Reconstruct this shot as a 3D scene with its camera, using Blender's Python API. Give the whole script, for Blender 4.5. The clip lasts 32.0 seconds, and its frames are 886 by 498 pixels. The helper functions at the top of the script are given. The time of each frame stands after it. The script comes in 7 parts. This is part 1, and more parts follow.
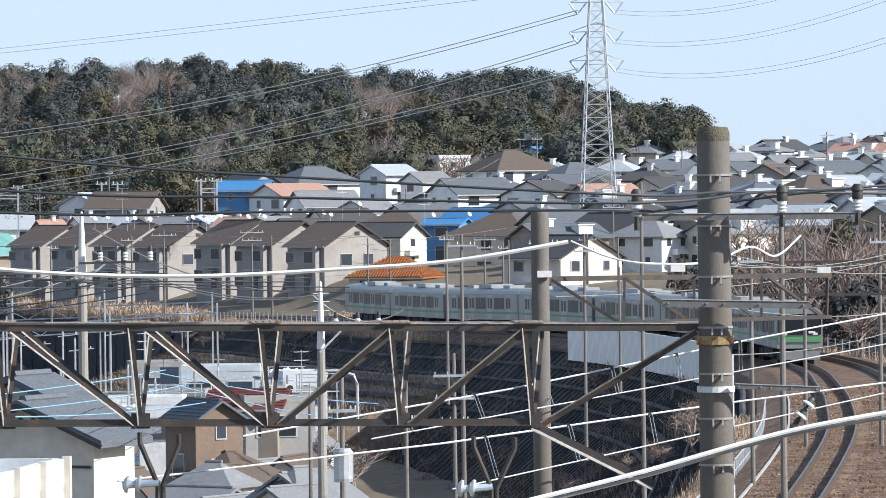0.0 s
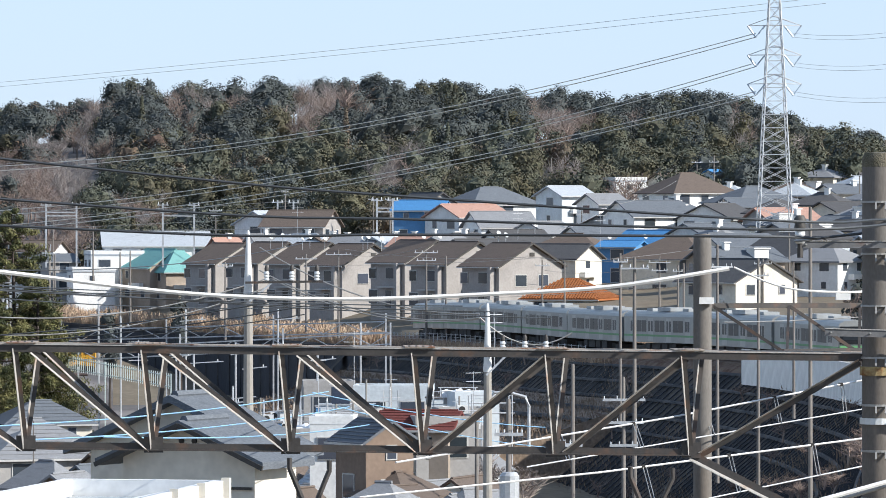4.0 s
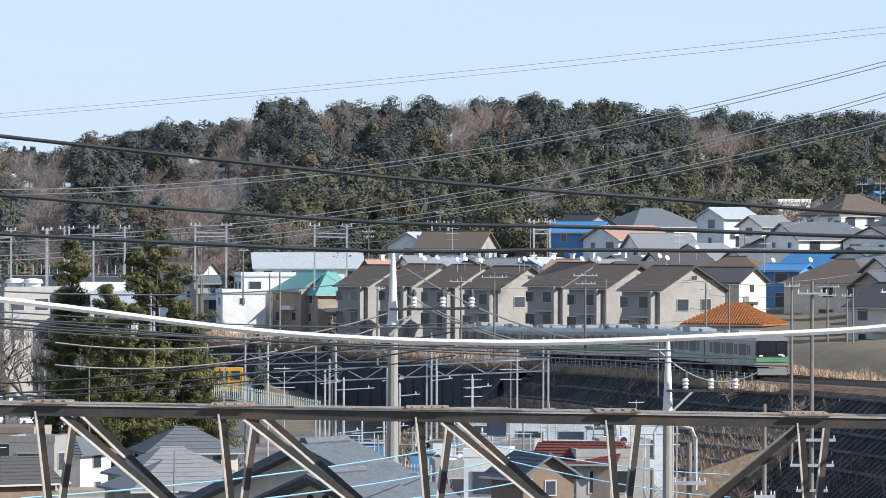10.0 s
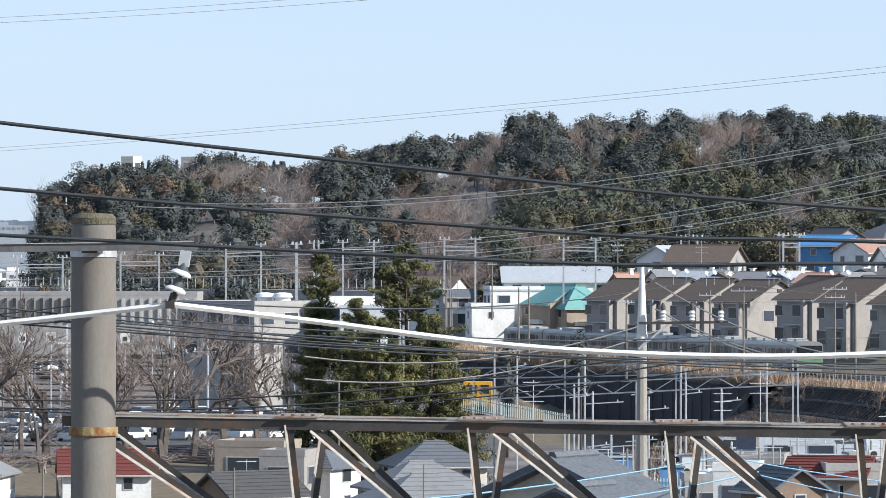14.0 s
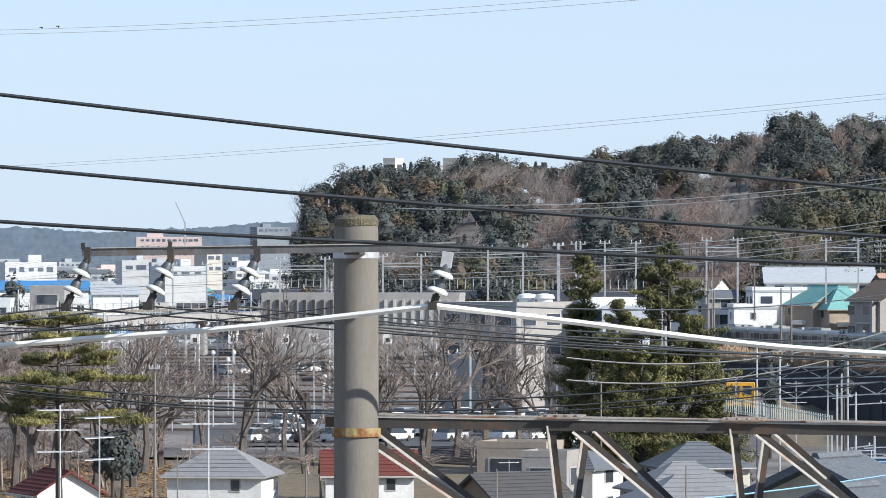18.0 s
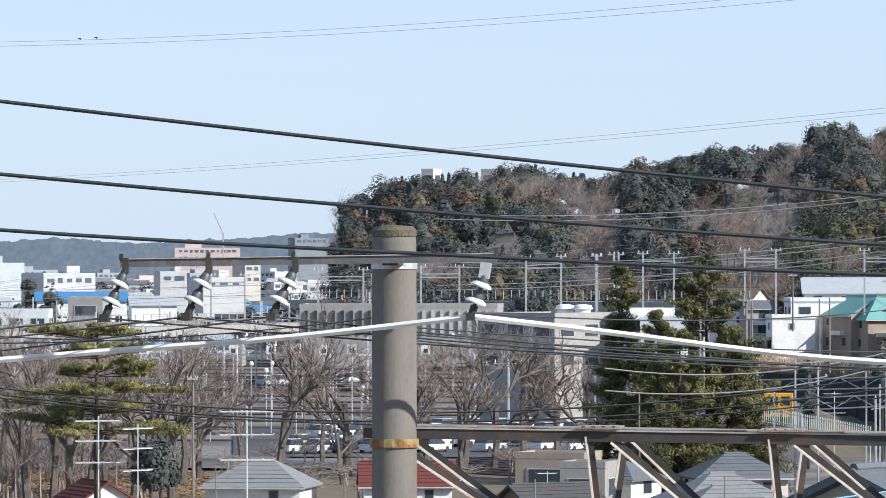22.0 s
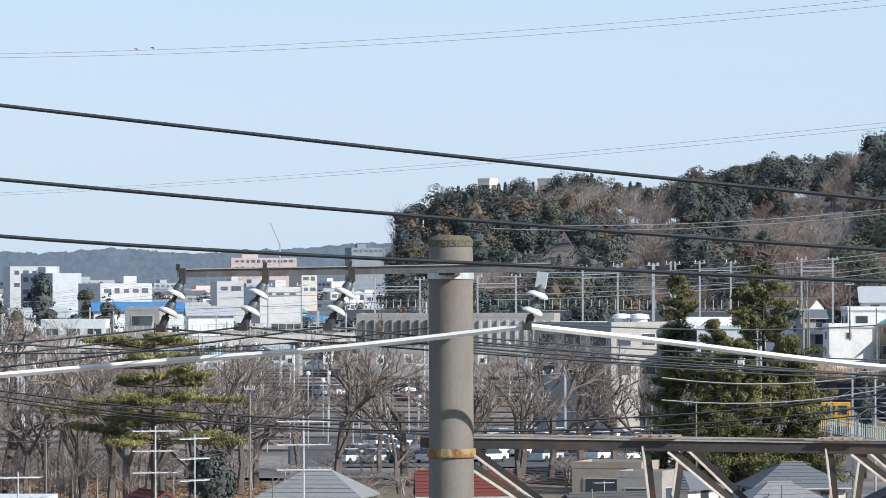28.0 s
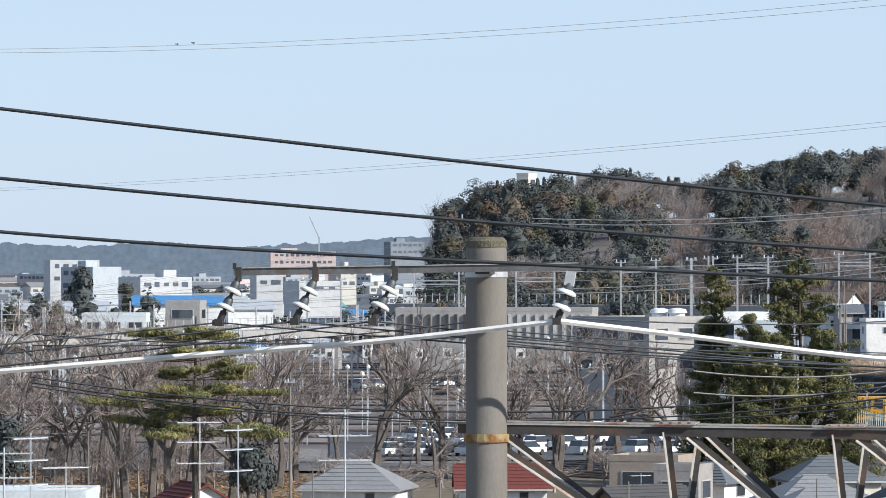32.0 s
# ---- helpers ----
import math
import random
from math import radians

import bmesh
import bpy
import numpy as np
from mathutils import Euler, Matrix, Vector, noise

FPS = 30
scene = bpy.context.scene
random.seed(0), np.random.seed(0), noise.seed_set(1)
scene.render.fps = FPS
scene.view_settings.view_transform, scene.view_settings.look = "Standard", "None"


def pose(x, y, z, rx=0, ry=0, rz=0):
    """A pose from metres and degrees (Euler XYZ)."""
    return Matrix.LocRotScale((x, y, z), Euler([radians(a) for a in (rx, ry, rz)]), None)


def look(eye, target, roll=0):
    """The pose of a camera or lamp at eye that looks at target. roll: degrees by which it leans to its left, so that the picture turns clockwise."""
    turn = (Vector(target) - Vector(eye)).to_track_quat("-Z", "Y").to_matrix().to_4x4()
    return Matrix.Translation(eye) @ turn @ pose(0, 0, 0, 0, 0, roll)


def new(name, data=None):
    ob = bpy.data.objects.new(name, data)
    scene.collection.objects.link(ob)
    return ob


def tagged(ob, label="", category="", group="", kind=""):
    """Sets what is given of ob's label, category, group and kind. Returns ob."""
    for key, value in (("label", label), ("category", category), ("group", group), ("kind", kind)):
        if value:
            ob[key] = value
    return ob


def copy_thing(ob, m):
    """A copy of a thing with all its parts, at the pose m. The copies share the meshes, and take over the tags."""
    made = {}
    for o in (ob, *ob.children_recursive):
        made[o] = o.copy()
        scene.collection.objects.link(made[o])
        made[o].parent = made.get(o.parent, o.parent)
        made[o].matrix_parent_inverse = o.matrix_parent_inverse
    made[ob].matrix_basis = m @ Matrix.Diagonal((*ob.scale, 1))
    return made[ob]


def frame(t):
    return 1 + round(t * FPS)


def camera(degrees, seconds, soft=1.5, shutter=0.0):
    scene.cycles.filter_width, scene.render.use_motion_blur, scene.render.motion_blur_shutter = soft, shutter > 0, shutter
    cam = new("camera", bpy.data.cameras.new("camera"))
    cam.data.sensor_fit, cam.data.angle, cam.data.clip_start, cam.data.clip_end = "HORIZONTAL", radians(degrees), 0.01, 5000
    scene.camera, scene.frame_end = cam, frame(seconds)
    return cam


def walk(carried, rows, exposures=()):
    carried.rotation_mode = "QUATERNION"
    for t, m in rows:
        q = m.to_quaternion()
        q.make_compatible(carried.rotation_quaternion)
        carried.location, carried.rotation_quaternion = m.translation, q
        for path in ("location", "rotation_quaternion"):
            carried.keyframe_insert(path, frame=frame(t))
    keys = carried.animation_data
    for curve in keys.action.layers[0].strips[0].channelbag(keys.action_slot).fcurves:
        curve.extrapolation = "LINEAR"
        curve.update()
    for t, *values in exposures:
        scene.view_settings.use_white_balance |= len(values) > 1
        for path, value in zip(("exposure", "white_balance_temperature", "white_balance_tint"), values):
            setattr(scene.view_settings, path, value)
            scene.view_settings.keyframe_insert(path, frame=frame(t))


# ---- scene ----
cam = camera(10.0, 32.0, soft=0.5)
# seconds, place of the eye, yaw, pitch, roll
ROWS = [
    (0, -0.604, -18.529, 14.088, -4.381, -0.603, 0.69),
    (0.5, -0.569, -18.456, 14.091, -4.171, -0.55, 0.6),
    (1, -0.537, -18.477, 14.095, -3.943, -0.503, 0.3),
    (1.5, -0.493, -18.556, 14.101, -3.631, -0.438, 0.12),
    (2, -0.423, -18.486, 14.107, -3.227, -0.362, -0.05),
    (2.5, -0.353, -18.478, 14.113, -2.834, -0.344, 0.02),
    (3, -0.306, -18.493, 14.118, -2.576, -0.32, -0.04),
    (3.5, -0.267, -18.514, 14.121, -2.368, -0.339, 0.03),
    (5.5, -0.462, -10.903, 14.07, -2.429, -0.368, 0.12),
    (6, -0.447, -10.924, 14.065, -2.347, -0.341, 0.05),
    (6.5, -0.397, -9.781, 14.059, -2.326, -0.343, -0.06),
    (6.75, -0.276, -6.9, 14.04, -2.322, -0.331, -0.09),
    (7, -0.146, -3.62, 14.02, -2.315, -0.319, -0.08),
    (7.25, -0.06, -1.55, 14.01, -2.28, -0.337, -0.1),
    (7.5, 0.0, 0, 14.0, -2.226, -0.354, -0.08),
    (8, 0.0, 0, 14.0, -2.048, -0.317, -0.04),
    (8.5, 0.0, 0, 14.0, -1.688, -0.227, -0.07),
    (9, 0.0, 0, 14.0, -1.241, -0.167, -0.15),
    (9.5, 0.0, 0, 14.0, -0.924, -0.127, -0.11),
    (10, 0.0, 0, 14.0, -0.613, -0.099, -0.16),
    (10.5, 0.0, 0, 14.0, -0.211, -0.07, -0.28),
    (11, -0.0, 0, 14.0, 0.171, -0.037, -0.5),
    (11.5, -0.0, 0, 14.0, 0.584, -0.048, -0.64),
    (12, -0.0, 0, 14.0, 1.054, -0.039, -0.52),
    (12.5, -0.0, 0, 14.0, 1.363, 0.021, -0.53),
    (13, -0.0, 0, 14.0, 1.632, 0.03, -0.44),
    (13.5, -0.0, 0, 14.0, 1.918, 0.06, -0.22),
    (15.5, -0.0, 0, 14.0, 3.169, 0.001, 0.02),
    (16, -0.0, 0, 14.0, 3.59, 0.07, 0.04),
    (16.5, -0.0, 0, 14.0, 4.076, 0.108, -0.06),
    (17, -0.0, 0, 14.0, 4.521, 0.09, -0.04),
    (17.5, -0.0, 0, 14.0, 4.897, 0.06, 0.05),
    (18, -0.0, 0, 14.0, 5.166, 0.063, 0.04),
    (18.5, -0.0, 0, 14.0, 5.229, 0.096, -0.04),
    (19, -0.0, 0, 14.0, 5.322, 0.096, -0.01),
    (19.5, -0.0, 0, 14.0, 5.375, 0.079, 0.05),
    (20, -0.0, 0, 14.0, 5.411, 0.077, 0.04),
    (20.5, -0.0, 0, 14.0, 5.47, 0.081, 0.07),
    (21, -0.0, 0, 14.0, 5.482, 0.099, 0.07),
    (21.5, -0.0, 0, 14.0, 5.529, 0.124, 0.02),
    (22, -0.0, 0, 14.0, 5.597, 0.185, 0.07),
    (22.5, -0.0, 0, 14.0, 5.684, 0.247, 0.15),
    (23, -0.0, 0, 14.0, 5.779, 0.29, 0.18),
    (23.5, -0.0, 0, 14.0, 5.873, 0.328, 0.24),
    (24, -0.0, 0, 14.0, 5.955, 0.362, 0.1),
    (24.5, -0.0, 0, 14.0, 6.009, 0.395, 0.19),
    (26.5, -0.0, 0, 14.0, 6.117, 0.42, 0.1),
    (27, -0.0, 0, 14.0, 6.147, 0.391, 0.1),
    (27.5, -0.0, 0, 14.0, 6.208, 0.344, 0.18),
    (28, -0.0, 0, 14.0, 6.237, 0.296, 0.17),
    (28.5, -0.0, 0, 14.0, 6.248, 0.24, 0.23),
    (29, -0.0, 0, 14.0, 6.274, 0.224, 0.16),
    (29.5, -0.0, 0, 14.0, 6.322, 0.206, 0.08),
    (30, -0.0, 0, 14.0, 6.429, 0.197, 0.06),
    (30.5, 0.369, -3.281, 14.04, 6.444, 0.114, 0.06),
    (31, 0.373, -3.312, 14.041, 6.459, 0.135, 0.09),
    (31.5, 0.373, -3.268, 14.04, 6.542, 0.172, 0.09),
    (32, 0.384, -3.293, 14.04, 6.678, 0.229, 0.08),
]
walk(cam, [(t, pose(x, y, z, 90 + pitch, roll, yaw)) for t, x, y, z, yaw, pitch, roll in ROWS], [(0.0, 0.66, 6200, 10), (3.5, 0.66, 6200, 10), (6.0, 0.64, 6200, 10), (8.0, 0.60, 6200, 10), (19.0, 0.59, 6230, 10), (27.0, 0.52, 6230, 10), (32.0, 0.48, 6230, 10)])

# ---- light ----
SUN_AZ, SUN_EL = radians(66), radians(30)     # from straight behind the eye round to its right
world = bpy.data.worlds.new("sky")
scene.world = world
world.use_nodes = True
wn = world.node_tree
sky = wn.nodes.new("ShaderNodeTexSky")
sky.sky_type = "NISHITA"
sky.sun_disc = False
sky.sun_elevation = SUN_EL
sky.sun_rotation = math.pi - SUN_AZ
sky.altitude, sky.air_density, sky.dust_density, sky.ozone_density = 60, 1.0, 0.3, 3.0
veil = wn.nodes.new("ShaderNodeMix")          # pale winter haze towards the horizon
veil.data_type = "RGBA"
coords = wn.nodes.new("ShaderNodeTexCoord")
axes = wn.nodes.new("ShaderNodeSeparateXYZ")
fade = wn.nodes.new("ShaderNodeMapRange")     # the haze thins out with height
fade.interpolation_type = "SMOOTHSTEP"
fade.inputs[1].default_value, fade.inputs[2].default_value, fade.inputs[3].default_value, fade.inputs[4].default_value = 0.05, 0.6, 0.78, 0.3
wn.links.new(coords.outputs["Generated"], axes.inputs[0])
wn.links.new(axes.outputs[2], fade.inputs[0])
wn.links.new(fade.outputs[0], veil.inputs[0])
veil.inputs[7].default_value = (4.1, 5.1, 6.5, 1)
wn.links.new(sky.outputs[0], veil.inputs[6])
wn.links.new(veil.outputs[2], wn.nodes["Background"].inputs[0])
wn.nodes["Background"].inputs[1].default_value = 0.1
sun_data = bpy.data.lights.new("sun", "SUN")
sun_data.energy, sun_data.angle, sun_data.color = 4.4, radians(0.53), (1.0, 0.945, 0.85)
sun = new("sun", sun_data)
to_sun = Vector((math.sin(SUN_AZ) * math.cos(SUN_EL), -math.cos(SUN_AZ) * math.cos(SUN_EL), math.sin(SUN_EL)))
sun.matrix_world = look(to_sun * 300, (0, 0, 0))


# ---- mesh and material helpers ----
class Geo:
    """Collects vertices and faces of one mesh."""

    def __init__(self):
        self.v, self.f = [], []

    def add(self, verts, faces):
        n = len(self.v)
        self.v.extend([tuple(p) for p in verts])
        self.f.extend([tuple(n + i for i in f) for f in faces])
        return self

    def box(self, c, s, m=None):
        x, y, z = s[0] / 2, s[1] / 2, s[2] / 2
        vs = [Vector(p) for p in ((-x, -y, -z), (x, -y, -z), (x, y, -z), (-x, y, -z), (-x, -y, z), (x, -y, z), (x, y, z), (-x, y, z))]
        if m is not None:
            vs = [m @ p for p in vs]
        c = Vector(c)
        return self.add([p + c for p in vs], [(3, 2, 1, 0), (4, 5, 6, 7), (0, 1, 5, 4), (1, 2, 6, 5), (2, 3, 7, 6), (3, 0, 4, 7)])

    def bar(self, a, b, w, h, up=(0, 0, 1)):
        """A beam of rectangular section from a to b: w across, h along up."""
        a, b = Vector(a), Vector(b)
        d = (b - a).normalized()
        s = d.cross(Vector(up))
        s = s.normalized() if s.length > 1e-6 else Vector((1, 0, 0))
        u = s.cross(d) * (h / 2)
        s = s * (w / 2)
        return self.add([a - s - u, a + s - u, a + s + u, a - s + u, b - s - u, b + s - u, b + s + u, b - s + u],
                        [(0, 3, 2, 1)[::-1], (4, 7, 6, 5)[::-1], (0, 1, 5, 4)[::-1], (1, 2, 6, 5)[::-1], (2, 3, 7, 6)[::-1], (3, 0, 4, 7)[::-1]])

    def tube(self, pts, r, n=6, cap=True, r2=None):
        pts = [Vector(p) for p in pts]
        m, base = len(pts), len(self.v)
        for i, p in enumerate(pts):
            d = (pts[min(i + 1, m - 1)] - pts[max(i - 1, 0)]).normalized()
            ref = Vector((0, 0, 1)) if abs(d.z) < 0.9 else Vector((0, 1, 0))
            s = d.cross(ref).normalized()
            u = s.cross(d)
            rr = r if r2 is None else r + (r2 - r) * i / (m - 1)
            for k in range(n):
                a = 2 * math.pi * k / n
                self.v.append(tuple(p + s * (rr * math.cos(a)) + u * (rr * math.sin(a))))
        for i in range(m - 1):
            for k in range(n):
                a, b = base + i * n + k, base + i * n + (k + 1) % n
                self.f.append((a, b, b + n, a + n))
        if cap:
            self.f.append(tuple(base + k for k in range(n))[::-1])
            self.f.append(tuple(base + (m - 1) * n + k for k in range(n)))
        return self

    def lathe(self, c, profile, n=16, m=None):
        """profile: (radius, height) from bottom to top, about the z axis through c."""
        base, c = len(self.v), Vector(c)
        for r, h in profile:
            for k in range(n):
                a = 2 * math.pi * k / n
                p = Vector((r * math.cos(a), r * math.sin(a), h))
                self.v.append(tuple((m @ p if m is not None else p) + c))
        for i in range(len(profile) - 1):
            for k in range(n):
                a, b = base + i * n + k, base + i * n + (k + 1) % n
                self.f.append((a, b, b + n, a + n))
        self.f.append(tuple(base + k for k in range(n))[::-1])
        self.f.append(tuple(base + (len(profile) - 1) * n + k for k in range(n)))
        return self

    def mesh(self, name, material, smooth=False):
        me = bpy.data.meshes.new(name)
        me.from_pydata(self.v, [], self.f)
        if material is not None:
            me.materials.append(material)
        if smooth:
            me.polygons.foreach_set("use_smooth", [True] * len(me.polygons))
            me.set_sharp_from_angle(angle=radians(35))
        me.update()
        return me


def part(name, geo, material, parent, label="", smooth=False):
    ob = new(name, geo.mesh(name, material, smooth))
    ob.parent = parent
    if label:
        ob["label"] = label
    return ob


def thing(name, label, category, group="", m=None):
    ob = tagged(new(name), label, category, group)
    if m is not None:
        ob.matrix_world = m
    return ob


def solid(name, geo, material, label, category, group="", kind="", smooth=False):
    return tagged(new(name, geo.mesh(name, material, smooth)), label, category, group, kind)


def mat(name, color, rough=0.7, metal=0.0, vary=0.25, scale=1.0, fine=14.0, second=None, share=0.35, bump=0.15, by_object=0.0, by_island=0.0, stretch=(1, 1, 1), spec=0.4):
    """Base colour with coarse and fine variation, a second colour in patches, and relief."""
    m = bpy.data.materials.new(name)
    m.use_nodes = True
    nt = m.node_tree
    n, l = nt.nodes, nt.links
    bsdf = n["Principled BSDF"]
    bsdf.inputs["Roughness"].default_value = rough
    bsdf.inputs["Metallic"].default_value = metal
    bsdf.inputs["Specular IOR Level"].default_value = spec
    co = n.new("ShaderNodeTexCoord")
    mp = n.new("ShaderNodeMapping")
    mp.inputs["Scale"].default_value = stretch
    l.new(co.outputs["Object"], mp.inputs[0])

    def nz(s, detail=3):
        t = n.new("ShaderNodeTexNoise")
        t.inputs["Scale"].default_value = s
        t.inputs["Detail"].default_value = detail
        l.new(mp.outputs[0], t.inputs["Vector"])
        return t.outputs[0]

    def ramp(v, a, b, lo, hi):
        r = n.new("ShaderNodeMapRange")
        r.inputs[1].default_value, r.inputs[2].default_value, r.inputs[3].default_value, r.inputs[4].default_value = a, b, lo, hi
        l.new(v, r.inputs[0])
        return r.outputs[0]

    coarse, grain = nz(scale), nz(fine, 2)
    out = None
    if second is not None:
        mx = n.new("ShaderNodeMix")
        mx.data_type = "RGBA"
        mx.inputs[6].default_value, mx.inputs[7].default_value = (*color, 1), (*second, 1)
        l.new(ramp(coarse, 0.62 - share * 0.6, 0.75 - share * 0.5, 0, 1), mx.inputs[0])
        out = mx.outputs[2]
    hsv = n.new("ShaderNodeHueSaturation")
    if out is None:
        hsv.inputs["Color"].default_value = (*color, 1)
    else:
        l.new(out, hsv.inputs["Color"])
    mul = n.new("ShaderNodeMath")
    mul.operation = "MULTIPLY"
    l.new(ramp(coarse, 0.3, 0.7, 1 - vary, 1 + vary), mul.inputs[0])
    l.new(ramp(grain, 0.3, 0.7, 1 - vary * 0.6, 1 + vary * 0.6), mul.inputs[1])
    val = mul.outputs[0]
    for amount, kind in ((by_object, "o"), (by_island, "i")):
        if amount:
            src = n.new("ShaderNodeObjectInfo").outputs["Random"] if kind == "o" else n.new("ShaderNodeNewGeometry").outputs["Random Per Island"]
            m2 = n.new("ShaderNodeMath")
            m2.operation = "MULTIPLY"
            l.new(val, m2.inputs[0])
            l.new(ramp(src, 0, 1, 1 - amount, 1 + amount), m2.inputs[1])
            val = m2.outputs[0]
            hue = ramp(src, 0, 1, 0.5 - amount * 0.06, 0.5 + amount * 0.06)
            l.new(hue, hsv.inputs["Hue"])
    l.new(val, hsv.inputs["Value"])
    l.new(hsv.outputs[0], bsdf.inputs["Base Color"])
    if bump:
        b = n.new("ShaderNodeBump")
        b.inputs["Strength"].default_value = bump
        b.inputs["Distance"].default_value = 0.03
        l.new(grain, b.inputs["Height"])
        l.new(b.outputs[0], bsdf.inputs["Normal"])
    return m


M_CONCRETE = mat("pole_concrete", (0.20, 0.185, 0.165), 0.85, vary=0.12, scale=2.5, fine=60, bump=0.04, second=(0.155, 0.14, 0.122), share=0.35, stretch=(1, 1, 0.3))
M_CONCRETE_OLD = mat("old_pole_concrete", (0.18, 0.165, 0.148), 0.85, vary=0.18, scale=1.6, fine=50, bump=0.05, second=(0.13, 0.112, 0.095), share=0.4, stretch=(1, 1, 0.3))
# Steel in two tones: shade is in the dark one, sunlight in the pale.
M_STEEL = mat("shade_dark_weathered_steel", (0.058, 0.052, 0.048), 0.55, 0.1, vary=0.2, scale=4, fine=30, second=(0.085, 0.055, 0.04), share=0.15, bump=0.05)
M_SUNLIT_EDGE = mat("sunlit_steel_edge", (0.40, 0.385, 0.36), 0.5, 0.1, vary=0.18, scale=5, fine=30, second=(0.30, 0.22, 0.17), share=0.12, bump=0.05)
M_POLE_PALE = mat("pale_pole_concrete", (0.29, 0.27, 0.24), 0.8, vary=0.15, scale=1.5, fine=25, stretch=(1, 1, 0.3))
M_ARM = mat("grey_painted_arm", (0.15, 0.15, 0.152), 0.55, 0.15, vary=0.2, scale=4, fine=30, second=(0.12, 0.09, 0.075), share=0.12, bump=0.05)
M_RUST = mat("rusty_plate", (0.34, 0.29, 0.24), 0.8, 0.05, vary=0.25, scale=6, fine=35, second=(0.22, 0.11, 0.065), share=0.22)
M_GALV = mat("galvanised_steel", (0.50, 0.51, 0.52), 0.5, 0.4, vary=0.15, scale=2, fine=20)
M_PAINT_BAND = mat("rust_stained_band", (0.42, 0.33, 0.16), 0.7, 0.1, vary=0.3, scale=8, fine=30, second=(0.2, 0.09, 0.03), share=0.4)
M_CABLE = mat("black_cable_sheath", (0.045, 0.05, 0.055), 0.45, vary=0.2, scale=1)
M_WHITE_CABLE = mat("white_cable_cover", (0.74, 0.73, 0.70), 0.5, vary=0.12, scale=1.5, fine=8)
M_HV = mat("bare_line_conductor", (0.66, 0.64, 0.58), 0.5, 0.2, vary=0.1)
M_POLE_DARK = mat("aged_pole_concrete", (0.19, 0.172, 0.155), 0.85, vary=0.2, scale=1.5, fine=20, stretch=(1, 1, 0.3))
M_WIRE = mat("bare_wire", (0.34, 0.33, 0.31), 0.5, 0.3, vary=0.1)
M_BRIGHT_WIRE = mat("aluminium_wire", (0.62, 0.62, 0.62), 0.45, 0.3, vary=0.1)
M_BLUE_WIRE = mat("blue_wire_cover", (0.25, 0.46, 0.66), 0.5, vary=0.1)
M_PORCELAIN = mat("white_porcelain", (0.62, 0.63, 0.62), 0.2, vary=0.08, fine=30, bump=0)
M_INS_BLUE = mat("grey_blue_insulator", (0.42, 0.5, 0.58), 0.3, vary=0.1, bump=0)
M_DARK = mat("dark_fitting", (0.06, 0.055, 0.05), 0.6, 0.2, vary=0.3)
M_GROUND = mat("dry_winter_ground", (0.21, 0.165, 0.11), 0.95, vary=0.3, scale=0.05, fine=1.2, second=(0.14, 0.115, 0.08), share=0.4, bump=0.4)
M_ASPHALT = mat("asphalt", (0.075, 0.075, 0.078), 0.9, vary=0.2, scale=0.3, fine=6)
M_BALLAST = mat("rusty_track_ballast", (0.13, 0.068, 0.04), 0.95, vary=0.2, scale=1.2, fine=40, second=(0.17, 0.115, 0.078), share=0.35, bump=0.9)
M_RAIL = mat("steel_rail", (0.12, 0.085, 0.07), 0.5, 0.4, vary=0.2)
M_RAIL_TOP = mat("worn_rail_head", (0.20, 0.17, 0.15), 0.45, 0.6, vary=0.15)
M_SLEEPER = mat("concrete_sleeper", (0.24, 0.17, 0.12), 0.9, vary=0.25, scale=2, by_object=0.15)
# Deep bluish shade is put into this concrete's colour.
M_SHADED_CONCRETE = mat("shaded_wall_concrete", (0.046, 0.048, 0.055), 0.9, vary=0.35, scale=0.25, fine=3, second=(0.032, 0.033, 0.04), share=0.4, stretch=(1, 1, 0.4))
M_CRIB = mat("slope_lattice_concrete", (0.115, 0.105, 0.098), 0.9, vary=0.3, scale=0.3, fine=5, second=(0.042, 0.041, 0.042), share=0.4)
# Near-black soil: the slope's shade is part of the colour.
M_SOIL = mat("shaded_slope_soil", (0.026, 0.026, 0.027), 0.95, vary=0.35, scale=0.25, fine=4, second=(0.06, 0.05, 0.04), share=0.3, bump=0.5)
M_GRASS = mat("dry_tall_grass", (0.43, 0.31, 0.215), 0.9, vary=0.25, scale=0.4, by_island=0.25, bump=0)
# Evergreen colour pushed towards blue-grey to carry the distance haze.
M_LEAF = mat("haze_tinted_leaves", (0.083, 0.091, 0.083), 0.85, vary=0.2, scale=0.12, fine=0.6, second=(0.074, 0.083, 0.08), share=0.5, by_island=0.2, bump=0, spec=0.12)
M_LEAF_OLIVE = mat("olive_leaves", (0.118, 0.108, 0.068), 0.7, vary=0.3, scale=0.08, fine=1.0, second=(0.082, 0.088, 0.066), share=0.4, by_island=0.2, bump=0, spec=0.12)
M_CEDAR = mat("cedar_foliage", (0.075, 0.088, 0.043), 0.7, vary=0.35, scale=0.5, fine=3.0, second=(0.15, 0.14, 0.06), share=0.4, by_island=0.35, bump=0, spec=0.12)
# Twig colour has a little blue added, also for haze on the hill.
M_TWIG = mat("bare_twigs", (0.245, 0.215, 0.20), 0.9, vary=0.25, scale=0.15, by_island=0.25, bump=0)
M_TWIG_RED = mat("reddish_bare_twigs", (0.22, 0.165, 0.14), 0.9, vary=0.25, scale=0.15, by_island=0.25, bump=0)
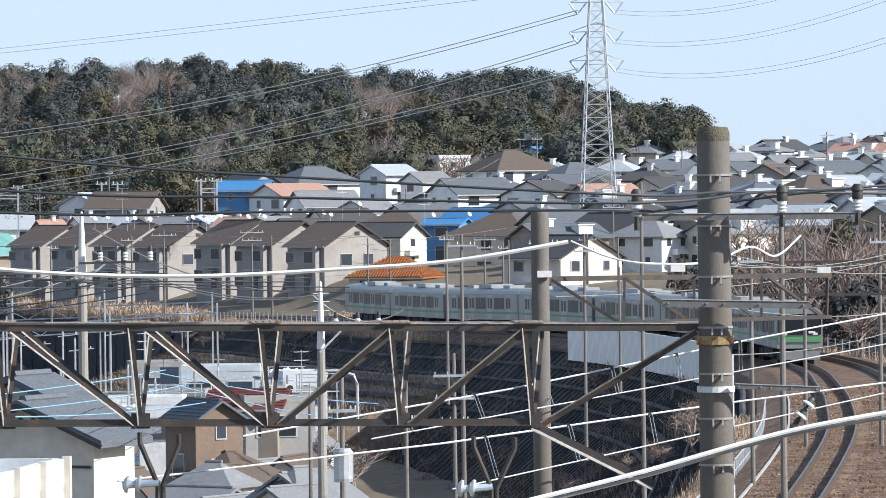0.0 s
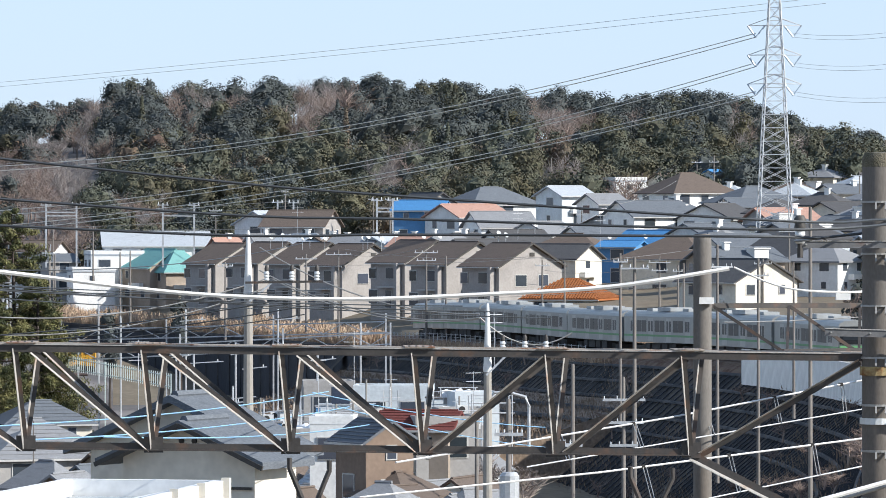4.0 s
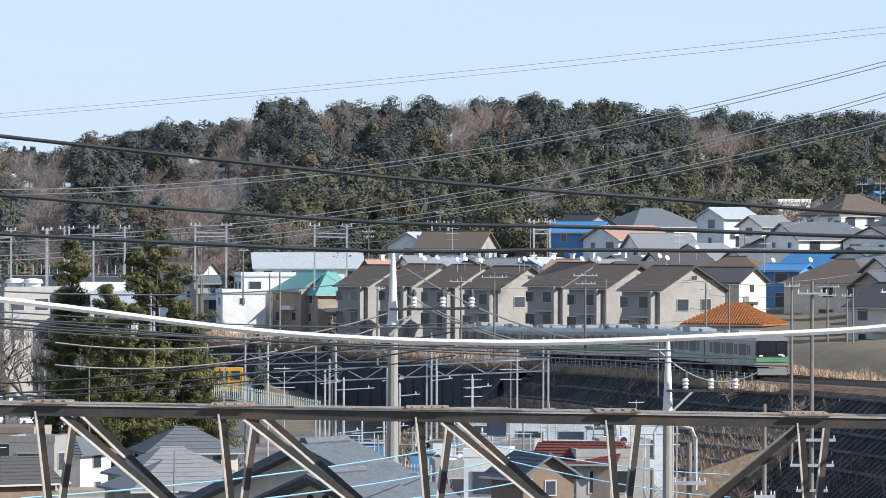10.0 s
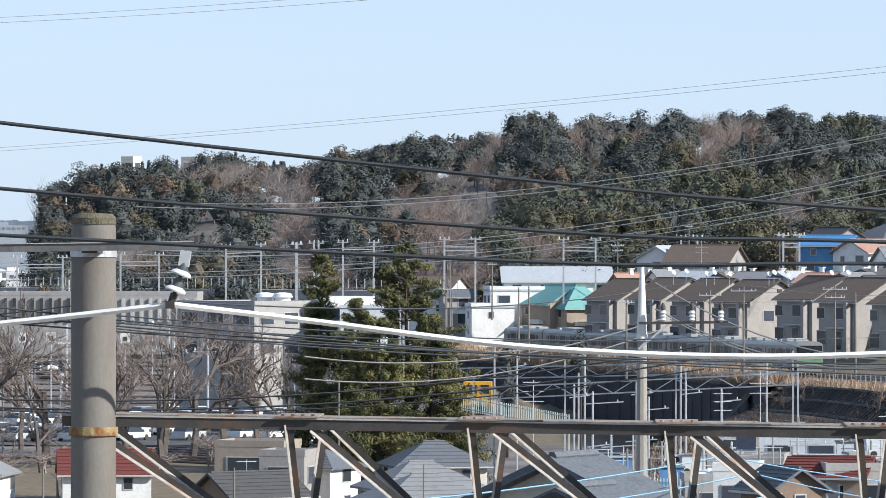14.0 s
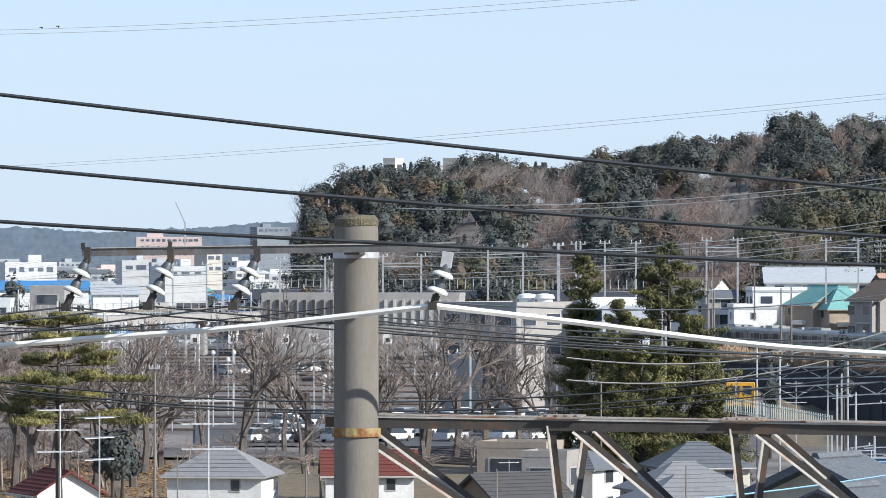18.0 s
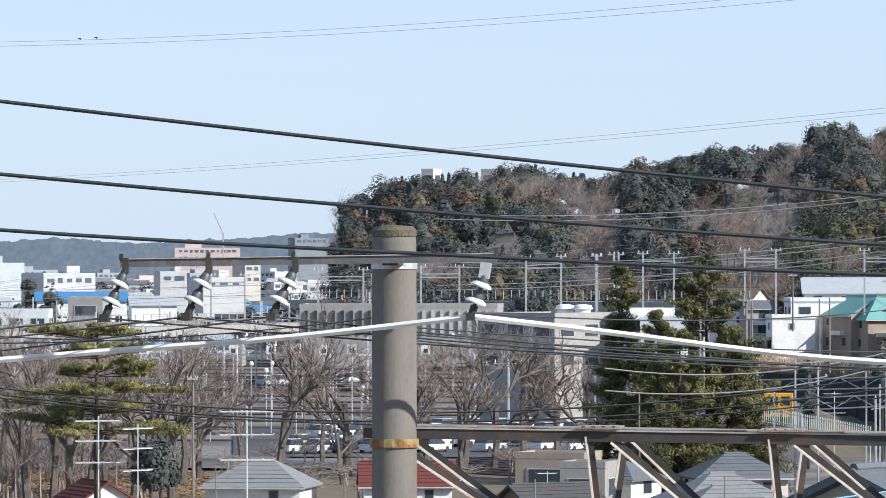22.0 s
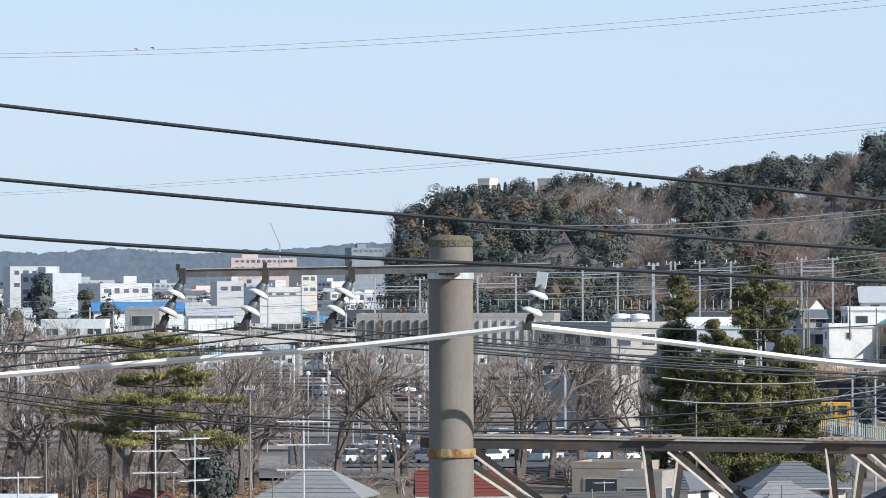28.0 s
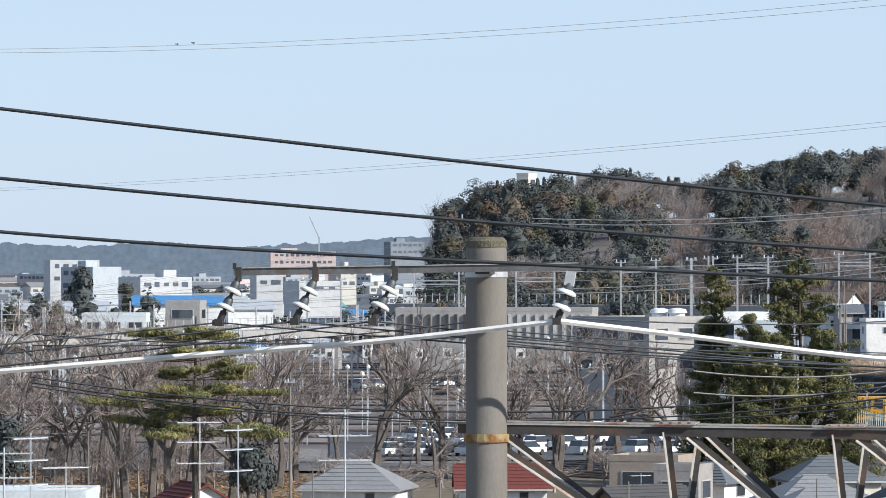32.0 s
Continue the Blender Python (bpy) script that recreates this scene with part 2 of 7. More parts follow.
M_RUSSET = mat("russet_leaves", (0.155, 0.112, 0.084), 0.8, vary=0.3, scale=0.12, fine=0.6, second=(0.12, 0.10, 0.075), share=0.4, by_island=0.3, bump=0, spec=0.1)
M_BARK = mat("bark", (0.075, 0.06, 0.05), 0.95, vary=0.3, scale=1.5, fine=10)
M_GLASS = mat("window_pane", (0.05, 0.06, 0.075), 0.08, vary=0.1, bump=0, by_object=0.4, spec=0.8)
M_FRAME = mat("window_frame", (0.45, 0.44, 0.42), 0.5, vary=0.1, bump=0)
M_TRIM = mat("white_trim", (0.72, 0.71, 0.68), 0.6, vary=0.1)


def wall_mat(name, c):
    return mat("wall_" + name, c, 0.85, vary=0.13, scale=0.5, fine=4, second=tuple(0.8 * k for k in c), share=0.25, bump=0.1)


WALLS = {k: wall_mat(k, c) for k, c in dict(white=(0.76, 0.76, 0.745), cream=(0.68, 0.63, 0.54), grey=(0.35, 0.335, 0.32), beige=(0.34, 0.315, 0.295), tan=(0.35, 0.29, 0.235),
                                            blue=(0.12, 0.28, 0.50), pale=(0.60, 0.64, 0.66), brown=(0.22, 0.16, 0.12), yellow=(0.62, 0.42, 0.10)).items()}
ROOFS = {k: mat("roof_" + k, c, 0.85, spec=0.2, vary=0.28, scale=0.9, fine=10, second=tuple(0.75 * q for q in c), share=0.35, bump=0.4, stretch=(1, 1, 3)) for k, c in dict(
    dark=(0.10, 0.098, 0.10), brown=(0.15, 0.118, 0.098), grey=(0.26, 0.265, 0.275), slate=(0.15, 0.165, 0.185), light=(0.46, 0.49, 0.52), orange=(0.38, 0.14, 0.05),
    red=(0.17, 0.055, 0.048), blue=(0.08, 0.25, 0.50), teal=(0.20, 0.42, 0.40), salmon=(0.46, 0.28, 0.22), navy=(0.05, 0.065, 0.10)).items()}

# ---- the lie of the land ----
TRACK_KNOTS = [(18.52, 118.0, 4.38), (24.01, 146.0, 4.35), (29.33, 174.0, 4.66), (32.74, 196.0, 4.79), (37.22, 228.0, 4.4), (44.6, 285, 3.4), (46.6, 325, 3.0), (44.4, 360, 2.9), (38.4, 392, 2.8), (32.4, 420, 2.5), (24.2, 475, 2.2), (18.4, 520, 1.4), (11.2, 570, 0.8), (2.6, 612, 0.65), (-16.5, 680, 0.5), (-49, 790, 0.3), (-76, 870, 0.3), (-110, 950, 0.3), (-155, 1030, 0.3), (-205, 1100, 0.3)]
LAND_D = (-200, 60, 150, 250, 350, 430, 500, 560, 640, 740, 900)
LOW = (0, 0, -2, -5, -7.5, -4.8, -5.0, -4.2, -2.5, -1, -1)          # the hollow on the near side of the line
LAND = {  # the far side of the line; bearing: heights at those distances
    -0.06: (2, 2, 2, 2, 2, 2, 2, 2, 1.5, 0, 0),
    0.0: (3, 3, 3, 3, 3, 3, 3, 3, 3, 4, 6),
    0.03: (4, 4, 4, 4, 4, 4, 4, 4.5, 6, 9, 14),
    0.08: (5, 5, 5, 4.5, 4, 4, 4.5, 6, 9, 13, 18),
    0.12: (6, 6, 6, 5, 4, 4.2, 6, 9, 12, 16, 20),
    0.19: (6, 6, 6, 5, 4.5, 5, 7, 10, 13, 17, 20),
}
RIDGE = [(-120, 25.0), (-118, 27.5), (-113, 28.0), (-109, 30.8), (-106, 31.7), (-103, 31.0), (-96, 32.0), (-89, 32.5), (-84, 33.3), (-80, 33.6), (-75, 32.5), (-68, 32.0), (-65, 31.3), (-59, 34.1), (-54, 34.1), (-51, 35.5), (-46, 35.8), (-40, 37.2), (-35, 37.6), (-27, 38.5), (-23, 39.6), (-18, 40.7), (-14, 39.2), (-9, 40.6), (-5, 41.0), (0, 40.2), (11, 41.4), (20, 41.0), (26, 41.0), (33, 40.0), (43, 40.1), (54, 38.2), (64, 38.2), (71, 36.7), (77, 36.5), (85, 37.8), (94, 37.6), (100, 37.5), (105, 35.4), (109, 33.7), (116, 30.3), (120, 28.1), (125, 25.3)]   # wooded skyline: metres across and height of the tree tops at 1000 m
RIDGE_B = np.array([x / 1000 for x, z in RIDGE])
RIDGE_Z = np.array([z for x, z in RIDGE])
LAND_B = np.array(sorted(LAND))
LAND_T = np.array([LAND[b] for b in LAND_B])


def step(a, b, x):
    t = min(1.0, max(0.0, (x - a) / (b - a)))
    return t * t * (3 - 2 * t)


def crest(b):
    """Height of the wooded hill's ground at bearing b."""
    return float(np.interp(b, RIDGE_B, RIDGE_Z)) - 8.5


def ground(x, y):
    if y < 1:
        return 0.0
    b = x / y
    i = min(len(LAND_B) - 2, max(0, int(np.searchsorted(LAND_B, b)) - 1))
    t = step(LAND_B[i], LAND_B[i + 1], b)
    z0 = np.interp(y, LAND_D, LAND_T[i])
    z1 = np.interp(y, LAND_D, LAND_T[i + 1])
    far = z0 + (z1 - z0) * t
    near = np.interp(y, LAND_D, LOW)
    near -= 3.0 * step(-0.075, -0.045, b) * step(380, 430, y) * (1 - step(560, 640, y))
    line = np.interp(y, [k[1] for k in TRACK_KNOTS], [k[0] for k in TRACK_KNOTS])
    z = near + (far - near) * step(line - 8, line + 4, x) - 2.7 * (1 - step(7, 17, abs(x - line)))
    if y > 700 and b > RIDGE_B[0]:
        edge = 1 - step(RIDGE_B[-1] - 0.004, RIDGE_B[-1] + 0.012, b)
        lip = step(RIDGE_B[0], RIDGE_B[0] + 0.004, b)
        foot = 700 + 60 * noise.noise((x * 0.01, y * 0.01, 3))
        k = step(foot, 1000, y) * edge * lip
        z += max(0.0, crest(b) - z) * k
    return float(z)


def make_ground():
    g = Geo()
    side = [20, 60, 150, 400, 1000, 5000]
    bs = np.linspace(-0.25, 0.24, 120)
    ds = np.concatenate([[-5000, -800, -100, -10], np.linspace(2, 400, 50), np.linspace(410, 760, 70), np.linspace(770, 1060, 40), [1150, 1300, 1700, 2500, 4800]])
    for d in ds:
        w = max(d, 40)
        xs = [-0.25 * w - q for q in reversed(side)] + [k * w for k in bs] + [0.24 * w + q for q in side]
        for x in xs:
            z = ground(x, d) if d <= 1060 else ground(x * 1060 / d, 1060) * max(0, 1 - (d - 1060) / 700) + (6 if d > 2000 else 0)
            g.v.append((x, d, z))
    n = len(bs) + 2 * len(side)
    for i in range(len(ds) - 1):
        for j in range(n - 1):
            k = i * n + j
            g.f.append((k, k + 1, k + n + 1, k + n))
    solid("ground", g, M_GROUND, "dry brown winter ground with soil and grass", "ground", kind="structure", smooth=True)


make_ground()


# ---- railway ----
def spline(pts, n):
    """Points along a smooth curve through pts, at even steps of its length."""
    pts = [Vector(p) for p in pts]
    fine = []
    for i in range(len(pts) - 1):
        a, b, c, d = pts[max(i - 1, 0)], pts[i], pts[i + 1], pts[min(i + 2, len(pts) - 1)]
        for k in range(24):
            t = k / 24
            fine.append(0.5 * (2 * b + (c - a) * t + (2 * a - 5 * b + 4 * c - d) * t * t + (3 * b - a - 3 * c + d) * t ** 3))
    fine.append(pts[-1])
    s = [0.0]
    for p, q in zip(fine, fine[1:]):
        s.append(s[-1] + (q - p).length)
    out, j = [], 0
    for k in range(n + 1):
        want = s[-1] * k / n
        while j < len(s) - 2 and s[j + 1] < want:
            j += 1
        t = (want - s[j]) / (s[j + 1] - s[j])
        out.append(fine[j].lerp(fine[j + 1], min(1, max(0, t))))
    return out, s[-1]


TRACK, TRACK_LEN = spline(TRACK_KNOTS, 900)
TRACK_START = 28.5


def on_track(s, side=0.0, up=0.0):
    k = min(len(TRACK) - 2, max(0.0, (s - TRACK_START) / TRACK_LEN * 900))
    i = int(k)
    p = TRACK[i].lerp(TRACK[i + 1], k - i)
    d = TRACK[min(i + 2, 900)] - TRACK[max(i - 1, 0)]
    d.normalize()
    r = Vector((d.y, -d.x, 0)).normalized()
    return p + r * side + Vector((0, 0, up)), d


def sweep(name, profile, s0, s1, ds, material, label, category, kind="structure", smooth=False, parent=None):
    """profile: (side, up) points swept along the track; left to right."""
    g, n = Geo(), len(profile)
    m = max(2, int((s1 - s0) / ds))
    for i in range(m + 1):
        s = s0 + (s1 - s0) * i / m
        for q in profile:
            g.v.append(tuple(on_track(s, *q)[0]))
    for i in range(m):
        for k in range(n - 1):
            a = i * n + k
            g.f.append((a, a + 1, a + n + 1, a + n))
    if parent is not None:
        return part(name, g, material, parent)
    return solid(name, g, material, label, category, kind=kind, smooth=smooth)


GAP = 3.9
LATTICE_END, WALL_S = 434.0, 437.0            # where the lattice slope ends and where the retaining wall begins
sweep("railway_embankment", [(-16, -11), (-3.6, -0.5), (-2.4, -0.12), (GAP + 2.4, -0.12), (GAP + 3.6, -0.5), (GAP + 12, -4)], TRACK_START, WALL_S, 3, M_BALLAST, "railway embankment topped with rust-brown ballast", "railway", smooth=False)
sweep("railway_embankment", [(-7.0, -0.9), (-3.4, -0.5), (-2.4, -0.12), (GAP + 2.4, -0.12), (GAP + 3.6, -0.5), (GAP + 12, -4)], WALL_S, TRACK_LEN + 28, 3, M_BALLAST, "railway embankment topped with rust-brown ballast", "railway", smooth=False)
# Brown earth with its base colour raised to stand in for sunlight.
M_BANK = mat("sun_brightened_brown_bank", (0.40, 0.28, 0.19), 0.95, vary=0.45, scale=0.6, fine=4, second=(0.20, 0.15, 0.11), share=0.5, bump=0.5)
sweep("slope_foot", [(-28, -10.2), (-16, -6.9), (-7.5, -3.4)], 300, LATTICE_END, 3, M_BANK, "dry brown earth bank at the foot of the slope", "bank")
sweep("slope_soil", [(-16.1, -10.9), (-4.2, -0.85)], 29, LATTICE_END, 3, M_SOIL, "embankment slope soil coloured dark for shade", "slope")
sweep("slope_soil", [(-15.4, -10.1), (-6.2, -0.8), (-4.2, -0.45), (-4.0, -0.9)], WALL_S - 4, WALL_S, 2, M_SOIL, "bare soil between the slope and the wall, coloured dark for shade", "slope")
for side in (0.0, GAP):
    for q in (-0.55, 0.55):
        sweep("rail", [(side + q - 0.05, -0.12), (side + q - 0.035, 0.14), (side + q + 0.035, 0.14), (side + q + 0.05, -0.12)], TRACK_START, TRACK_LEN + 28, 2, M_RAIL, "rusty steel rail on the ballast", "rail")
        sweep("rail_head", [(side + q - 0.034, 0.145), (side + q + 0.034, 0.145)], TRACK_START, TRACK_LEN + 28, 2, M_RAIL_TOP, "polished top of a rail", "rail")


# ---- train ----
M_CAR = mat("unpainted_steel_car", (0.29, 0.295, 0.285), 0.42, 0.35, vary=0.08, scale=0.5, fine=5, bump=0.03)
M_TRAIN_GLASS = mat("train_window_glass", (0.02, 0.024, 0.03), 0.3, vary=0.1, bump=0, spec=0.25)
M_DOOR = mat("train_door_steel", (0.36, 0.36, 0.35), 0.4, 0.3, vary=0.08, bump=0)
M_CAR_ROOF = mat("grey_car_roof", (0.36, 0.37, 0.37), 0.7, vary=0.15, scale=0.8)
M_GREEN = mat("green_stripe", (0.11, 0.28, 0.12), 0.5, vary=0.1, bump=0)
M_UNDER = mat("underframe", (0.045, 0.042, 0.04), 0.8, vary=0.3, scale=1.5)
M_BLACK = mat("black_front_mask", (0.015, 0.016, 0.018), 0.25, vary=0.1, bump=0)

# the tail's way along the line, second by second
TAIL_T = (0, 1, 2, 3, 4.5, 6, 7, 8, 9, 10, 11, 12, 13, 32)
TAIL_S = (206, 223, 239, 254, 270, 282, 289.5, 299, 316, 336, 363, 391, 417, 845)


def make_car(tail):
    """One commuter car, 19.5 m long along y, rail tops at z = 0."""
    car = thing("train_car", "stainless steel commuter train car with a green stripe on the rails" if not tail else "last stainless steel commuter car with a black front mask", "train car", "cars of the commuter train")
    w, L = 1.42, 9.75
    g = Geo()
    prof = [(-w, 1.05), (-w, 3.2), (-w + 0.1, 3.42), (-w + 0.45, 3.6), (0, 3.68), (w - 0.45, 3.6), (w - 0.1, 3.42), (w, 3.2), (w, 1.05)]
    n = len(prof)
    g.add([(x, -L, z) for x, z in prof] + [(x, L, z) for x, z in prof],
          [(i, i + 1, i + 1 + n, i + n) for i in range(n - 1)] + [tuple(range(n)), tuple(range(2 * n - 1, n - 1, -1)), (n - 1, 0, n, 2 * n - 1)])
    part("body", g, M_CAR, car)
    part("air_conditioner", Geo().box((0, 0.2, 3.8), (1.9, 3.4, 0.32)), M_CAR_ROOF, car)
    for y in (-4.6, 5.0):
        part("roof_vent", Geo().box((0, y, 3.76), (1.3, 1.6, 0.24)), M_CAR_ROOF, car)
    for y in (-6.6, 6.6):
        g = Geo()
        g.box((0, y, 0.55), (2.1, 3.1, 0.5))
        for e in (-1.05, 1.05):
            g.lathe((0, y + e, 0.43), [(0.43, -1.05), (0.43, 1.05)], 14, Matrix.Rotation(radians(90), 3, "Y"))
        part("bogie", g, M_UNDER, car)
    g = Geo()
    for y, l in ((-2.8, 1.8), (-0.6, 1.5), (1.6, 2.2), (3.9, 1.2)):
        g.box((0, y, 0.68), (2.4, l, 0.62))
    part("underfloor_equipment", g, M_UNDER, car)
    for sx in (-1, 1):
        for y in (-7.3, -2.45, 2.45, 7.3):
            door = part("door", Geo().box((sx * (w - 0.012), y, 2.1), (0.03, 1.34, 1.95)), M_DOOR, car)
            part("window", Geo().box((sx * (w + 0.006), y - 0.34, 2.4), (0.02, 0.46, 0.85)).box((sx * (w + 0.006), y + 0.34, 2.4), (0.02, 0.46, 0.85)), M_TRAIN_GLASS, door)
        for y, e in ((-4.9, -0.68), (-4.9, 0.68), (0.0, -0.68), (0.0, 0.68), (4.9, -0.68), (4.9, 0.68)):
            part("window", Geo().box((sx * (w + 0.006), y + e, 2.4), (0.02, 1.22, 0.95)), M_TRAIN_GLASS, car)
        g = Geo().box((sx * (w + 0.005), 0, 1.62), (0.012, 2 * L, 0.16))
        part("stripe", g, M_GREEN, car, "green stripe")
    g = Geo().box((0, L + 0.1, 2.1), (1.2, 0.3, 2.3))
    part("gangway", g, M_UNDER, car)
    if tail:
        part("front_mask", Geo().box((0, -L - 0.04, 2.55), (2.66, 0.1, 1.3)), M_BLACK, car, "black front mask")
        part("windscreen", Geo().box((-0.45, -L - 0.1, 2.65), (1.35, 0.03, 0.85)), M_TRAIN_GLASS, car)
        part("windscreen", Geo().box((0.8, -L - 0.1, 2.65), (0.85, 0.03, 0.85)), M_TRAIN_GLASS, car)
        part("stripe", Geo().box((0, -L - 0.05, 1.62), (2.7, 0.1, 0.34)), M_GREEN, car, "green front stripe")
        part("skirt", Geo().box((0, -L - 0.05, 0.62), (2.5, 0.3, 0.55)), M_CAR, car)
        part("emblem", Geo().box((0.75, -L - 0.105, 2.05), (0.42, 0.02, 0.14)), M_TRIM, car)
        for sx in (-0.95, 0.95):
            part("tail_lamp", Geo().box((sx, -L - 0.11, 1.95), (0.3, 0.04, 0.14)), M_PORCELAIN, car)
    return car


last_car = make_car(True)
mid_car = make_car(False)
CARS = [last_car, mid_car] + [copy_thing(mid_car, Matrix()) for _ in range(6)]


# ---- near railway structure ----
def make_pole(name, top, r_top, r_bot, z0, material, label, category="pole", cap=True, n=20, group=""):
    g = Geo()
    x, y, z = top
    h = z - z0
    prof = [(r_bot, 0), (r_top, h - 0.12), (r_top * 0.97, h - 0.05), (r_top * 0.86, h)] if cap else [(r_bot, 0), (r_top, h)]
    g.lathe((0, 0, 0), prof, n)
    ob = thing(name, label, category, group, pose(x, y, z0))
    part("shaft", g, material, ob, smooth=True)
    return ob


POLE_N = make_pole("catenary_pole", (-4.31, 40.00, 14.29), 0.178, 0.19, 0.0, M_CONCRETE, "thick weathered concrete catenary pole with a mossy top", group="catenary poles")
POLE_R = make_pole("catenary_pole", (7.04, 40.00, 14.85), 0.192, 0.215, 0.0, M_CONCRETE_OLD, "thick weathered concrete catenary pole with steel bands", group="catenary poles")


def make_truss():
    a, b = Vector((-4.50, 40.00, 12.67)), Vector((6.92, 40.00, 12.52))
    zl = Vector((1.75, 40.00, 11.44)).z
    us = [0.0] + [(x + 4.5) / 11.42 for x in (-2.69, -1.244, 0.313, 1.815, 3.33, 4.88)] + [1.0]
    tr = thing("truss_beam", "long weathered steel truss beam between two catenary poles", "truss beam")
    dep = Vector((0, 0.55, 0))
    shift = Vector((0.12, 0, 0))
    top = lambda u, k: a.lerp(b, u) + (dep * k) + shift * k
    bot = lambda u: Vector((a.lerp(b, u).x + 0.04, a.y + 0.27, zl + (a.lerp(b, u).z - a.lerp(b, us[4]).z)))
    for k in (0, 1):
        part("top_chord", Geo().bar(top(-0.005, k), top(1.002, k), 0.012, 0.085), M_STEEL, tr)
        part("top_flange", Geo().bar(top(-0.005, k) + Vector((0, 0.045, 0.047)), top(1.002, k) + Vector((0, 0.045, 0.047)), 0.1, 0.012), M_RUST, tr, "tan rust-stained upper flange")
        part("lip", Geo().bar(top(-0.005, k) + Vector((0, -0.012, 0.045)), top(1.002, k) + Vector((0, -0.012, 0.045)), 0.014, 0.012), M_SUNLIT_EDGE, tr, "thin lip, coloured pale as if sunlit")
    part("bottom_chord", Geo().bar(bot(us[1]), bot(us[6]), 0.1, 0.012).bar(bot(us[1]) + Vector((0, 0, 0.04)), bot(us[6]) + Vector((0, 0, 0.04)), 0.012, 0.075), M_STEEL, tr)

    def member(name, p, q, s=0.052):
        """An angle iron: a broad leg along the beam, coloured dark for shade, and a leg standing out at its edge,
        coloured pale for sun.
        """
        d = (q - p).normalized()
        e = d.cross(Vector((0, 1, 0))).normalized() * (s * 0.6)
        if e.x < 0:
            e = -e
        o, th = Vector((0, -s * 0.7, 0)), Vector((0, 0.008, 0))
        row = lambda w: [w - e * 0.5, w + e, w + e + th, w - e * 0.5 + th]
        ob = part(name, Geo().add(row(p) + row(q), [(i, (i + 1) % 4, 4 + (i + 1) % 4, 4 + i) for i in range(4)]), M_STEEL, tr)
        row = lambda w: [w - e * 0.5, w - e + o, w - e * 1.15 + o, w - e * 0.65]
        part("leg", Geo().add(row(p) + row(q), [(i, (i + 1) % 4, 4 + (i + 1) % 4, 4 + i) for i in range(4)]), M_SUNLIT_EDGE, ob, "leg of the angle iron, coloured pale as if sunlit")
    for i in range(1, 7):
        for k in (0, 1):
            member("post", top(us[i], k) + Vector((0.07 * (2 * k - 1), 0, 0)), bot(us[i]))
        g = Geo().box(top(us[i], 0) + Vector((0, 0.3, 0.062)), (0.34, 0.72, 0.012))
        for bx in (-0.12, -0.04, 0.04, 0.12):
            g.lathe(top(us[i], 0) + Vector((bx, 0.03, 0.068)), [(0.014, 0), (0.014, 0.012)], 6)
        part("gusset_plate", g, M_RUST, tr, "rust-stained gusset plate")
        part("gusset_plate", Geo().box(bot(us[i]) + Vector((0, -0.02, 0.06)), (0.22, 0.012, 0.18)), M_STEEL, tr)
    for i in range(0, 4):
        for k in (0, 1):
            if i + 1 <= 4 and i < 4:
                member("diagonal", top(us[i], k) + Vector((0.12, 0, -0.03)), bot(us[i + 1]) - Vector((0.03, 0, 0)))
    for i in range(4, 7):
        for k in (0, 1):
            member("diagonal", bot(us[i]) + Vector((0.1, 0, 0)), top(us[i + 1], k) - Vector((0.1, 0, 0.05)), 0.06)
    member("knee_brace", bot(us[6]), bot(us[6]) + Vector((1.4, -0.1, -0.72)), 0.09)
    for k in range(5):
        u0 = (0.1, 0.24, 0.31, 0.47, 0.66)[k]
        part("cover_plate", Geo().box(top(u0, 0) + Vector((0, 0.04, 0.058)), (0.55 - 0.06 * k, 0.11, 0.01)), M_RUST, tr, "rusty cover plate")


make_truss()


def cable(name, pts, r, material, label, n=40, sides=6, group="", category="cable"):
    line, _ = spline(pts, n)
    g = Geo().tube(line, r, sides)
    return solid(name, g, material, label, category, group, smooth=True)


for pts in ([(-10.05, 38.00, 15.61), (-6.92, 38.00, 15.23), (-3.54, 38.00, 14.84), (-0.21, 38.00, 14.49), (1.56, 38.00, 14.35), (5.83, 38.00, 14.07), (7.31, 40.00, 14.09), (10.50, 42.00, 14.02)],
            [(-10.05, 38.00, 14.99), (-6.92, 38.00, 14.68), (-3.54, 38.00, 14.38), (-0.21, 38.00, 14.14), (1.56, 38.00, 14.10), (5.83, 38.00, 13.98), (7.88, 40.00, 14.10), (10.50, 42.00, 14.09)],
            [(-10.05, 38.00, 14.52), (-6.92, 38.00, 14.26), (-3.54, 38.00, 14.07), (-0.21, 38.00, 13.92), (1.56, 38.00, 13.93), (5.83, 38.00, 13.90), (6.17, 40.00, 13.86), (8.75, 40.00, 14.13), (10.50, 42.00, 14.15)]):
    cable("power_cable", pts, 0.017, M_CABLE, "thick black power cable across the view", group="black power cables")
cable("messenger_cable", [(-11.29, 39.50, 12.95), (-9.29, 39.50, 13.10), (-6.74, 39.50, 13.31), (-5.17, 39.40, 13.43), (-3.63, 39.26, 13.60)], 0.027, M_WHITE_CABLE, "thick white sheathed feeder cable", group="white feeder cables")
cable("messenger_cable", [(-3.61, 39.26, 13.60), (-2.61, 39.50, 13.48), (-0.84, 39.60, 13.27), (0.93, 39.60, 13.20), (2.70, 39.60, 13.26), (3.98, 39.60, 13.34), (5.29, 39.60, 13.54)], 0.027, M_WHITE_CABLE, "thick white sheathed feeder cable", group="white feeder cables")


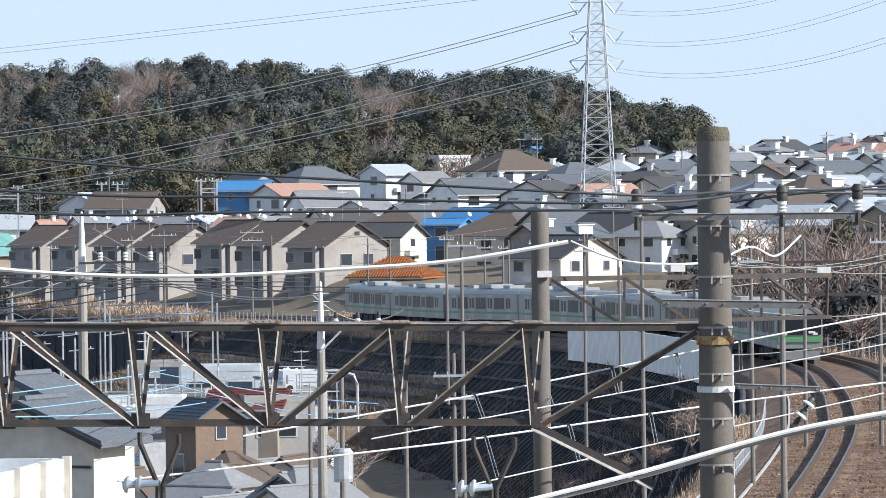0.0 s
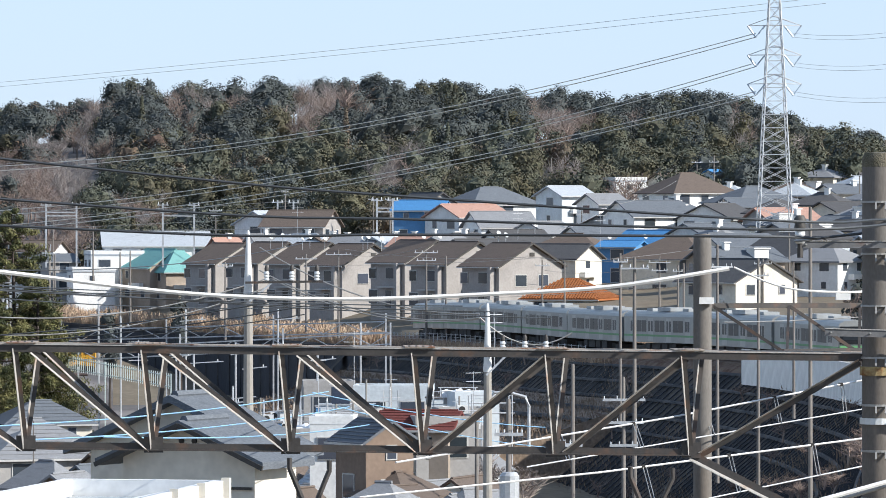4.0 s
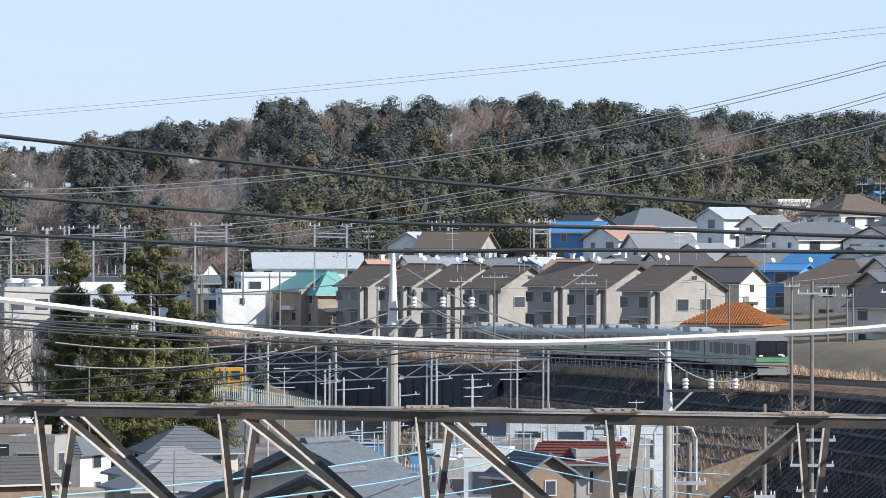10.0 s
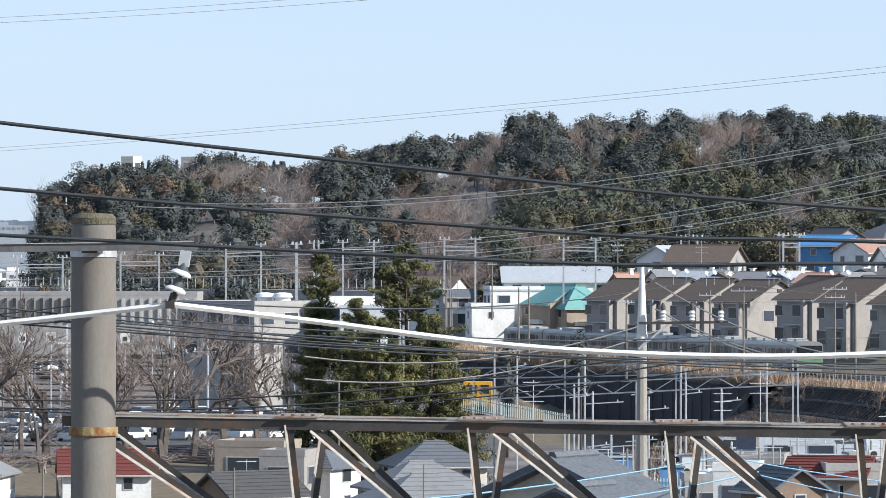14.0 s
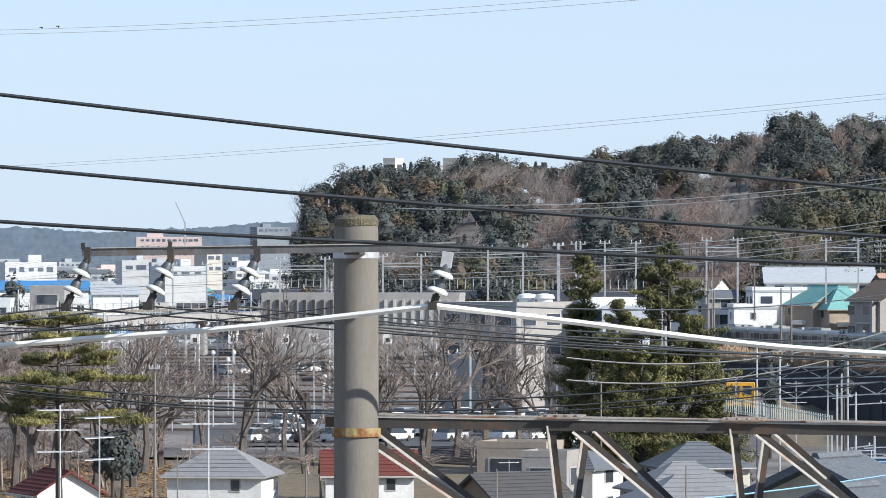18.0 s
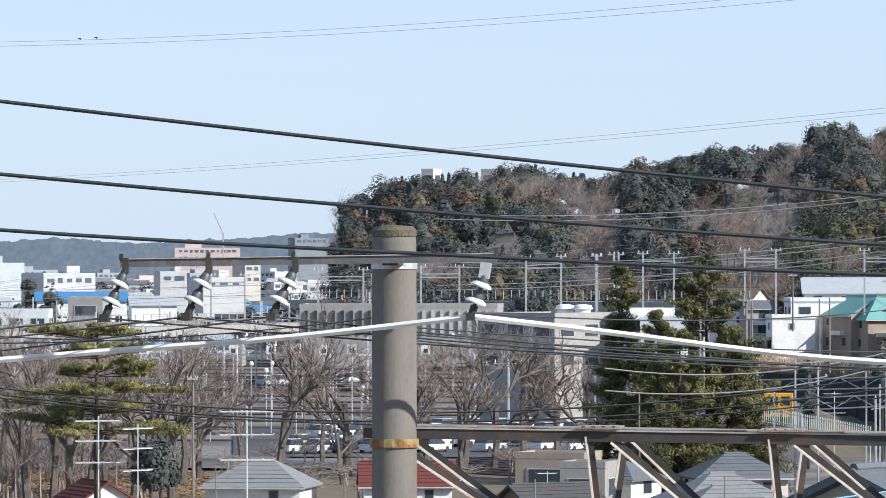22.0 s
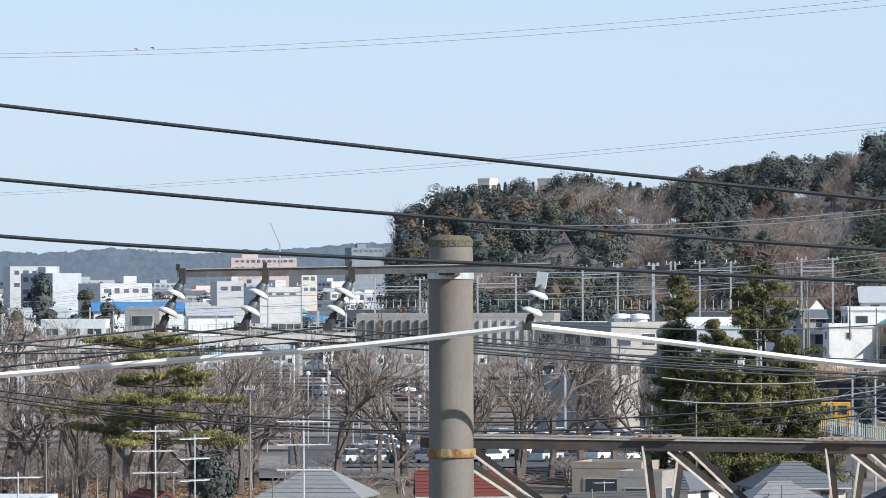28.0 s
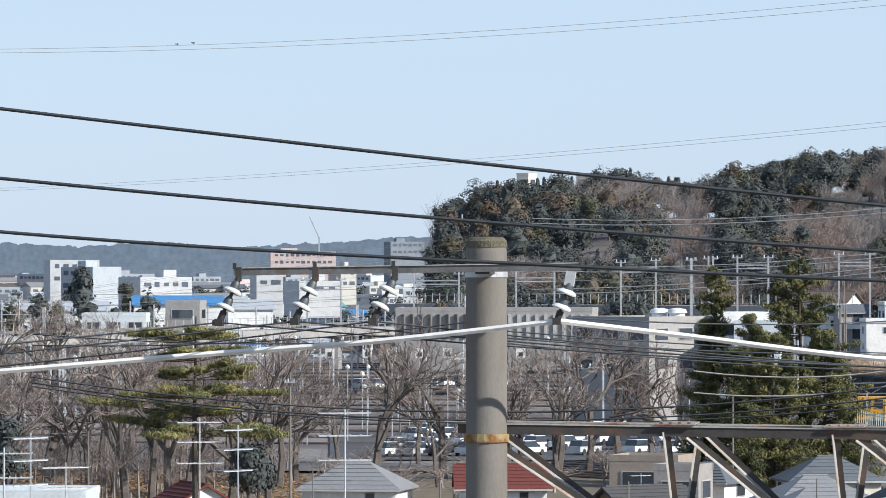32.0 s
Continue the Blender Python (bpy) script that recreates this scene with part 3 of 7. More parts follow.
# ---- pylon ----
def make_tower():
    tip = Vector((61.6, 560.00, 41.22))
    base_z = ground(tip.x, 560) - 1
    tw = thing("transmission_tower", "tall pale galvanised lattice transmission tower", "pylon")
    H = tip.z - base_z
    half = lambda z: 0.5 + (H - z) * 0.05
    zs = [H * k / 22 for k in range(23)]
    corner = lambda z, i: Vector((tip.x + half(z) * (-1, 1, 1, -1)[i], 560 + half(z) * (-1, -1, 1, 1)[i], base_z + z))
    for i in range(4):
        part("leg", Geo().tube([corner(z, i) for z in zs], 0.075, 5), M_GALV, tw)
    for i in range(4):
        j = (i + 1) % 4
        for k in range(22):
            part("brace", Geo().bar(corner(zs[k], i), corner(zs[k + 1], j), 0.05, 0.05), M_GALV, tw)
            part("brace", Geo().bar(corner(zs[k], j), corner(zs[k + 1], i), 0.05, 0.05), M_GALV, tw)
            part("strut", Geo().bar(corner(zs[k + 1], i), corner(zs[k + 1], j), 0.05, 0.05), M_GALV, tw)
    ends = []
    for y in (10, 62, 113):
        z = Vector((54.62, 560.00, 36.04)).z if y == 10 else (Vector((54.66, 560.00, 32.67)).z if y == 62 else Vector((54.70, 560.00, 29.37)).z)
        for s in (-1, 1):
            e = Vector((tip.x + s * 3.1, 560, z))
            g = Geo()
            for q in (-0.8, 0.8):
                g.bar((tip.x, 560 + q, z + 0.05), e, 0.08, 0.08)
                g.bar((tip.x, 560 + q, z + 1.1), e, 0.08, 0.08)
            part("cross_arm", g, M_GALV, tw)
            low = e + Vector((-s * 0.95, 0, -1.3))
            g = Geo().tube([e, low], 0.11, 6).tube([Vector((tip.x + s * 1.1, 560, z)), low], 0.11, 6)
            part("insulator_string", g, M_INS_BLUE, tw)
            ends.append(low)
    return ends


TOWER_ENDS = make_tower()


# ---- houses ----
def make_house(x, y, zr, w, dp, rot, wall, roof, kind="gable", h=5.4, rise=1.7, label="", storeys=2, group="", win=True, far=False):
    """Ridge centre at (x, y, zr). w runs along the ridge, dp across it; rot turns it about z."""
    z0 = zr - rise - h
    ob = thing("house", label or f"two-storey house with {wall} walls and a {roof} roof", "house", group, pose(x, y, z0, 0, 0, rot))
    a, b = w / 2, dp / 2
    g = Geo()
    if kind == "gable":
        g.add([(-a, -b, -4), (a, -b, -4), (a, b, -4), (-a, b, -4), (-a, -b, h), (a, -b, h), (a, b, h), (-a, b, h), (-a, 0, h + rise - 0.1), (a, 0, h + rise - 0.1)],
              [(0, 1, 5, 4), (2, 3, 7, 6), (1, 2, 6, 9, 5), (3, 0, 4, 8, 7)])
    else:
        g.box((0, 0, h / 2 - 2), (w, dp, h + 4))
    part("wall_shell", g, WALLS[wall], ob)
    g = Geo()
    o, t = 0.45, 0.16
    if kind == "flat":
        g.box((0, 0, h + 0.12), (w + 0.2, dp + 0.2, 0.24))
    else:
        inset = 0 if kind == "gable" else min(a * 0.8, b)
        lo = h - rise * o / b
        e = [(-a - o, -b - o, lo), (a + o, -b - o, lo), (a + o, b + o, lo), (-a - o, b + o, lo), (-a - o + inset * (1 + o / b), 0, h + rise), (a + o - inset * (1 + o / b), 0, h + rise)]
        low = [(px, py, pz - t) for px, py, pz in e]
        g.add(e + low, [(0, 1, 5, 4), (2, 3, 4, 5), (7, 6, 10, 11), (9, 8, 11, 10), (0, 6, 7, 1), (2, 8, 9, 3)] +
              ([(1, 7, 11, 5), (5, 11, 8, 2), (3, 9, 10, 4), (4, 10, 6, 0)] if kind == "gable" else [(1, 2, 5), (3, 0, 4), (8, 7, 11), (6, 9, 10), (1, 7, 8, 2), (3, 9, 6, 0)]))
    rf = part("roof", g, ROOFS[roof], ob)
    if kind == "flat":
        for s in (-1, 1):
            part("parapet", Geo().box((0, s * b, h + 0.45), (w + 0.2, 0.18, 0.5)), WALLS[wall], rf)
            part("parapet", Geo().box((s * a, 0, h + 0.45), (0.18, dp - 0.2, 0.5)), WALLS[wall], rf)
    else:
        part("ridge_cap", Geo().tube([(-a * (1 if kind == "gable" else 0.2) - 0.2, 0, h + rise), (a * (1 if kind == "gable" else 0.2) + 0.2, 0, h + rise)], 0.1, 6), ROOFS[roof], rf)
        if roof == "orange":
            for e in range(-14, 15):
                for front in (True, False):
                    q = e / 14.5 * (a + o if front else b + o)
                    run = (a + o - abs(q)) / (inset * (1 + o / b)) if front else 1 - abs(q) / (b + o)
                    t = min(1.0, run)
                    if t < 0.06:
                        continue
                    top = lo + (h + rise - lo) * t + 0.05
                    if front:
                        g = Geo().bar((q, -b - o, lo + 0.05), (q, -(b + o) * (1 - t), top), 0.16, 0.14)
                    else:
                        g = Geo().bar((a + o, q, lo + 0.05), (a + o - inset * (1 + o / b) * t, q, top), 0.16, 0.14)
                    part("tile_roll", g, ROOFS[roof], rf)
        elif not far and y < 450:
            rows = 7
            for k in range(1, rows):
                t = k / rows
                for s in (-1, 1):
                    yy, zz = s * (b + o) * (1 - t), lo + (h + rise - lo) * t + 0.03
                    end = a + o - inset * (1 + o / b) * t - 0.05
                    part("tile_course", Geo().box((0, yy, zz), (2 * end, 0.05, 0.03)), ROOFS[roof], rf)
        if not far:
            part("gutter", Geo().bar((-a - o, -b - o - 0.05, lo - 0.12), (a + o, -b - o - 0.05, lo - 0.12), 0.12, 0.12), M_FRAME, rf)
    if win and y > 460 and kind != "flat":
        rng = random.Random(int(x * 7 + y * 3))
        bw = w * rng.uniform(0.35, 0.7)
        if rng.random() < 0.6:
            balcony = part("balcony", Geo().box((rng.uniform(-0.15, 0.15) * w, -b - 0.35, h * 0.5), (bw, 0.7, 0.6)), M_TRIM, ob, "white balcony")
        else:
            part("balcony", Geo().box((a + 0.35, rng.uniform(-0.15, 0.15) * dp, h * 0.5), (0.7, dp * 0.55, 0.6)), M_TRIM, ob, "white balcony")
    if win:
        rng = random.Random(int(x * 13 + y * 7))
        for st in range(storeys):
            zc = h * (0.28 + 0.5 * st) if storeys > 1 else h * 0.5
            for face in range(4):
                if face == 2 or face == (3 if rot < 0 else 1):
                    continue
                length = w if face == 0 else dp
                cnt = max(1, int(length / (3.2 if not far else 2.9)))
                for k in range(cnt):
                    if rng.random() < (0.12 if not far else 0.25):
                        continue
                    p = -length / 2 + length * (k + 0.5) / cnt + rng.uniform(-0.3, 0.3)
                    ww, hh = [q * min(1.0, h / (2.7 * storeys)) for q in rng.choice(((1.6, 1.2), (0.8, 1.0), (1.7, 1.8 if st == 0 else 1.3), (1.2, 1.1)))]
                    if face == 0:
                        c, s, fs = (p, -b - 0.01, zc), (ww, 0.03, hh), (ww + 0.16, 0.1, hh + 0.16)
                    else:
                        q = 1 if face == 1 else -1
                        c, s, fs = (q * (a + 0.01), p, zc), (0.03, ww, hh), (0.1, ww + 0.16, hh + 0.16)
                    if far:
                        part("window", Geo().box(c, s), M_GLASS, ob)
                        continue
                    fr = part("window", Geo().box(c, fs), M_FRAME, ob)
                    c2 = (c[0], c[1] - 0.045, c[2]) if face == 0 else (c[0] + q * 0.045, c[1], c[2])
                    part("pane", Geo().box(c2, s), M_GLASS, fr)
    return ob


TERRACE = [(30.74, 546, 11.33), (25.61, 562, 11.38), (21.43, 578, 11.51), (14.55, 598, 10.97), (9.73, 614, 11.04), (4.56, 628, 11.05), (-0.85, 642, 10.85)]   # ridge centres of the grey terrace behind the line
HOUSES = [
    # beside the orange roof and up the hillside
    (36.04, 528, 7.51, 8.2, 7.6, -22, "cream", "orange", "hip", 5.0, 1.9),
    (50.53, 560, 12.04, 10.4, 9.6, -30, "cream", "brown", "hip", 5.6, 2.4),
    (40.55, 590, 12.22, 11.0, 9.0, -25, "grey", "brown", "hip", 5.2, 2.2),
    (45.31, 575, 11.42, 4.5, 4.5, -25, "blue", "blue", "gable", 4.8, 0.6),
    (51.15, 606, 12.56, 6.5, 6, -40, "white", "blue", "gable", 5, 1.5),
    (49.6, 482, 10.03, 8.6, 8.0, -55, "cream", "dark", "gable", 4.6, 2.0),
    (59.35, 520, 12.04, 9.0, 9.0, -55, "white", "dark", "gable", 5.2, 2.3),
    (71.97, 640, 15.17, 5.6, 5.6, 30, "white", "light", "flat", 4.6, 0.2),
    (69.62, 662, 18.33, 10.2, 9, 28, "pale", "slate", "hip", 5.0, 2.0),
    (63.28, 690, 20.38, 10.4, 9.6, 28, "white", "brown", "hip", 5.2, 2.6),
    (45.45, 680, 18.48, 5.6, 6, 33, "pale", "light", "gable", 4.6, 1.2),
    (49.73, 668, 17.35, 5.0, 5, 33, "white", "grey", "gable", 4.2, 1.2),
    (73.04, 742, 21.3, 6.5, 6.5, 50, "pale", "blue", "gable", 4.5, 1.3),
    (57.43, 732, 19.6, 5.2, 5, 25, "white", "light", "flat", 3.4, 0.2),
    (65.2, 738, 20.82, 5.0, 5, 33, "cream", "brown", "gable", 4, 1.0),
    (82.53, 762, 21.71, 9, 7, 28, "cream", "brown", "hip", 4.4, 1.6),
    (53.67, 640, 16.34, 9, 8, 26, "white", "slate", "gable", 4.8, 1.9),
    (62.6, 636, 15.89, 8, 8, 55, "white", "dark", "gable", 4.8, 1.8),
    (35.8, 692, 18.42, 11.5, 8, 33, "white", "slate", "hip", 5.4, 2.2),
    (31.68, 672, 15.97, 9.0, 7.5, 36, "white", "salmon", "gable", 5.2, 1.6),
    (35.39, 660, 14.97, 8.0, 7, 18, "white", "grey", "gable", 5.0, 1.9),
    (26.82, 690, 17.65, 7.5, 7, -60, "beige", "dark", "gable", 5.0, 2.0),
    (25.52, 676, 16.52, 6.6, 6, -15, "blue", "blue", "gable", 4.6, 1.2),
    (8.9, 664, 15.17, 8.6, 7.5, -20, "beige", "brown", "gable", 5.4, 2.0),
    (4.11, 668, 15.04, 6.5, 6, 60, "white", "light", "gable", 5.0, 1.6),
    (40.05, 640, 13.65, 8, 7, 55, "white", "grey", "gable", 4.8, 1.7),
    (35.9, 630, 12.6, 7, 7, 23, "white", "dark", "gable", 4.6, 1.7),
    (45.88, 622, 13.09, 8, 7, 28, "white", "slate", "gable", 4.6, 1.7),
    # beside the cedars
    (-11.56, 716, 12.18, 15.0, 9.0, 4, "white", "light", "gable", 5.6, 1.9),
    (-17.35, 708, 8.98, 7.5, 7, 10, "white", "light", "flat", 5.6, 0.2),
    (-20.49, 702, 6.68, 6.0, 5, 12, "white", "light", "flat", 4.4, 0.2),
    (-10.65, 703, 9.71, 9.0, 8.0, -62, "tan", "teal", "gable", 5.4, 2.4),
    (-7.93, 698, 9.5, 6.0, 6.0, 20, "tan", "teal", "hip", 5.0, 2.6),
    (-4.46, 690, 7.7, 3.2, 5, 10, "yellow", "slate", "gable", 4.0, 0.8),
    (-28.53, 722, 10.83, 6.5, 6, -20, "white", "brown", "gable", 4.4, 1.4),
    (-25.51, 716, 8.94, 4.2, 5, 15, "grey", "slate", "gable", 4.4, 0.9),
    # in the hollow and before the park
    (-16.87, 420, -1.57, 7.4, 7, 15, "cream", "slate", "hip", 4.6, 1.7),
    (-15.81, 370, -1.16, 7.6, 7, 20, "grey", "grey", "hip", 4.6, 1.7),
    (-53.76, 400, -1.31, 7.6, 7, -4, "white", "grey", "hip", 4.6, 1.9),
    (-63.81, 380, -2.28, 5.8, 5, -62, "white", "red", "gable", 4, 1.5),
    (-42.32, 402, -1.62, 7, 5.5, 8, "white", "red", "gable", 4.6, 1.6),
    (-28.46, 380, -2.26, 6, 6, 30, "grey", "grey", "hip", 4, 1.6),
]
for row in HOUSES:
    x, y, z, w, dp, rot, wall, roof, kind = row[:9]
    h, rise = row[9:11] if len(row) > 9 else (5.4, 1.7)
    make_house(x, y, z, w, dp, rot, wall, roof, kind, h, rise)


def terrace_unit(x, y, z, end):
    """One unit of the stepped terrace: its long side in shade, with a projecting bay, and a sunlit gable."""
    ob = make_house(x, y, z, 6.0, 9.6, -50, "beige", "brown", "gable", 5.4, 2.4, "grey two-storey terrace house with a dark brown gabled roof", win=False)
    part("bay", Geo().box((2.2, -5.2, 1.4), (0.5, 0.9, 7.4)), WALLS["beige"], ob)
    part("canopy", Geo().box((0.6, -5.2, 2.3), (3.2, 0.9, 0.14)), M_FRAME, ob)
    for px, pz, ww, hh in ((0.5, 3.9, 1.5, 1.2), (-2.6, 3.9, 1.1, 1.1), (0.2, 0.9, 1.0, 2.0), (-2.5, 1.2, 1.4, 1.5)):
        fr = part("window", Geo().box((px, -4.82, pz), (ww + 0.16, 0.1, hh + 0.16)), M_FRAME, ob)
        part("pane", Geo().box((px, -4.88, pz), (ww, 0.04, hh)), M_GLASS, fr)
    for py, pz, ww, hh in ((-1.5, 3.6, 1.6, 1.2), (1.9, 3.6, 1.4, 1.2)) + (((1.9, 1.1, 1.0, 0.9),) if end else ()):
        fr = part("window", Geo().box((3.02, py, pz), (0.1, ww + 0.16, hh + 0.16)), M_FRAME, ob)
        part("pane", Geo().box((3.08, py, pz), (0.04, ww, hh)), M_GLASS, fr)
    part("vent", Geo().box((3.04, 0.2, 6.5), (0.08, 0.7, 0.4)), M_DARK, ob)
    for e in (-1, 1):
        part("verge", Geo().bar((3.47, 0, 7.72), (3.47, e * 5.2, 5.1), 0.06, 0.2), M_DARK, ob, "dark verge board")


for k, (x, y, z) in enumerate(TERRACE):
    terrace_unit(x, y, z, k == 0)


# ---- woods ----
def blob(g, c, rx, rz, seed, n=7, m=5):
    """A lumpy closed crown core."""
    k0 = len(g.v)
    for i in range(m + 1):
        e = -1.35 + 2.9 * i / m
        for j in range(n):
            a = 6.2832 * (j + 0.5 * (i % 2)) / n
            q = Vector((math.cos(a) * math.cos(e), math.sin(a) * math.cos(e), math.sin(e)))
            w = 0.8 + 0.45 * noise.noise(q * 1.4 + Vector((seed, 0, 0)))
            g.v.append((c[0] + q.x * rx * w, c[1] + q.y * rx * w, c[2] + q.z * rz * w))
    for i in range(m):
        for j in range(n):
            a, b = k0 + i * n + j, k0 + i * n + (j + 1) % n
            g.f.append((a, b, b + n, a + n))


def clump_tree(g, x, y, z, h, r, rng, leaves=110, size=0.75, conical=False):
    """Adds one tree's foliage: lumpy cores covered with small leaf sheets in uneven clumps."""
    nl = 7
    if conical:
        lumps = [(0, 0, h * (0.25 + 0.11 * k), r * (0.72 - 0.095 * k) * rng.uniform(0.8, 1.2), h * 0.10) for k in range(nl)]
    else:
        lumps = [(0, 0, h * 0.62, r * 0.66, h * 0.3)]
        for k in range(nl - 1):
            a, t = rng.uniform(0, 6.28), rng.uniform(0.38, 0.84)
            q = r * rng.uniform(0.3, 0.66) * (1.25 - t * 0.7)
            lr = r * rng.uniform(0.34, 0.5)
            lumps.append((q * math.cos(a), q * math.sin(a), h * t, lr, lr * 0.9))
    for lx, ly, lz, lr, lh in lumps[:3]:
        blob(g, (x + lx, y + ly, z + lz), lr * 0.76, lh * 0.76, rng.uniform(0, 90), 7, 5)
    for k in range(leaves):
        lx, ly, lz, lr, lh = lumps[k % nl]
        a, e = rng.uniform(0, 6.28), rng.uniform(-0.6, 1.5)
        w = rng.uniform(0.74, 1.1)
        q = Vector((math.cos(a) * math.cos(e), math.sin(a) * math.cos(e), math.sin(e)))
        c = Vector((x + lx + q.x * lr * w, y + ly + q.y * lr * w, z + lz + q.z * lh * w))
        s = size * rng.uniform(0.6, 1.3)
        out = (q + Vector((rng.gauss(0, 0.2), rng.gauss(0, 0.2), rng.gauss(0.05, 0.2)))).normalized()
        u = out.cross(Vector((rng.gauss(0, 1), rng.gauss(0, 1), rng.gauss(0, 1)))).normalized() * s
        v = out.cross(u).normalized() * s * 0.8
        n = len(g.v)
        g.v += [tuple(c - u), tuple(c + v * 0.7), tuple(c + u), tuple(c - v)]
        g.f.append((n, n + 1, n + 2, n + 3))


def twig_tree(g, x, y, z, h, r, rng, twigs=60, w=0.045):
    """A leafless crown: a trunk, some limbs and many thin upward twigs on them."""
    g.tube([(x, y, z), (x + rng.uniform(-0.3, 0.3), y, z + h * 0.6)], 0.03 * r + 0.05, 4, False, 0.05)
    limbs = []
    for _ in range(9):
        a, t = rng.uniform(0, 6.28), rng.uniform(0.25, 0.6)
        b = Vector((x, y, z + h * t))
        e = b + Vector((r * math.cos(a) * rng.uniform(0.4, 0.9), r * math.sin(a) * rng.uniform(0.4, 0.9), h * rng.uniform(0.12, 0.34)))
        limbs.append((b, e))
    for k in range(twigs + 9):
        b, e = limbs[k % 9]
        s = w * 1.6
        if k >= 9:
            b = b.lerp(e, rng.uniform(0.25, 1.0))
            e = b + Vector((rng.gauss(0, 0.32) * r, rng.gauss(0, 0.32) * r, h * rng.uniform(0.06, 0.24)))
            s = w
        o = (e - b).cross(Vector((rng.uniform(-0.5, 0.5), 1, 0))).normalized() * s
        n = len(g.v)
        g.v += [tuple(b - o), tuple(b + o), tuple(e + o * 0.4), tuple(e - o * 0.4)]
        g.f.append((n, n + 1, n + 2, n + 3))


BARE_TOP = ((-0.0293, -0.0232), (-0.0154, -0.0106), (-0.0032, 0.0197), (0.07, 0.0818), (0.1076, 0.116), (-0.0911, -0.0866), (-0.1199, -0.1137))


def make_woods():
    rng = random.Random(5)
    gs = {"evergreen": Geo(), "olive": Geo(), "bare": Geo(), "reddish": Geo(), "russet": Geo()}
    for k in range(1750):
        b = rng.uniform(RIDGE_B[0] + 0.001, RIDGE_B[-1] + 0.004)
        top = k < 330
        d = rng.uniform(965, 1000) if top else 715 + 255 * rng.random() ** 0.8
        x, y = b * d, d
        z = ground(x, y)
        patch = noise.noise((b * 80, d * 0.014, 1.7)) + rng.gauss(0, 0.1)
        foot = d < 850
        right = b > -0.03
        bare = any(p < b < q for p, q in BARE_TOP) if top else patch > (0.36 if right and foot else 0.2 if right else 0.04)
        reach = float(np.interp(b, RIDGE_B, RIDGE_Z)) - z
        if bare:
            h = reach * rng.uniform(0.85, 1.02) if top else rng.uniform(6.5, 9.5)
            twig_tree(gs["reddish" if rng.random() < (0.2 if top else 0.5) else "bare"], x, y, z, max(4, h), rng.uniform(2.6, 4.2), rng, 230, 0.026)
        else:
            cone = rng.random() < (0.4 if top and (b > 0.07 or b < -0.06) else 0.03)
            h = max(5, reach * rng.uniform(0.84, 1.04)) if top else rng.uniform(7.0, 11.5)
            r = rng.uniform(1.8, 2.6) if cone else rng.uniform(2.6, 5.4)
            key = "olive" if rng.random() < (0.85 if foot and right else 0.12) else "russet" if rng.random() < (0.04 if right else 0.2) else "evergreen"
            clump_tree(gs[key], x, y, z, h, r, rng, int(300 + 140 * r), 0.22, cone)
    twig_tree(gs["reddish"], 20.48, 880, ground(20.48, 880), 12, 6.0, rng, 900, 0.03)
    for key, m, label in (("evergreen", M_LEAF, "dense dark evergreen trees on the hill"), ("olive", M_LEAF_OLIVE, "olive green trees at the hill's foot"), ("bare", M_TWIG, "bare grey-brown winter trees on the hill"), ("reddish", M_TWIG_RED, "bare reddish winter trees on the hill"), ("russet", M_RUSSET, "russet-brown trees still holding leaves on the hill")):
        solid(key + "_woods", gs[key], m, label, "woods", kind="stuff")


make_woods()


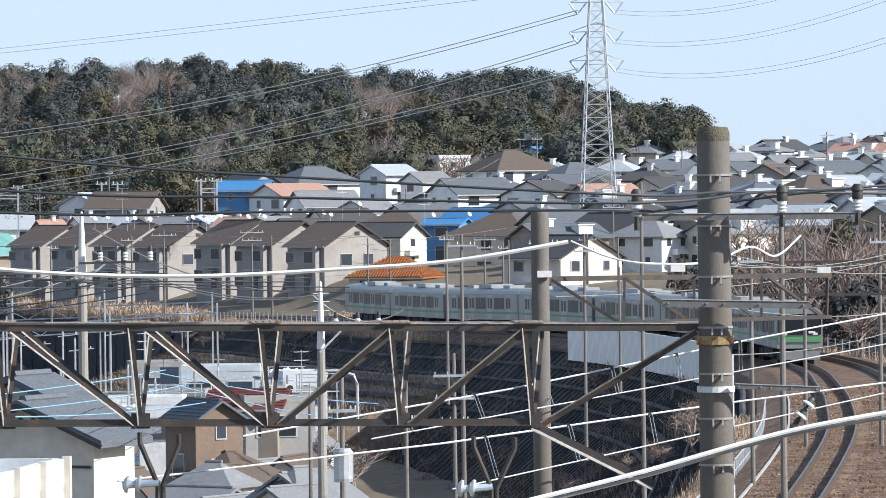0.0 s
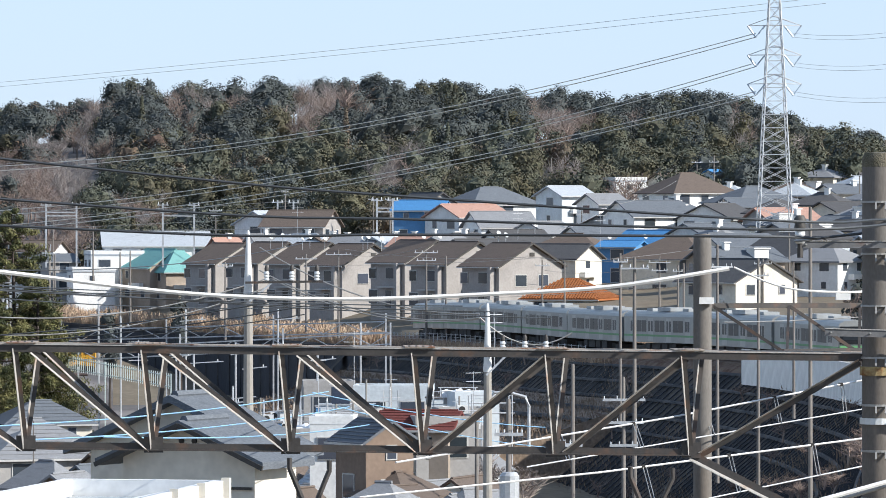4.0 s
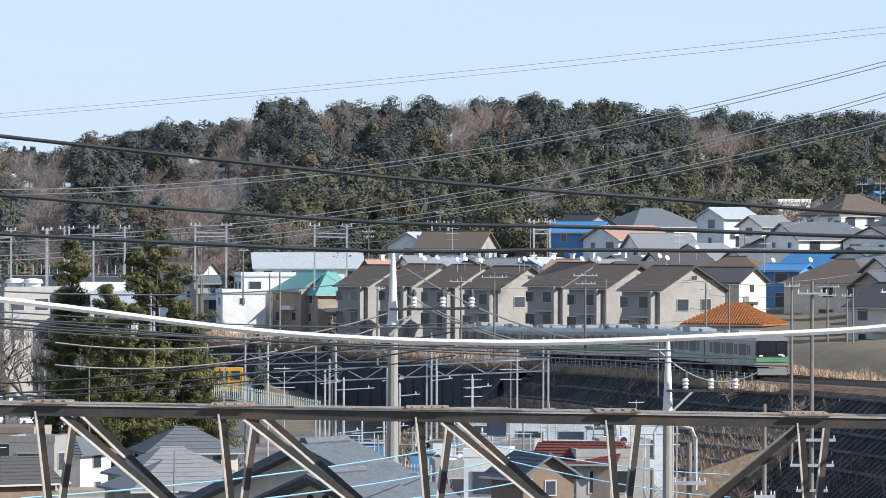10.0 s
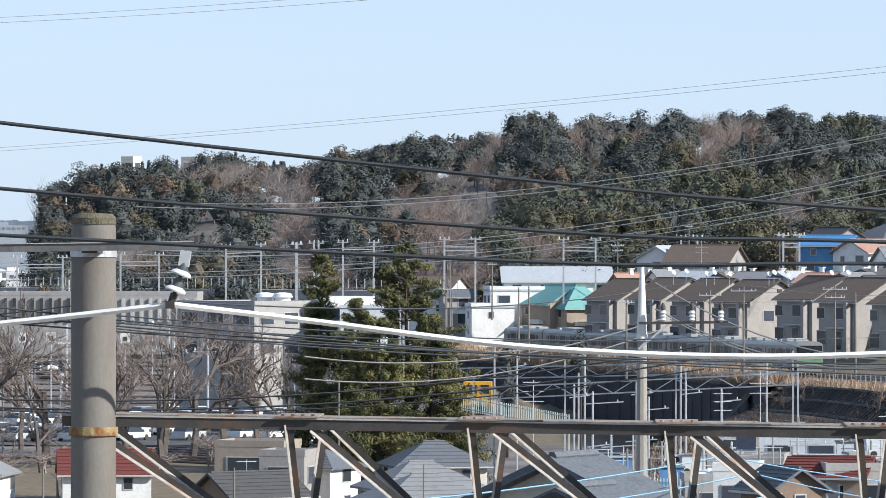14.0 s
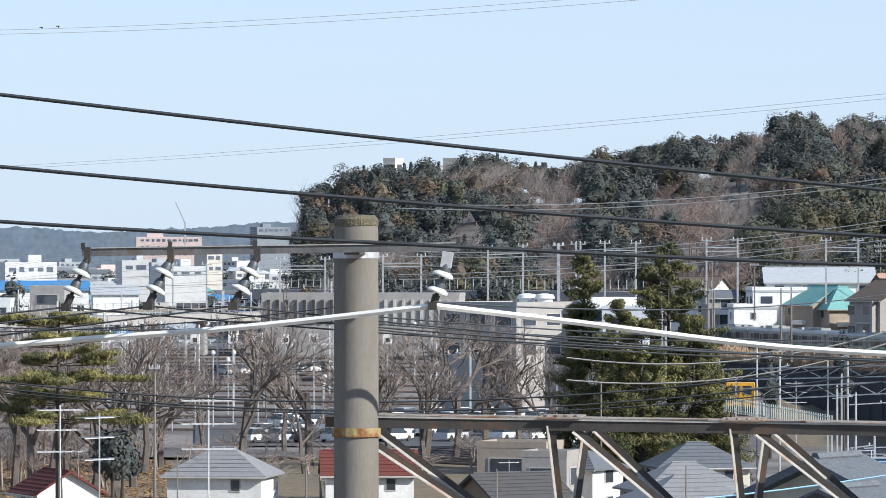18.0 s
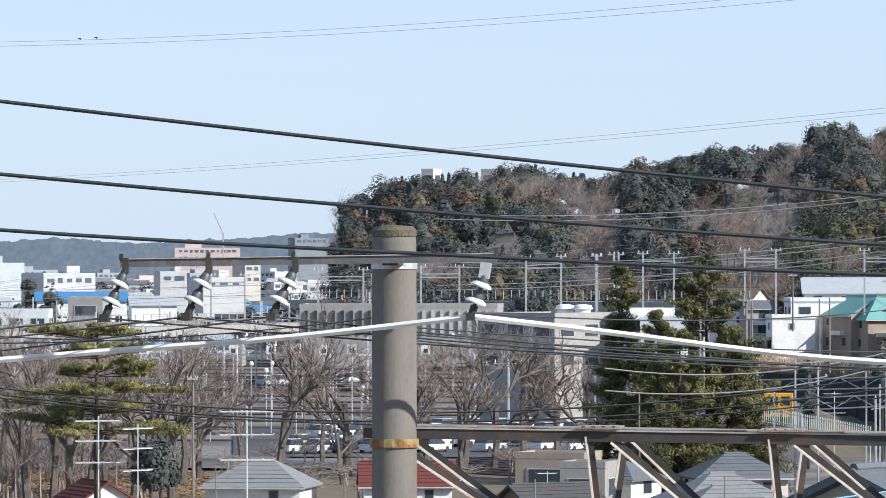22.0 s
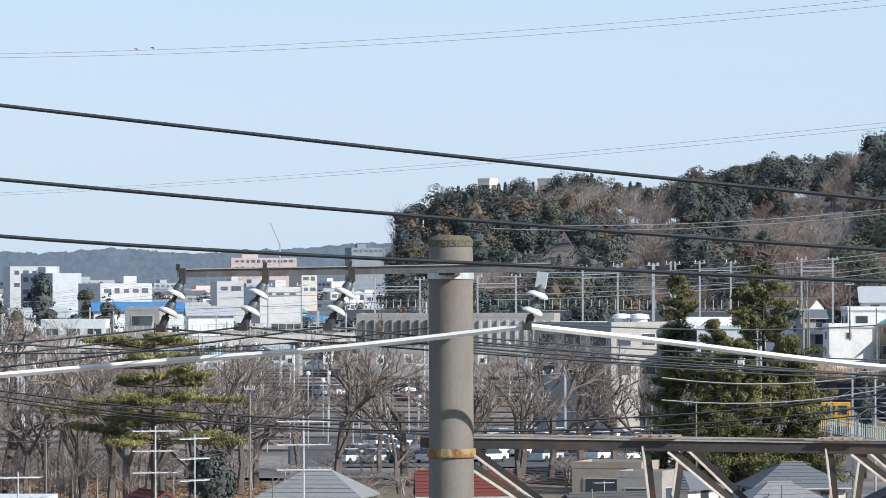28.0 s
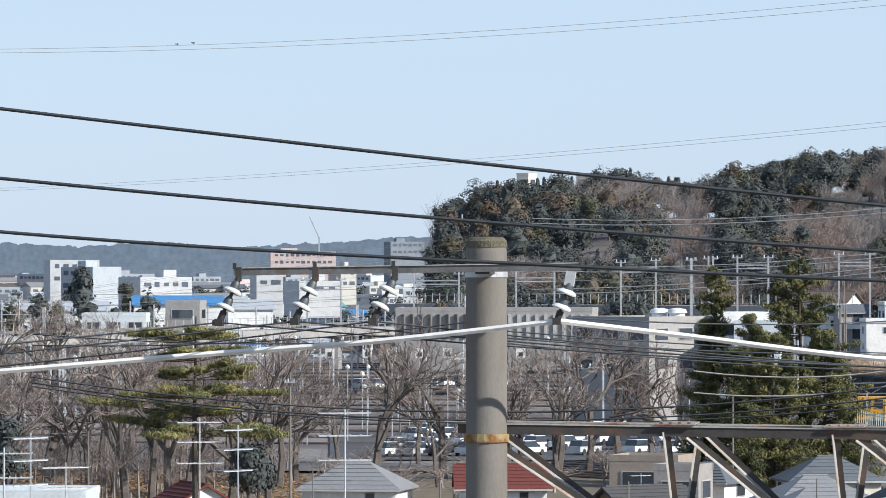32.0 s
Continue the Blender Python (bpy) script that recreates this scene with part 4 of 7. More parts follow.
# ---- slope, wall and grass along the line ----
def make_slope_ribs():
    lattice = tagged(new("slope_lattice"), "concrete lattice frame on the railway slope in shade", "slope lattice", kind="structure")
    for k in range(290):
        s = 30 + k * 1.64
        if s > LATTICE_END - 2:
            break
        a, _ = on_track(s, *((-15.6, -10.35) if s < 300 else (-8.0, -3.9)))
        b, _ = on_track(s, -4.4, -0.9)
        # Near ribs use the shade-darkened concrete, far ribs the lighter one.
        part("rib", Geo().bar(a, b, 0.07, 0.09), M_SHADED_CONCRETE if s < 300 else M_CRIB, lattice)
    for j in range(5):
        t = 0.5 + j / 8
        sweep("cross_rib", [(-15.6 + 11.2 * t - 0.08, -10.40 + 9.45 * t), (-15.6 + 11.2 * t, -10.24 + 9.45 * t), (-15.6 + 11.2 * t + 0.12, -10.18 + 9.45 * t), (-15.6 + 11.2 * t + 0.3, -10.3 + 9.45 * t)], 29, LATTICE_END - 2, 3, M_CRIB, "", "", parent=lattice)
    for j in range(6):
        t = (0.5 + j) / 6
        q, u = -22.0 + 13.6 * t, -8.45 + 4.75 * t
        sweep("cross_rib", [(q - 0.15, u - 0.1), (q, u + 0.16), (q + 0.25, u + 0.2), (q + 0.4, u)], 300, LATTICE_END - 2, 3, M_CRIB, "", "", parent=lattice)
    rng, g, h = random.Random(9), Geo(), Geo()
    for k in range(16000):
        s, t = rng.uniform(300, LATTICE_END - 3), rng.random()
        p, _ = on_track(s, -24.0 + 16.0 * t, -9.1 + 5.5 * t)
        d = Vector((rng.uniform(-0.6, 0.1), rng.uniform(-0.4, 0.2), 1)) * rng.uniform(0.2, 0.55)
        w = Vector((rng.uniform(-1, 1), rng.uniform(-1, 1), 0)).normalized() * rng.uniform(0.02, 0.05)
        n = len(g.v)
        g.v += [tuple(p - w), tuple(p + w), tuple(p + d)]
        g.f.append((n, n + 1, n + 2))
    for k in range(26000):
        s, t = rng.uniform(40, LATTICE_END - 3), rng.random() ** 1.6
        if noise.noise((s * 0.05, t * 3, 4)) + rng.gauss(0, 0.12) < 0.02:
            continue
        p, _ = on_track(s, -17.8 + 13.0 * t, -10.6 + 9.6 * t)
        d = Vector((rng.uniform(-0.5, 0.2), rng.uniform(-0.4, 0.3), 1)) * rng.uniform(0.15, 0.6)
        w = Vector((rng.uniform(-1, 1), rng.uniform(-1, 1), 0)).normalized() * rng.uniform(0.015, 0.04)
        n = len(g.v)
        g.v += [tuple(p - w), tuple(p + w), tuple(p + d)]
        g.f.append((n, n + 1, n + 2))
    solid("slope_weeds", g, M_BANK, "dry weeds on the slope", "weeds", kind="stuff")
    for k in range(130):
        s, t = rng.uniform(120, LATTICE_END - 3), rng.random() ** 2
        p, _ = on_track(s, -17.8 + 13.0 * t, -10.6 + 9.6 * t)
        twig_tree(h, p.x, p.y, p.z - 0.1, rng.uniform(0.8, 2.2), rng.uniform(0.6, 1.5), rng, 60, 0.012)
    solid("brushwood", h, M_TWIG_RED, "leafless bushes on the slope", "brush", kind="stuff")
    g = Geo()
    for k in range(15000):
        p, _ = on_track(30 + 120 * rng.random() ** 1.4, rng.uniform(-2.3, GAP + 2.2), -0.12)
        q = rng.uniform(0.025, 0.06)
        n = len(g.v)
        g.v += [tuple(p + Vector((rng.uniform(-1, 1) * 1.3, rng.uniform(-1, 1) * 1.3, 0)) * q) for _ in range(3)] + [tuple(p + Vector((0, 0, q * 0.9)))]
        g.f += [(n, n + 1, n + 3), (n + 1, n + 2, n + 3), (n + 2, n, n + 3)]
    solid("ballast_stones", g, mat("brown_ballast_stone", (0.24, 0.145, 0.085), 0.95, vary=0.2, by_island=0.5, bump=0), "loose rust-brown ballast stones", "ballast", kind="stuff")


make_slope_ribs()
WALL_LOW = 11.5
sweep("retaining_wall", [(-7.2, -WALL_LOW), (-7.0, -0.75), (-6.7, -0.75), (-6.7, -1.2)], WALL_S - 12, 690, 2.5, M_SHADED_CONCRETE, "concrete retaining wall with shade put into its dark colour", "retaining wall")
for k in range(22):
    p, d = on_track(WALL_S - 9, -14.5 + 0.45 * k, -10.3 + 0.44 * k)
    solid("step", Geo().box((0, 0, 0), (0.5, 1.6, 0.2)), M_CONCRETE, "concrete step up the bare slope", "steps", "slope steps", kind="structure").matrix_world = Matrix.LocRotScale(p, Euler((0, 0, math.atan2(-d.x, d.y))), None)
q = [on_track(300, *e)[0] for e in ((-28, -10.2), (-7.5, -3.4), (-7.5, -4.4), (-16.1, -11.4), (-28, -11.4))]
r = [p + Vector((0, 0.4, 0)) for p in q]
solid("bank_end", Geo().add(q + r, [(0, 1, 2, 3, 4), (9, 8, 7, 6, 5)] + [(i, 5 + i, 5 + (i + 1) % 5, (i + 1) % 5) for i in range(5)]), M_BANK, "earthen end of the bank", "bank", kind="structure")
wall_posts = thing("wall_buttress", "vertical joint strips of the retaining wall", "retaining wall")
for k in range(26):
    p, d = on_track(WALL_S + 4 + 6.5 * k, -7.22, -0.5 * WALL_LOW - 0.4)
    part("joint_strip", Geo().box((0, 0, 0), (0.1, 0.14, WALL_LOW - 0.8)), M_CRIB, wall_posts).matrix_world = Matrix.LocRotScale(p, Euler((0, 0, math.atan2(-d.x, d.y))), None)
sweep("wall_coping", [(-7.3, -0.95), (-7.3, -0.7), (-6.6, -0.7), (-6.6, -0.95)], WALL_S - 2, 690, 2.5, M_CRIB, "weathered coping along the wall top", "coping")


def make_grass(name, s0, s1, a, b, n, tall, label):
    rng, g = random.Random(int(s0)), Geo()
    for _ in range(n):
        s, side = rng.uniform(s0, s1), rng.uniform(a, b)
        p, _ = on_track(s, side, -0.75)
        h = tall * rng.uniform(0.5, 1.2) * (0.6 + 0.8 * abs(noise.noise((s * 0.15, side * 0.4, 2))))
        d = Vector((rng.uniform(-0.35, 0.35), rng.uniform(-0.3, 0.3), 1)) * h
        w = Vector((rng.uniform(-1, 1), rng.uniform(-1, 1), 0)).normalized() * rng.uniform(0.018, 0.045) * min(1, tall * 0.8)
        k = len(g.v)
        g.v += [tuple(p - w), tuple(p + w), tuple(p + d + w * 0.5), tuple(p + d - w * 0.5)]
        g.f.append((k, k + 1, k + 2, k + 3))
    solid(name, g, M_GRASS, label, "dry grass", kind="stuff")


make_grass("dry_grass", WALL_S - 8, 720, -7.0, -3.0, 64000, 2.0, "tall straw-coloured dry grass along the line")
make_grass("dry_grass", 320, WALL_S, -4.6, -3.0, 5000, 0.9, "dry grass tufts beside the ballast")
make_grass("dry_grass", 330, 440, GAP + 3.2, GAP + 6, 14000, 1.3, "tall straw-coloured grass beyond the tracks")
make_grass("dry_grass", 150, 300, GAP + 3.2, GAP + 5, 2500, 0.8, "dry grass along the far side of the tracks")
make_grass("dry_grass", 30, 110, -4.6, -3.3, 7000, 0.55, "pale dry grass beside the track")


M_BARRIER = mat("blue_grey_barrier_paint", (0.40, 0.45, 0.49), 0.6, vary=0.12, scale=0.4)
barrier = tagged(new("trackside_barrier"), "blue-grey panel barrier below the terrace", "barrier", kind="structure")
for k in range(60):
    p, d = on_track(WALL_S - 20 + 3.1 * k, GAP + 7.5, 0.8)
    part("panel", Geo().box((0, 0, 0), (0.12, 3.0, 2.0), Euler((0, 0, math.atan2(-d.x, d.y))).to_matrix()), M_BARRIER, barrier).matrix_world = Matrix.Translation(p)

# sleepers of the near stretch
sleeper_mesh = Geo().box((0, 0, 0), (2.1, 0.24, 0.16)).mesh("sleeper", M_SLEEPER)
bed = tagged(new("track_bed"), "concrete sleepers half buried in brown ballast", "sleepers", kind="structure")
for k in range(160):
    p, d = on_track(30 + k * 0.62, 0, -0.196)
    ob = new("sleeper", sleeper_mesh)
    ob.parent = bed
    ob.matrix_world = Matrix.LocRotScale(p, Euler((0, 0, math.atan2(-d.x, d.y))), None)

# kerb and handrail on the near side of the track
sweep("track_kerb", [(-2.2, -0.4), (-2.2, -0.05), (-2.12, -0.05), (-2.12, -0.4)], 29, 130, 2, M_FRAME, "pale concrete kerb beside the ballast", "kerb")
rail_fence = thing("handrail", "white pipe handrail along the edge of the slope", "handrail")
for k in range(70):
    p, _ = on_track(30 + k * 1.2, -3.2, -0.6)
    part("post", Geo().box(p + Vector((0, 0, 0.42)), (0.05, 0.05, 0.84)), M_GALV, rail_fence)
for up in (-0.15, 0.24):
    part("rail", Geo().tube([on_track(30 + k * 1.2, -3.2, up)[0] for k in range(70)], 0.028, 5), M_GALV, rail_fence)

# white panels of the bridge over the road
panel_wall = tagged(new("bridge_parapet"), "white panel parapet of the railway bridge", "parapet", kind="structure")
for k in range(22):
    p, d = on_track(215 + k * 3.0, -5.2, -0.1)
    part("panel", Geo().box((0, 0, 0), (0.12, 2.96, 2.7), Euler((0, 0, math.atan2(-d.x, d.y))).to_matrix()), M_TRIM, panel_wall).matrix_world = Matrix.Translation(p)

# trackside fences
for s0, s1, side, label in ((330, 480, -3.3, "low grey trackside fence"), (34, 260, GAP + 4.6, "wire fence beyond the tracks")):
    fence = thing("trackside_fence", label, "fence", "trackside fences")
    n = int((s1 - s0) / 2.5)
    for k in range(n):
        p, _ = on_track(s0 + k * 2.5, side, -0.6)
        part("post", Geo().box(p + Vector((0, 0, 0.6)), (0.07, 0.07, 1.3)), M_GALV, fence)
    for up in (0.0, 0.3, 0.55):
        part("rail", Geo().tube([on_track(s0 + k * 2.5, side, up)[0] for k in range(n)], 0.018, 4), M_WIRE, fence)


# ---- poles and wires ----
def wire(name, a, b, sag, r, material, label, n=14, sides=4, group="overhead wires"):
    a, b = Vector(a), Vector(b)
    pts = [a.lerp(b, k / n) - Vector((0, 0, sag * 4 * (k / n) * (1 - k / n))) for k in range(n + 1)]
    return solid(name, Geo().tube(pts, r, sides), material, label, "wire", group)


def pin_insulator(parent, p, h=0.2, r=0.045):
    part("insulator", Geo().lathe(p, [(r * 0.5, 0), (r, h * 0.25), (r * 0.6, h * 0.4), (r, h * 0.6), (r * 0.5, h * 0.75), (r * 0.6, h)], 8), M_PORCELAIN, parent)


def utility_pole(x, y, z, h, r=0.16, arms=((0.4, 1.8),), rot=0.0, material=None, label="grey concrete utility pole with crossarms", group="utility poles", box=False):
    """A pole with its top at z and length h. arms: (distance below the top, length)."""
    ob = make_pole("utility_pole", (x, y, z), r * 0.6, r, z - h, material or M_CONCRETE, label, "utility pole", n=10, group=group)
    c, s = math.cos(radians(rot)), math.sin(radians(rot))
    for dz, l in arms:
        zz = h - dz
        part("crossarm", Geo().bar((-l / 2 * c, -l / 2 * s - 0.15, zz), (l / 2 * c, l / 2 * s - 0.15, zz), 0.09, 0.09), M_GALV, ob)
        for q in (-0.46, -0.16, 0.3, 0.46):
            pin_insulator(ob, (l * q * c, l * q * s - 0.15, zz + 0.04), 0.11 if y < 200 else 0.18, 0.026 if y < 200 else 0.042)
    if box:
        part("transformer", Geo().lathe((0.0, -0.45, h - 3.0), [(0.26, 0), (0.28, 0.1), (0.28, 0.85), (0.2, 0.95)], 12), M_GALV, ob, "grey transformer can")
    return ob


POLES = [  # top x, y, z; length; radius; arms; turn; transformer
    (0.1, 118.0, 12.1, 11.3, 0.19, (), 0, None),
    (6.35, 115.0, 10.2, 10.8, 0.17, (), 0, None),
    (-20.49, 540.00, 10.79, 8, 0.15, ((0.6, 1.5),), 0, False),
    (8.92, 120.00, 10.14, 10, 0.1, ((2.2, 0.5),), 0, False),
    (13.39, 160.00, 8.52, 8, 0.12, ((0.8, 1.5), (1.6, 1.4), (2.4, 1.0)), 0, False),
    (7.44, 125.00, 9.02, 8, 0.13, ((1.0, 0.8),), 0, True),
    (6.78, 130.00, 8.17, 6, 0.1, (), 0, False),
    (20.92, 250.00, 12.02, 15, 0.17, ((0.6, 1.5),), 0, False),
    (26.29, 330.00, 11.67, 12, 0.16, ((0.6, 1.0),), 0, False),
    (30.11, 300.00, 12.41, 15, 0.16, ((1.4, 2.0),), 15, False),
    (29.57, 270.00, 11.81, 13, 0.14, ((1.0, 1.2),), 0, False),
    (10.60, 78.00, 14.31, 14, 0.07, (), 0, False),
    (18.20, 112.00, 14.29, 12, 0.13, (), 0, False),
    (22.63, 150.00, 12.25, 11, 0.12, ((0.5, 0.8),), 0, False),
    (27.41, 170.00, 12.27, 12, 0.12, (), 0, False),
    (30.27, 170.00, 13.15, 14, 0.14, ((1.0, 0.8),), 0, False),
    (34.93, 300.00, 9.46, 8, 0.13, (), 0, False),
    (83.77, 660.00, 20.32, 9, 0.15, ((0.6, 2.4),), 0, False),
    (100.44, 640.00, 21.86, 8, 0.15, ((0.5, 2.0),), 0, False),
    (-48.88, 330.00, 7.14, 12, 0.13, ((0.6, 0.7),), 0, False),
    (-35.32, 300.00, 1.32, 7, 0.1, (), 0, False),
    (-45.94, 320.00, 1.16, 6, 0.08, (), 0, False),
    (-23.93, 300.00, 1.27, 6, 0.1, (), 0, False),
    (-24.80, 420.00, 3.48, 8, 0.12, (), 0, False),
    (-65.40, 520.00, 4.10, 7, 0.12, (), 0, False),
    (-62.51, 330.00, 3.26, 9, 0.1, (), 0, False),
    (-54.24, 300.00, 0.47, 5, 0.16, (), 0, False),
    (-57.21, 310.00, 0.01, 5, 0.1, (), 0, False),
    (-14.36, 340.00, -0.16, 7, 0.09, (), 0, False),
    (-20.76, 560.00, 13.74, 9, 0.1, (), 0, False),
    (-1.12, 505, 9.55, 8, 0.16, ((0.4, 1.6),), 0, False),
    (7.14, 500, 10.42, 8, 0.16, ((0.5, 2.2),), 0, False),
    (10.44, 500, 10.86, 9, 0.16, ((0.5, 2.6),), 0, False),
    (19.23, 495, 10.98, 9, 0.16, ((0.4, 2.4), (1.2, 2.0)), 0, False),
    (21.01, 490, 10.3, 8, 0.16, (), 0, False),
    (29.96, 478, 10.0, 9, 0.16, ((0.6, 1.4),), 0, False),
    (31.95, 475, 9.81, 10, 0.16, (), 0, False),
    (44.99, 640, 15.07, 9, 0.16, ((0.6, 1.4),), 0, False),
    (52.38, 640, 16.78, 10, 0.16, ((0.5, 1.0),), 0, False),
    (41.64, 480, 10.28, 9, 0.16, ((0.6, 2.2), (1.4, 1.6)), 0, False),
    (42.93, 474, 9.48, 9, 0.16, ((0.6, 1.0),), 0, False),
    (43.14, 470, 9.72, 10, 0.16, (), 0, False),
    (67.97, 700, 22.97, 14, 0.16, ((1.0, 1.4),), 0, False),
    (63.42, 640, 16.47, 8, 0.16, ((0.4, 1.2),), 0, False),
    (51.65, 478, 10.06, 8, 0.16, ((0.5, 1.8),), 0, False),
    (56.67, 500, 13.46, 12, 0.16, ((0.8, 2.2),), 0, False),
    (53.34, 466, 9.84, 11, 0.16, (), 0, False),
    (47.95, 750, 23.22, 8, 0.16, (), 0, False),
    (48.8, 740, 20.62, 7, 0.16, (), 0, False),
    (54.3, 745, 21.9, 7, 0.16, ((0.4, 1.0),), 0, False),
    (69.66, 745, 22.72, 8, 0.16, ((0.3, 1.6),), 0, False),
    (-11.61, 540, 10.53, 8, 0.16, ((0.6, 1.4),), 0, False),
    (-13.16, 560, 10.28, 8, 0.16, (), 0, False),
    (-21.14, 560, 10.29, 8, 0.16, (), 0, False),
    (-20.76, 565, 10.0, 8, 0.16, (), 0, False),
    (-19.82, 690, 12.96, 8, 0.16, ((0.4, 1.2),), 0, False),
    (-2.75, 690, 15.62, 9, 0.16, ((0.5, 1.8), (1.2, 1.4)), 0, False),
    (7.25, 720, 18.49, 9, 0.16, ((0.6, 1.2),), 0, False),
    (19.55, 700, 17.17, 9, 0.16, ((0.5, 1.4),), 0, False),
    (21.89, 700, 17.17, 9, 0.16, ((0.5, 1.4),), 0, False),
]
for x, y, z, h, r, arms, rot, box in POLES:
    ob = utility_pole(x, y, z, h, r if box is None else r * 0.8, arms, rot, M_POLE_PALE if box is None else M_POLE_DARK, "grey concrete utility pole" + (" with a transformer can" if box else " with crossarms" if arms else " without crossarms"), box=box)
    if box is None:
        part("sleeve", Geo().lathe((0, 0, h), [(r * 0.66, -0.12), (r * 0.7, -0.05), (r * 0.62, 0.1), (r * 0.42, 1.0), (r * 0.24, 1.62), (r * 0.1, 1.68)], 14), M_TRIM, ob, "white tapered pole-top sleeve", smooth=True)


for a, e, posts in (((0.02, 117.7, 12.39), (2.1, 117.7, 12.42), ((0.59, 117.7, 12.43), (1.26, 117.7, 12.43), (1.93, 117.7, 12.43))), ((6.3, 114.7, 10.6), (8.05, 114.7, 10.62), ((6.73, 114.7, 10.63), (7.31, 114.7, 10.63), (7.86, 114.7, 10.63)))):
    ob = thing("side_arm", "grey side arm with three black-capped white insulators", "crossarm", "side arms")
    part("bar", Geo().bar(a, e, 0.06, 0.06), M_STEEL, ob)
    part("brace", Geo().bar(Vector(a) - Vector((0, 0, 0.6)), Vector(a).lerp(Vector(e), 0.35), 0.05, 0.05), M_GALV, ob)
    for p in posts:
        part("insulator", Geo().lathe(p, [(0.04, 0), (0.075, 0.04), (0.05, 0.08), (0.08, 0.12), (0.055, 0.16), (0.08, 0.2), (0.05, 0.26)], 12), M_PORCELAIN, ob, smooth=True)
        part("black_cap", Geo().lathe(Vector(p) + Vector((0, 0, 0.28)), [(0.055, -0.02), (0.06, 0.06), (0.03, 0.15)], 12), M_DARK, ob, smooth=True)


# ---- fittings of the near poles ----
M_CAP = mat("insulator_cap", (0.10, 0.11, 0.12), 0.5, 0.3, vary=0.15)


def disc_string(parent, top, bottom, material=None, discs=2, r=0.085):
    """An insulator string of bell-shaped discs from top to bottom, with dark end fittings."""
    a, b = Vector(top), Vector(bottom)
    d = (a - b).normalized()
    m = d.to_track_quat("Z", "Y").to_matrix()
    L = (a - b).length
    part("end_fitting", Geo().tube([a, a.lerp(b, 0.2)], 0.028, 8), M_DARK, parent)
    for k in range(discs):
        c = a.lerp(b, 0.3 + 0.36 * k)
        part("disc", Geo().lathe(c, [(r * 0.5, -0.012), (r * 0.97, -0.016), (r, -0.004), (r * 0.85, 0.012), (r * 0.5, 0.026)], 20, m), material or M_PORCELAIN, parent, smooth=True)
        part("cap", Geo().lathe(c, [(r * 0.5, 0.024), (r * 0.46, 0.06), (r * 0.36, 0.085), (r * 0.2, 0.1)], 14, m), M_CAP, parent, "grey metal cap", smooth=True)
    part("clamp", Geo().tube([a.lerp(b, 0.75), b], 0.03, 8).box(b, (0.07, 0.1, 0.06)), M_DARK, parent)
    part("core", Geo().tube([a, b], 0.016, 6), M_DARK, parent)


def channel(a, b, h, w):
    """A U-shaped steel channel from a to b."""
    a, b = Vector(a), Vector(b)
    prof = [(w, -h / 2), (0, -h / 2), (0, h / 2), (w, h / 2), (w, h / 2 - 0.012), (0.012, h / 2 - 0.012), (0.012, -h / 2 + 0.012), (w, -h / 2 + 0.012)]
    vs = [p + Vector((0, y, z)) for p in (a, b) for y, z in prof]
    return Geo().add(vs, [(i, (i + 1) % 8, 8 + (i + 1) % 8, 8 + i) for i in range(8)] + [(0, 7, 6, 1), (1, 6, 5, 2), (2, 5, 4, 3), (8, 9, 14, 15), (9, 10, 13, 14), (10, 11, 12, 13)])



arm = thing("crossarm", "grey steel channel crossarm bolted to the concrete pole", "crossarm", "channel crossarms")
A0, A1 = Vector((-6.41, 39.38, 14.02)), Vector((-3.44, 39.38, 14.06))
part("channel", channel(A0, A1, 0.064, 0.06), M_ARM, arm)
part("lip", Geo().bar(A0 + Vector((0, -0.006, 0.032)), A1 + Vector((0, -0.006, 0.032)), 0.012, 0.008), M_SUNLIT_EDGE, arm, "thin upper edge, coloured pale as if sunlit")
part("strap", Geo().lathe((-4.31, 40.00, 14.00), [(0.186, -0.03), (0.186, 0.03)], 20), M_GALV, arm)
part("bracket", Geo().box(Vector((-4.28, 39.62, 14.03)), (0.12, 0.44, 0.06)), M_STEEL, arm)
for x in (178, 332, 482, 838):
    q = A0.lerp(A1, (x - 176) / 662)
    part("bolt", Geo().box(q + Vector((0, 0, 0.05)), (0.03, 0.03, 0.05)), M_DARK, arm)
for a, b in (((-6.35, 39.28, 13.97), (-6.51, 39.22, 13.59)), ((-5.69, 39.28, 13.97), (-5.86, 39.22, 13.60)), ((-5.01, 39.28, 13.98), (-5.19, 39.22, 13.60))):
    s = thing("insulator_string", "two-disc white insulator string hanging at a slant", "insulator", "insulator strings")
    part("hanger", Geo().box(Vector(a) + Vector((0, 0, 0.03)), (0.05, 0.05, 0.12)), M_STEEL, s)
    disc_string(s, a, b)
s = thing("insulator_string", "white two-disc insulator string holding the white feeder cable", "insulator", "insulator strings")
part("hanger", Geo().bar((-3.51, 39.28, 14.02), (-3.53, 39.28, 13.90), 0.1, 0.08), M_GALV, s)
disc_string(s, (-3.51, 39.26, 13.95), (-3.63, 39.26, 13.60))
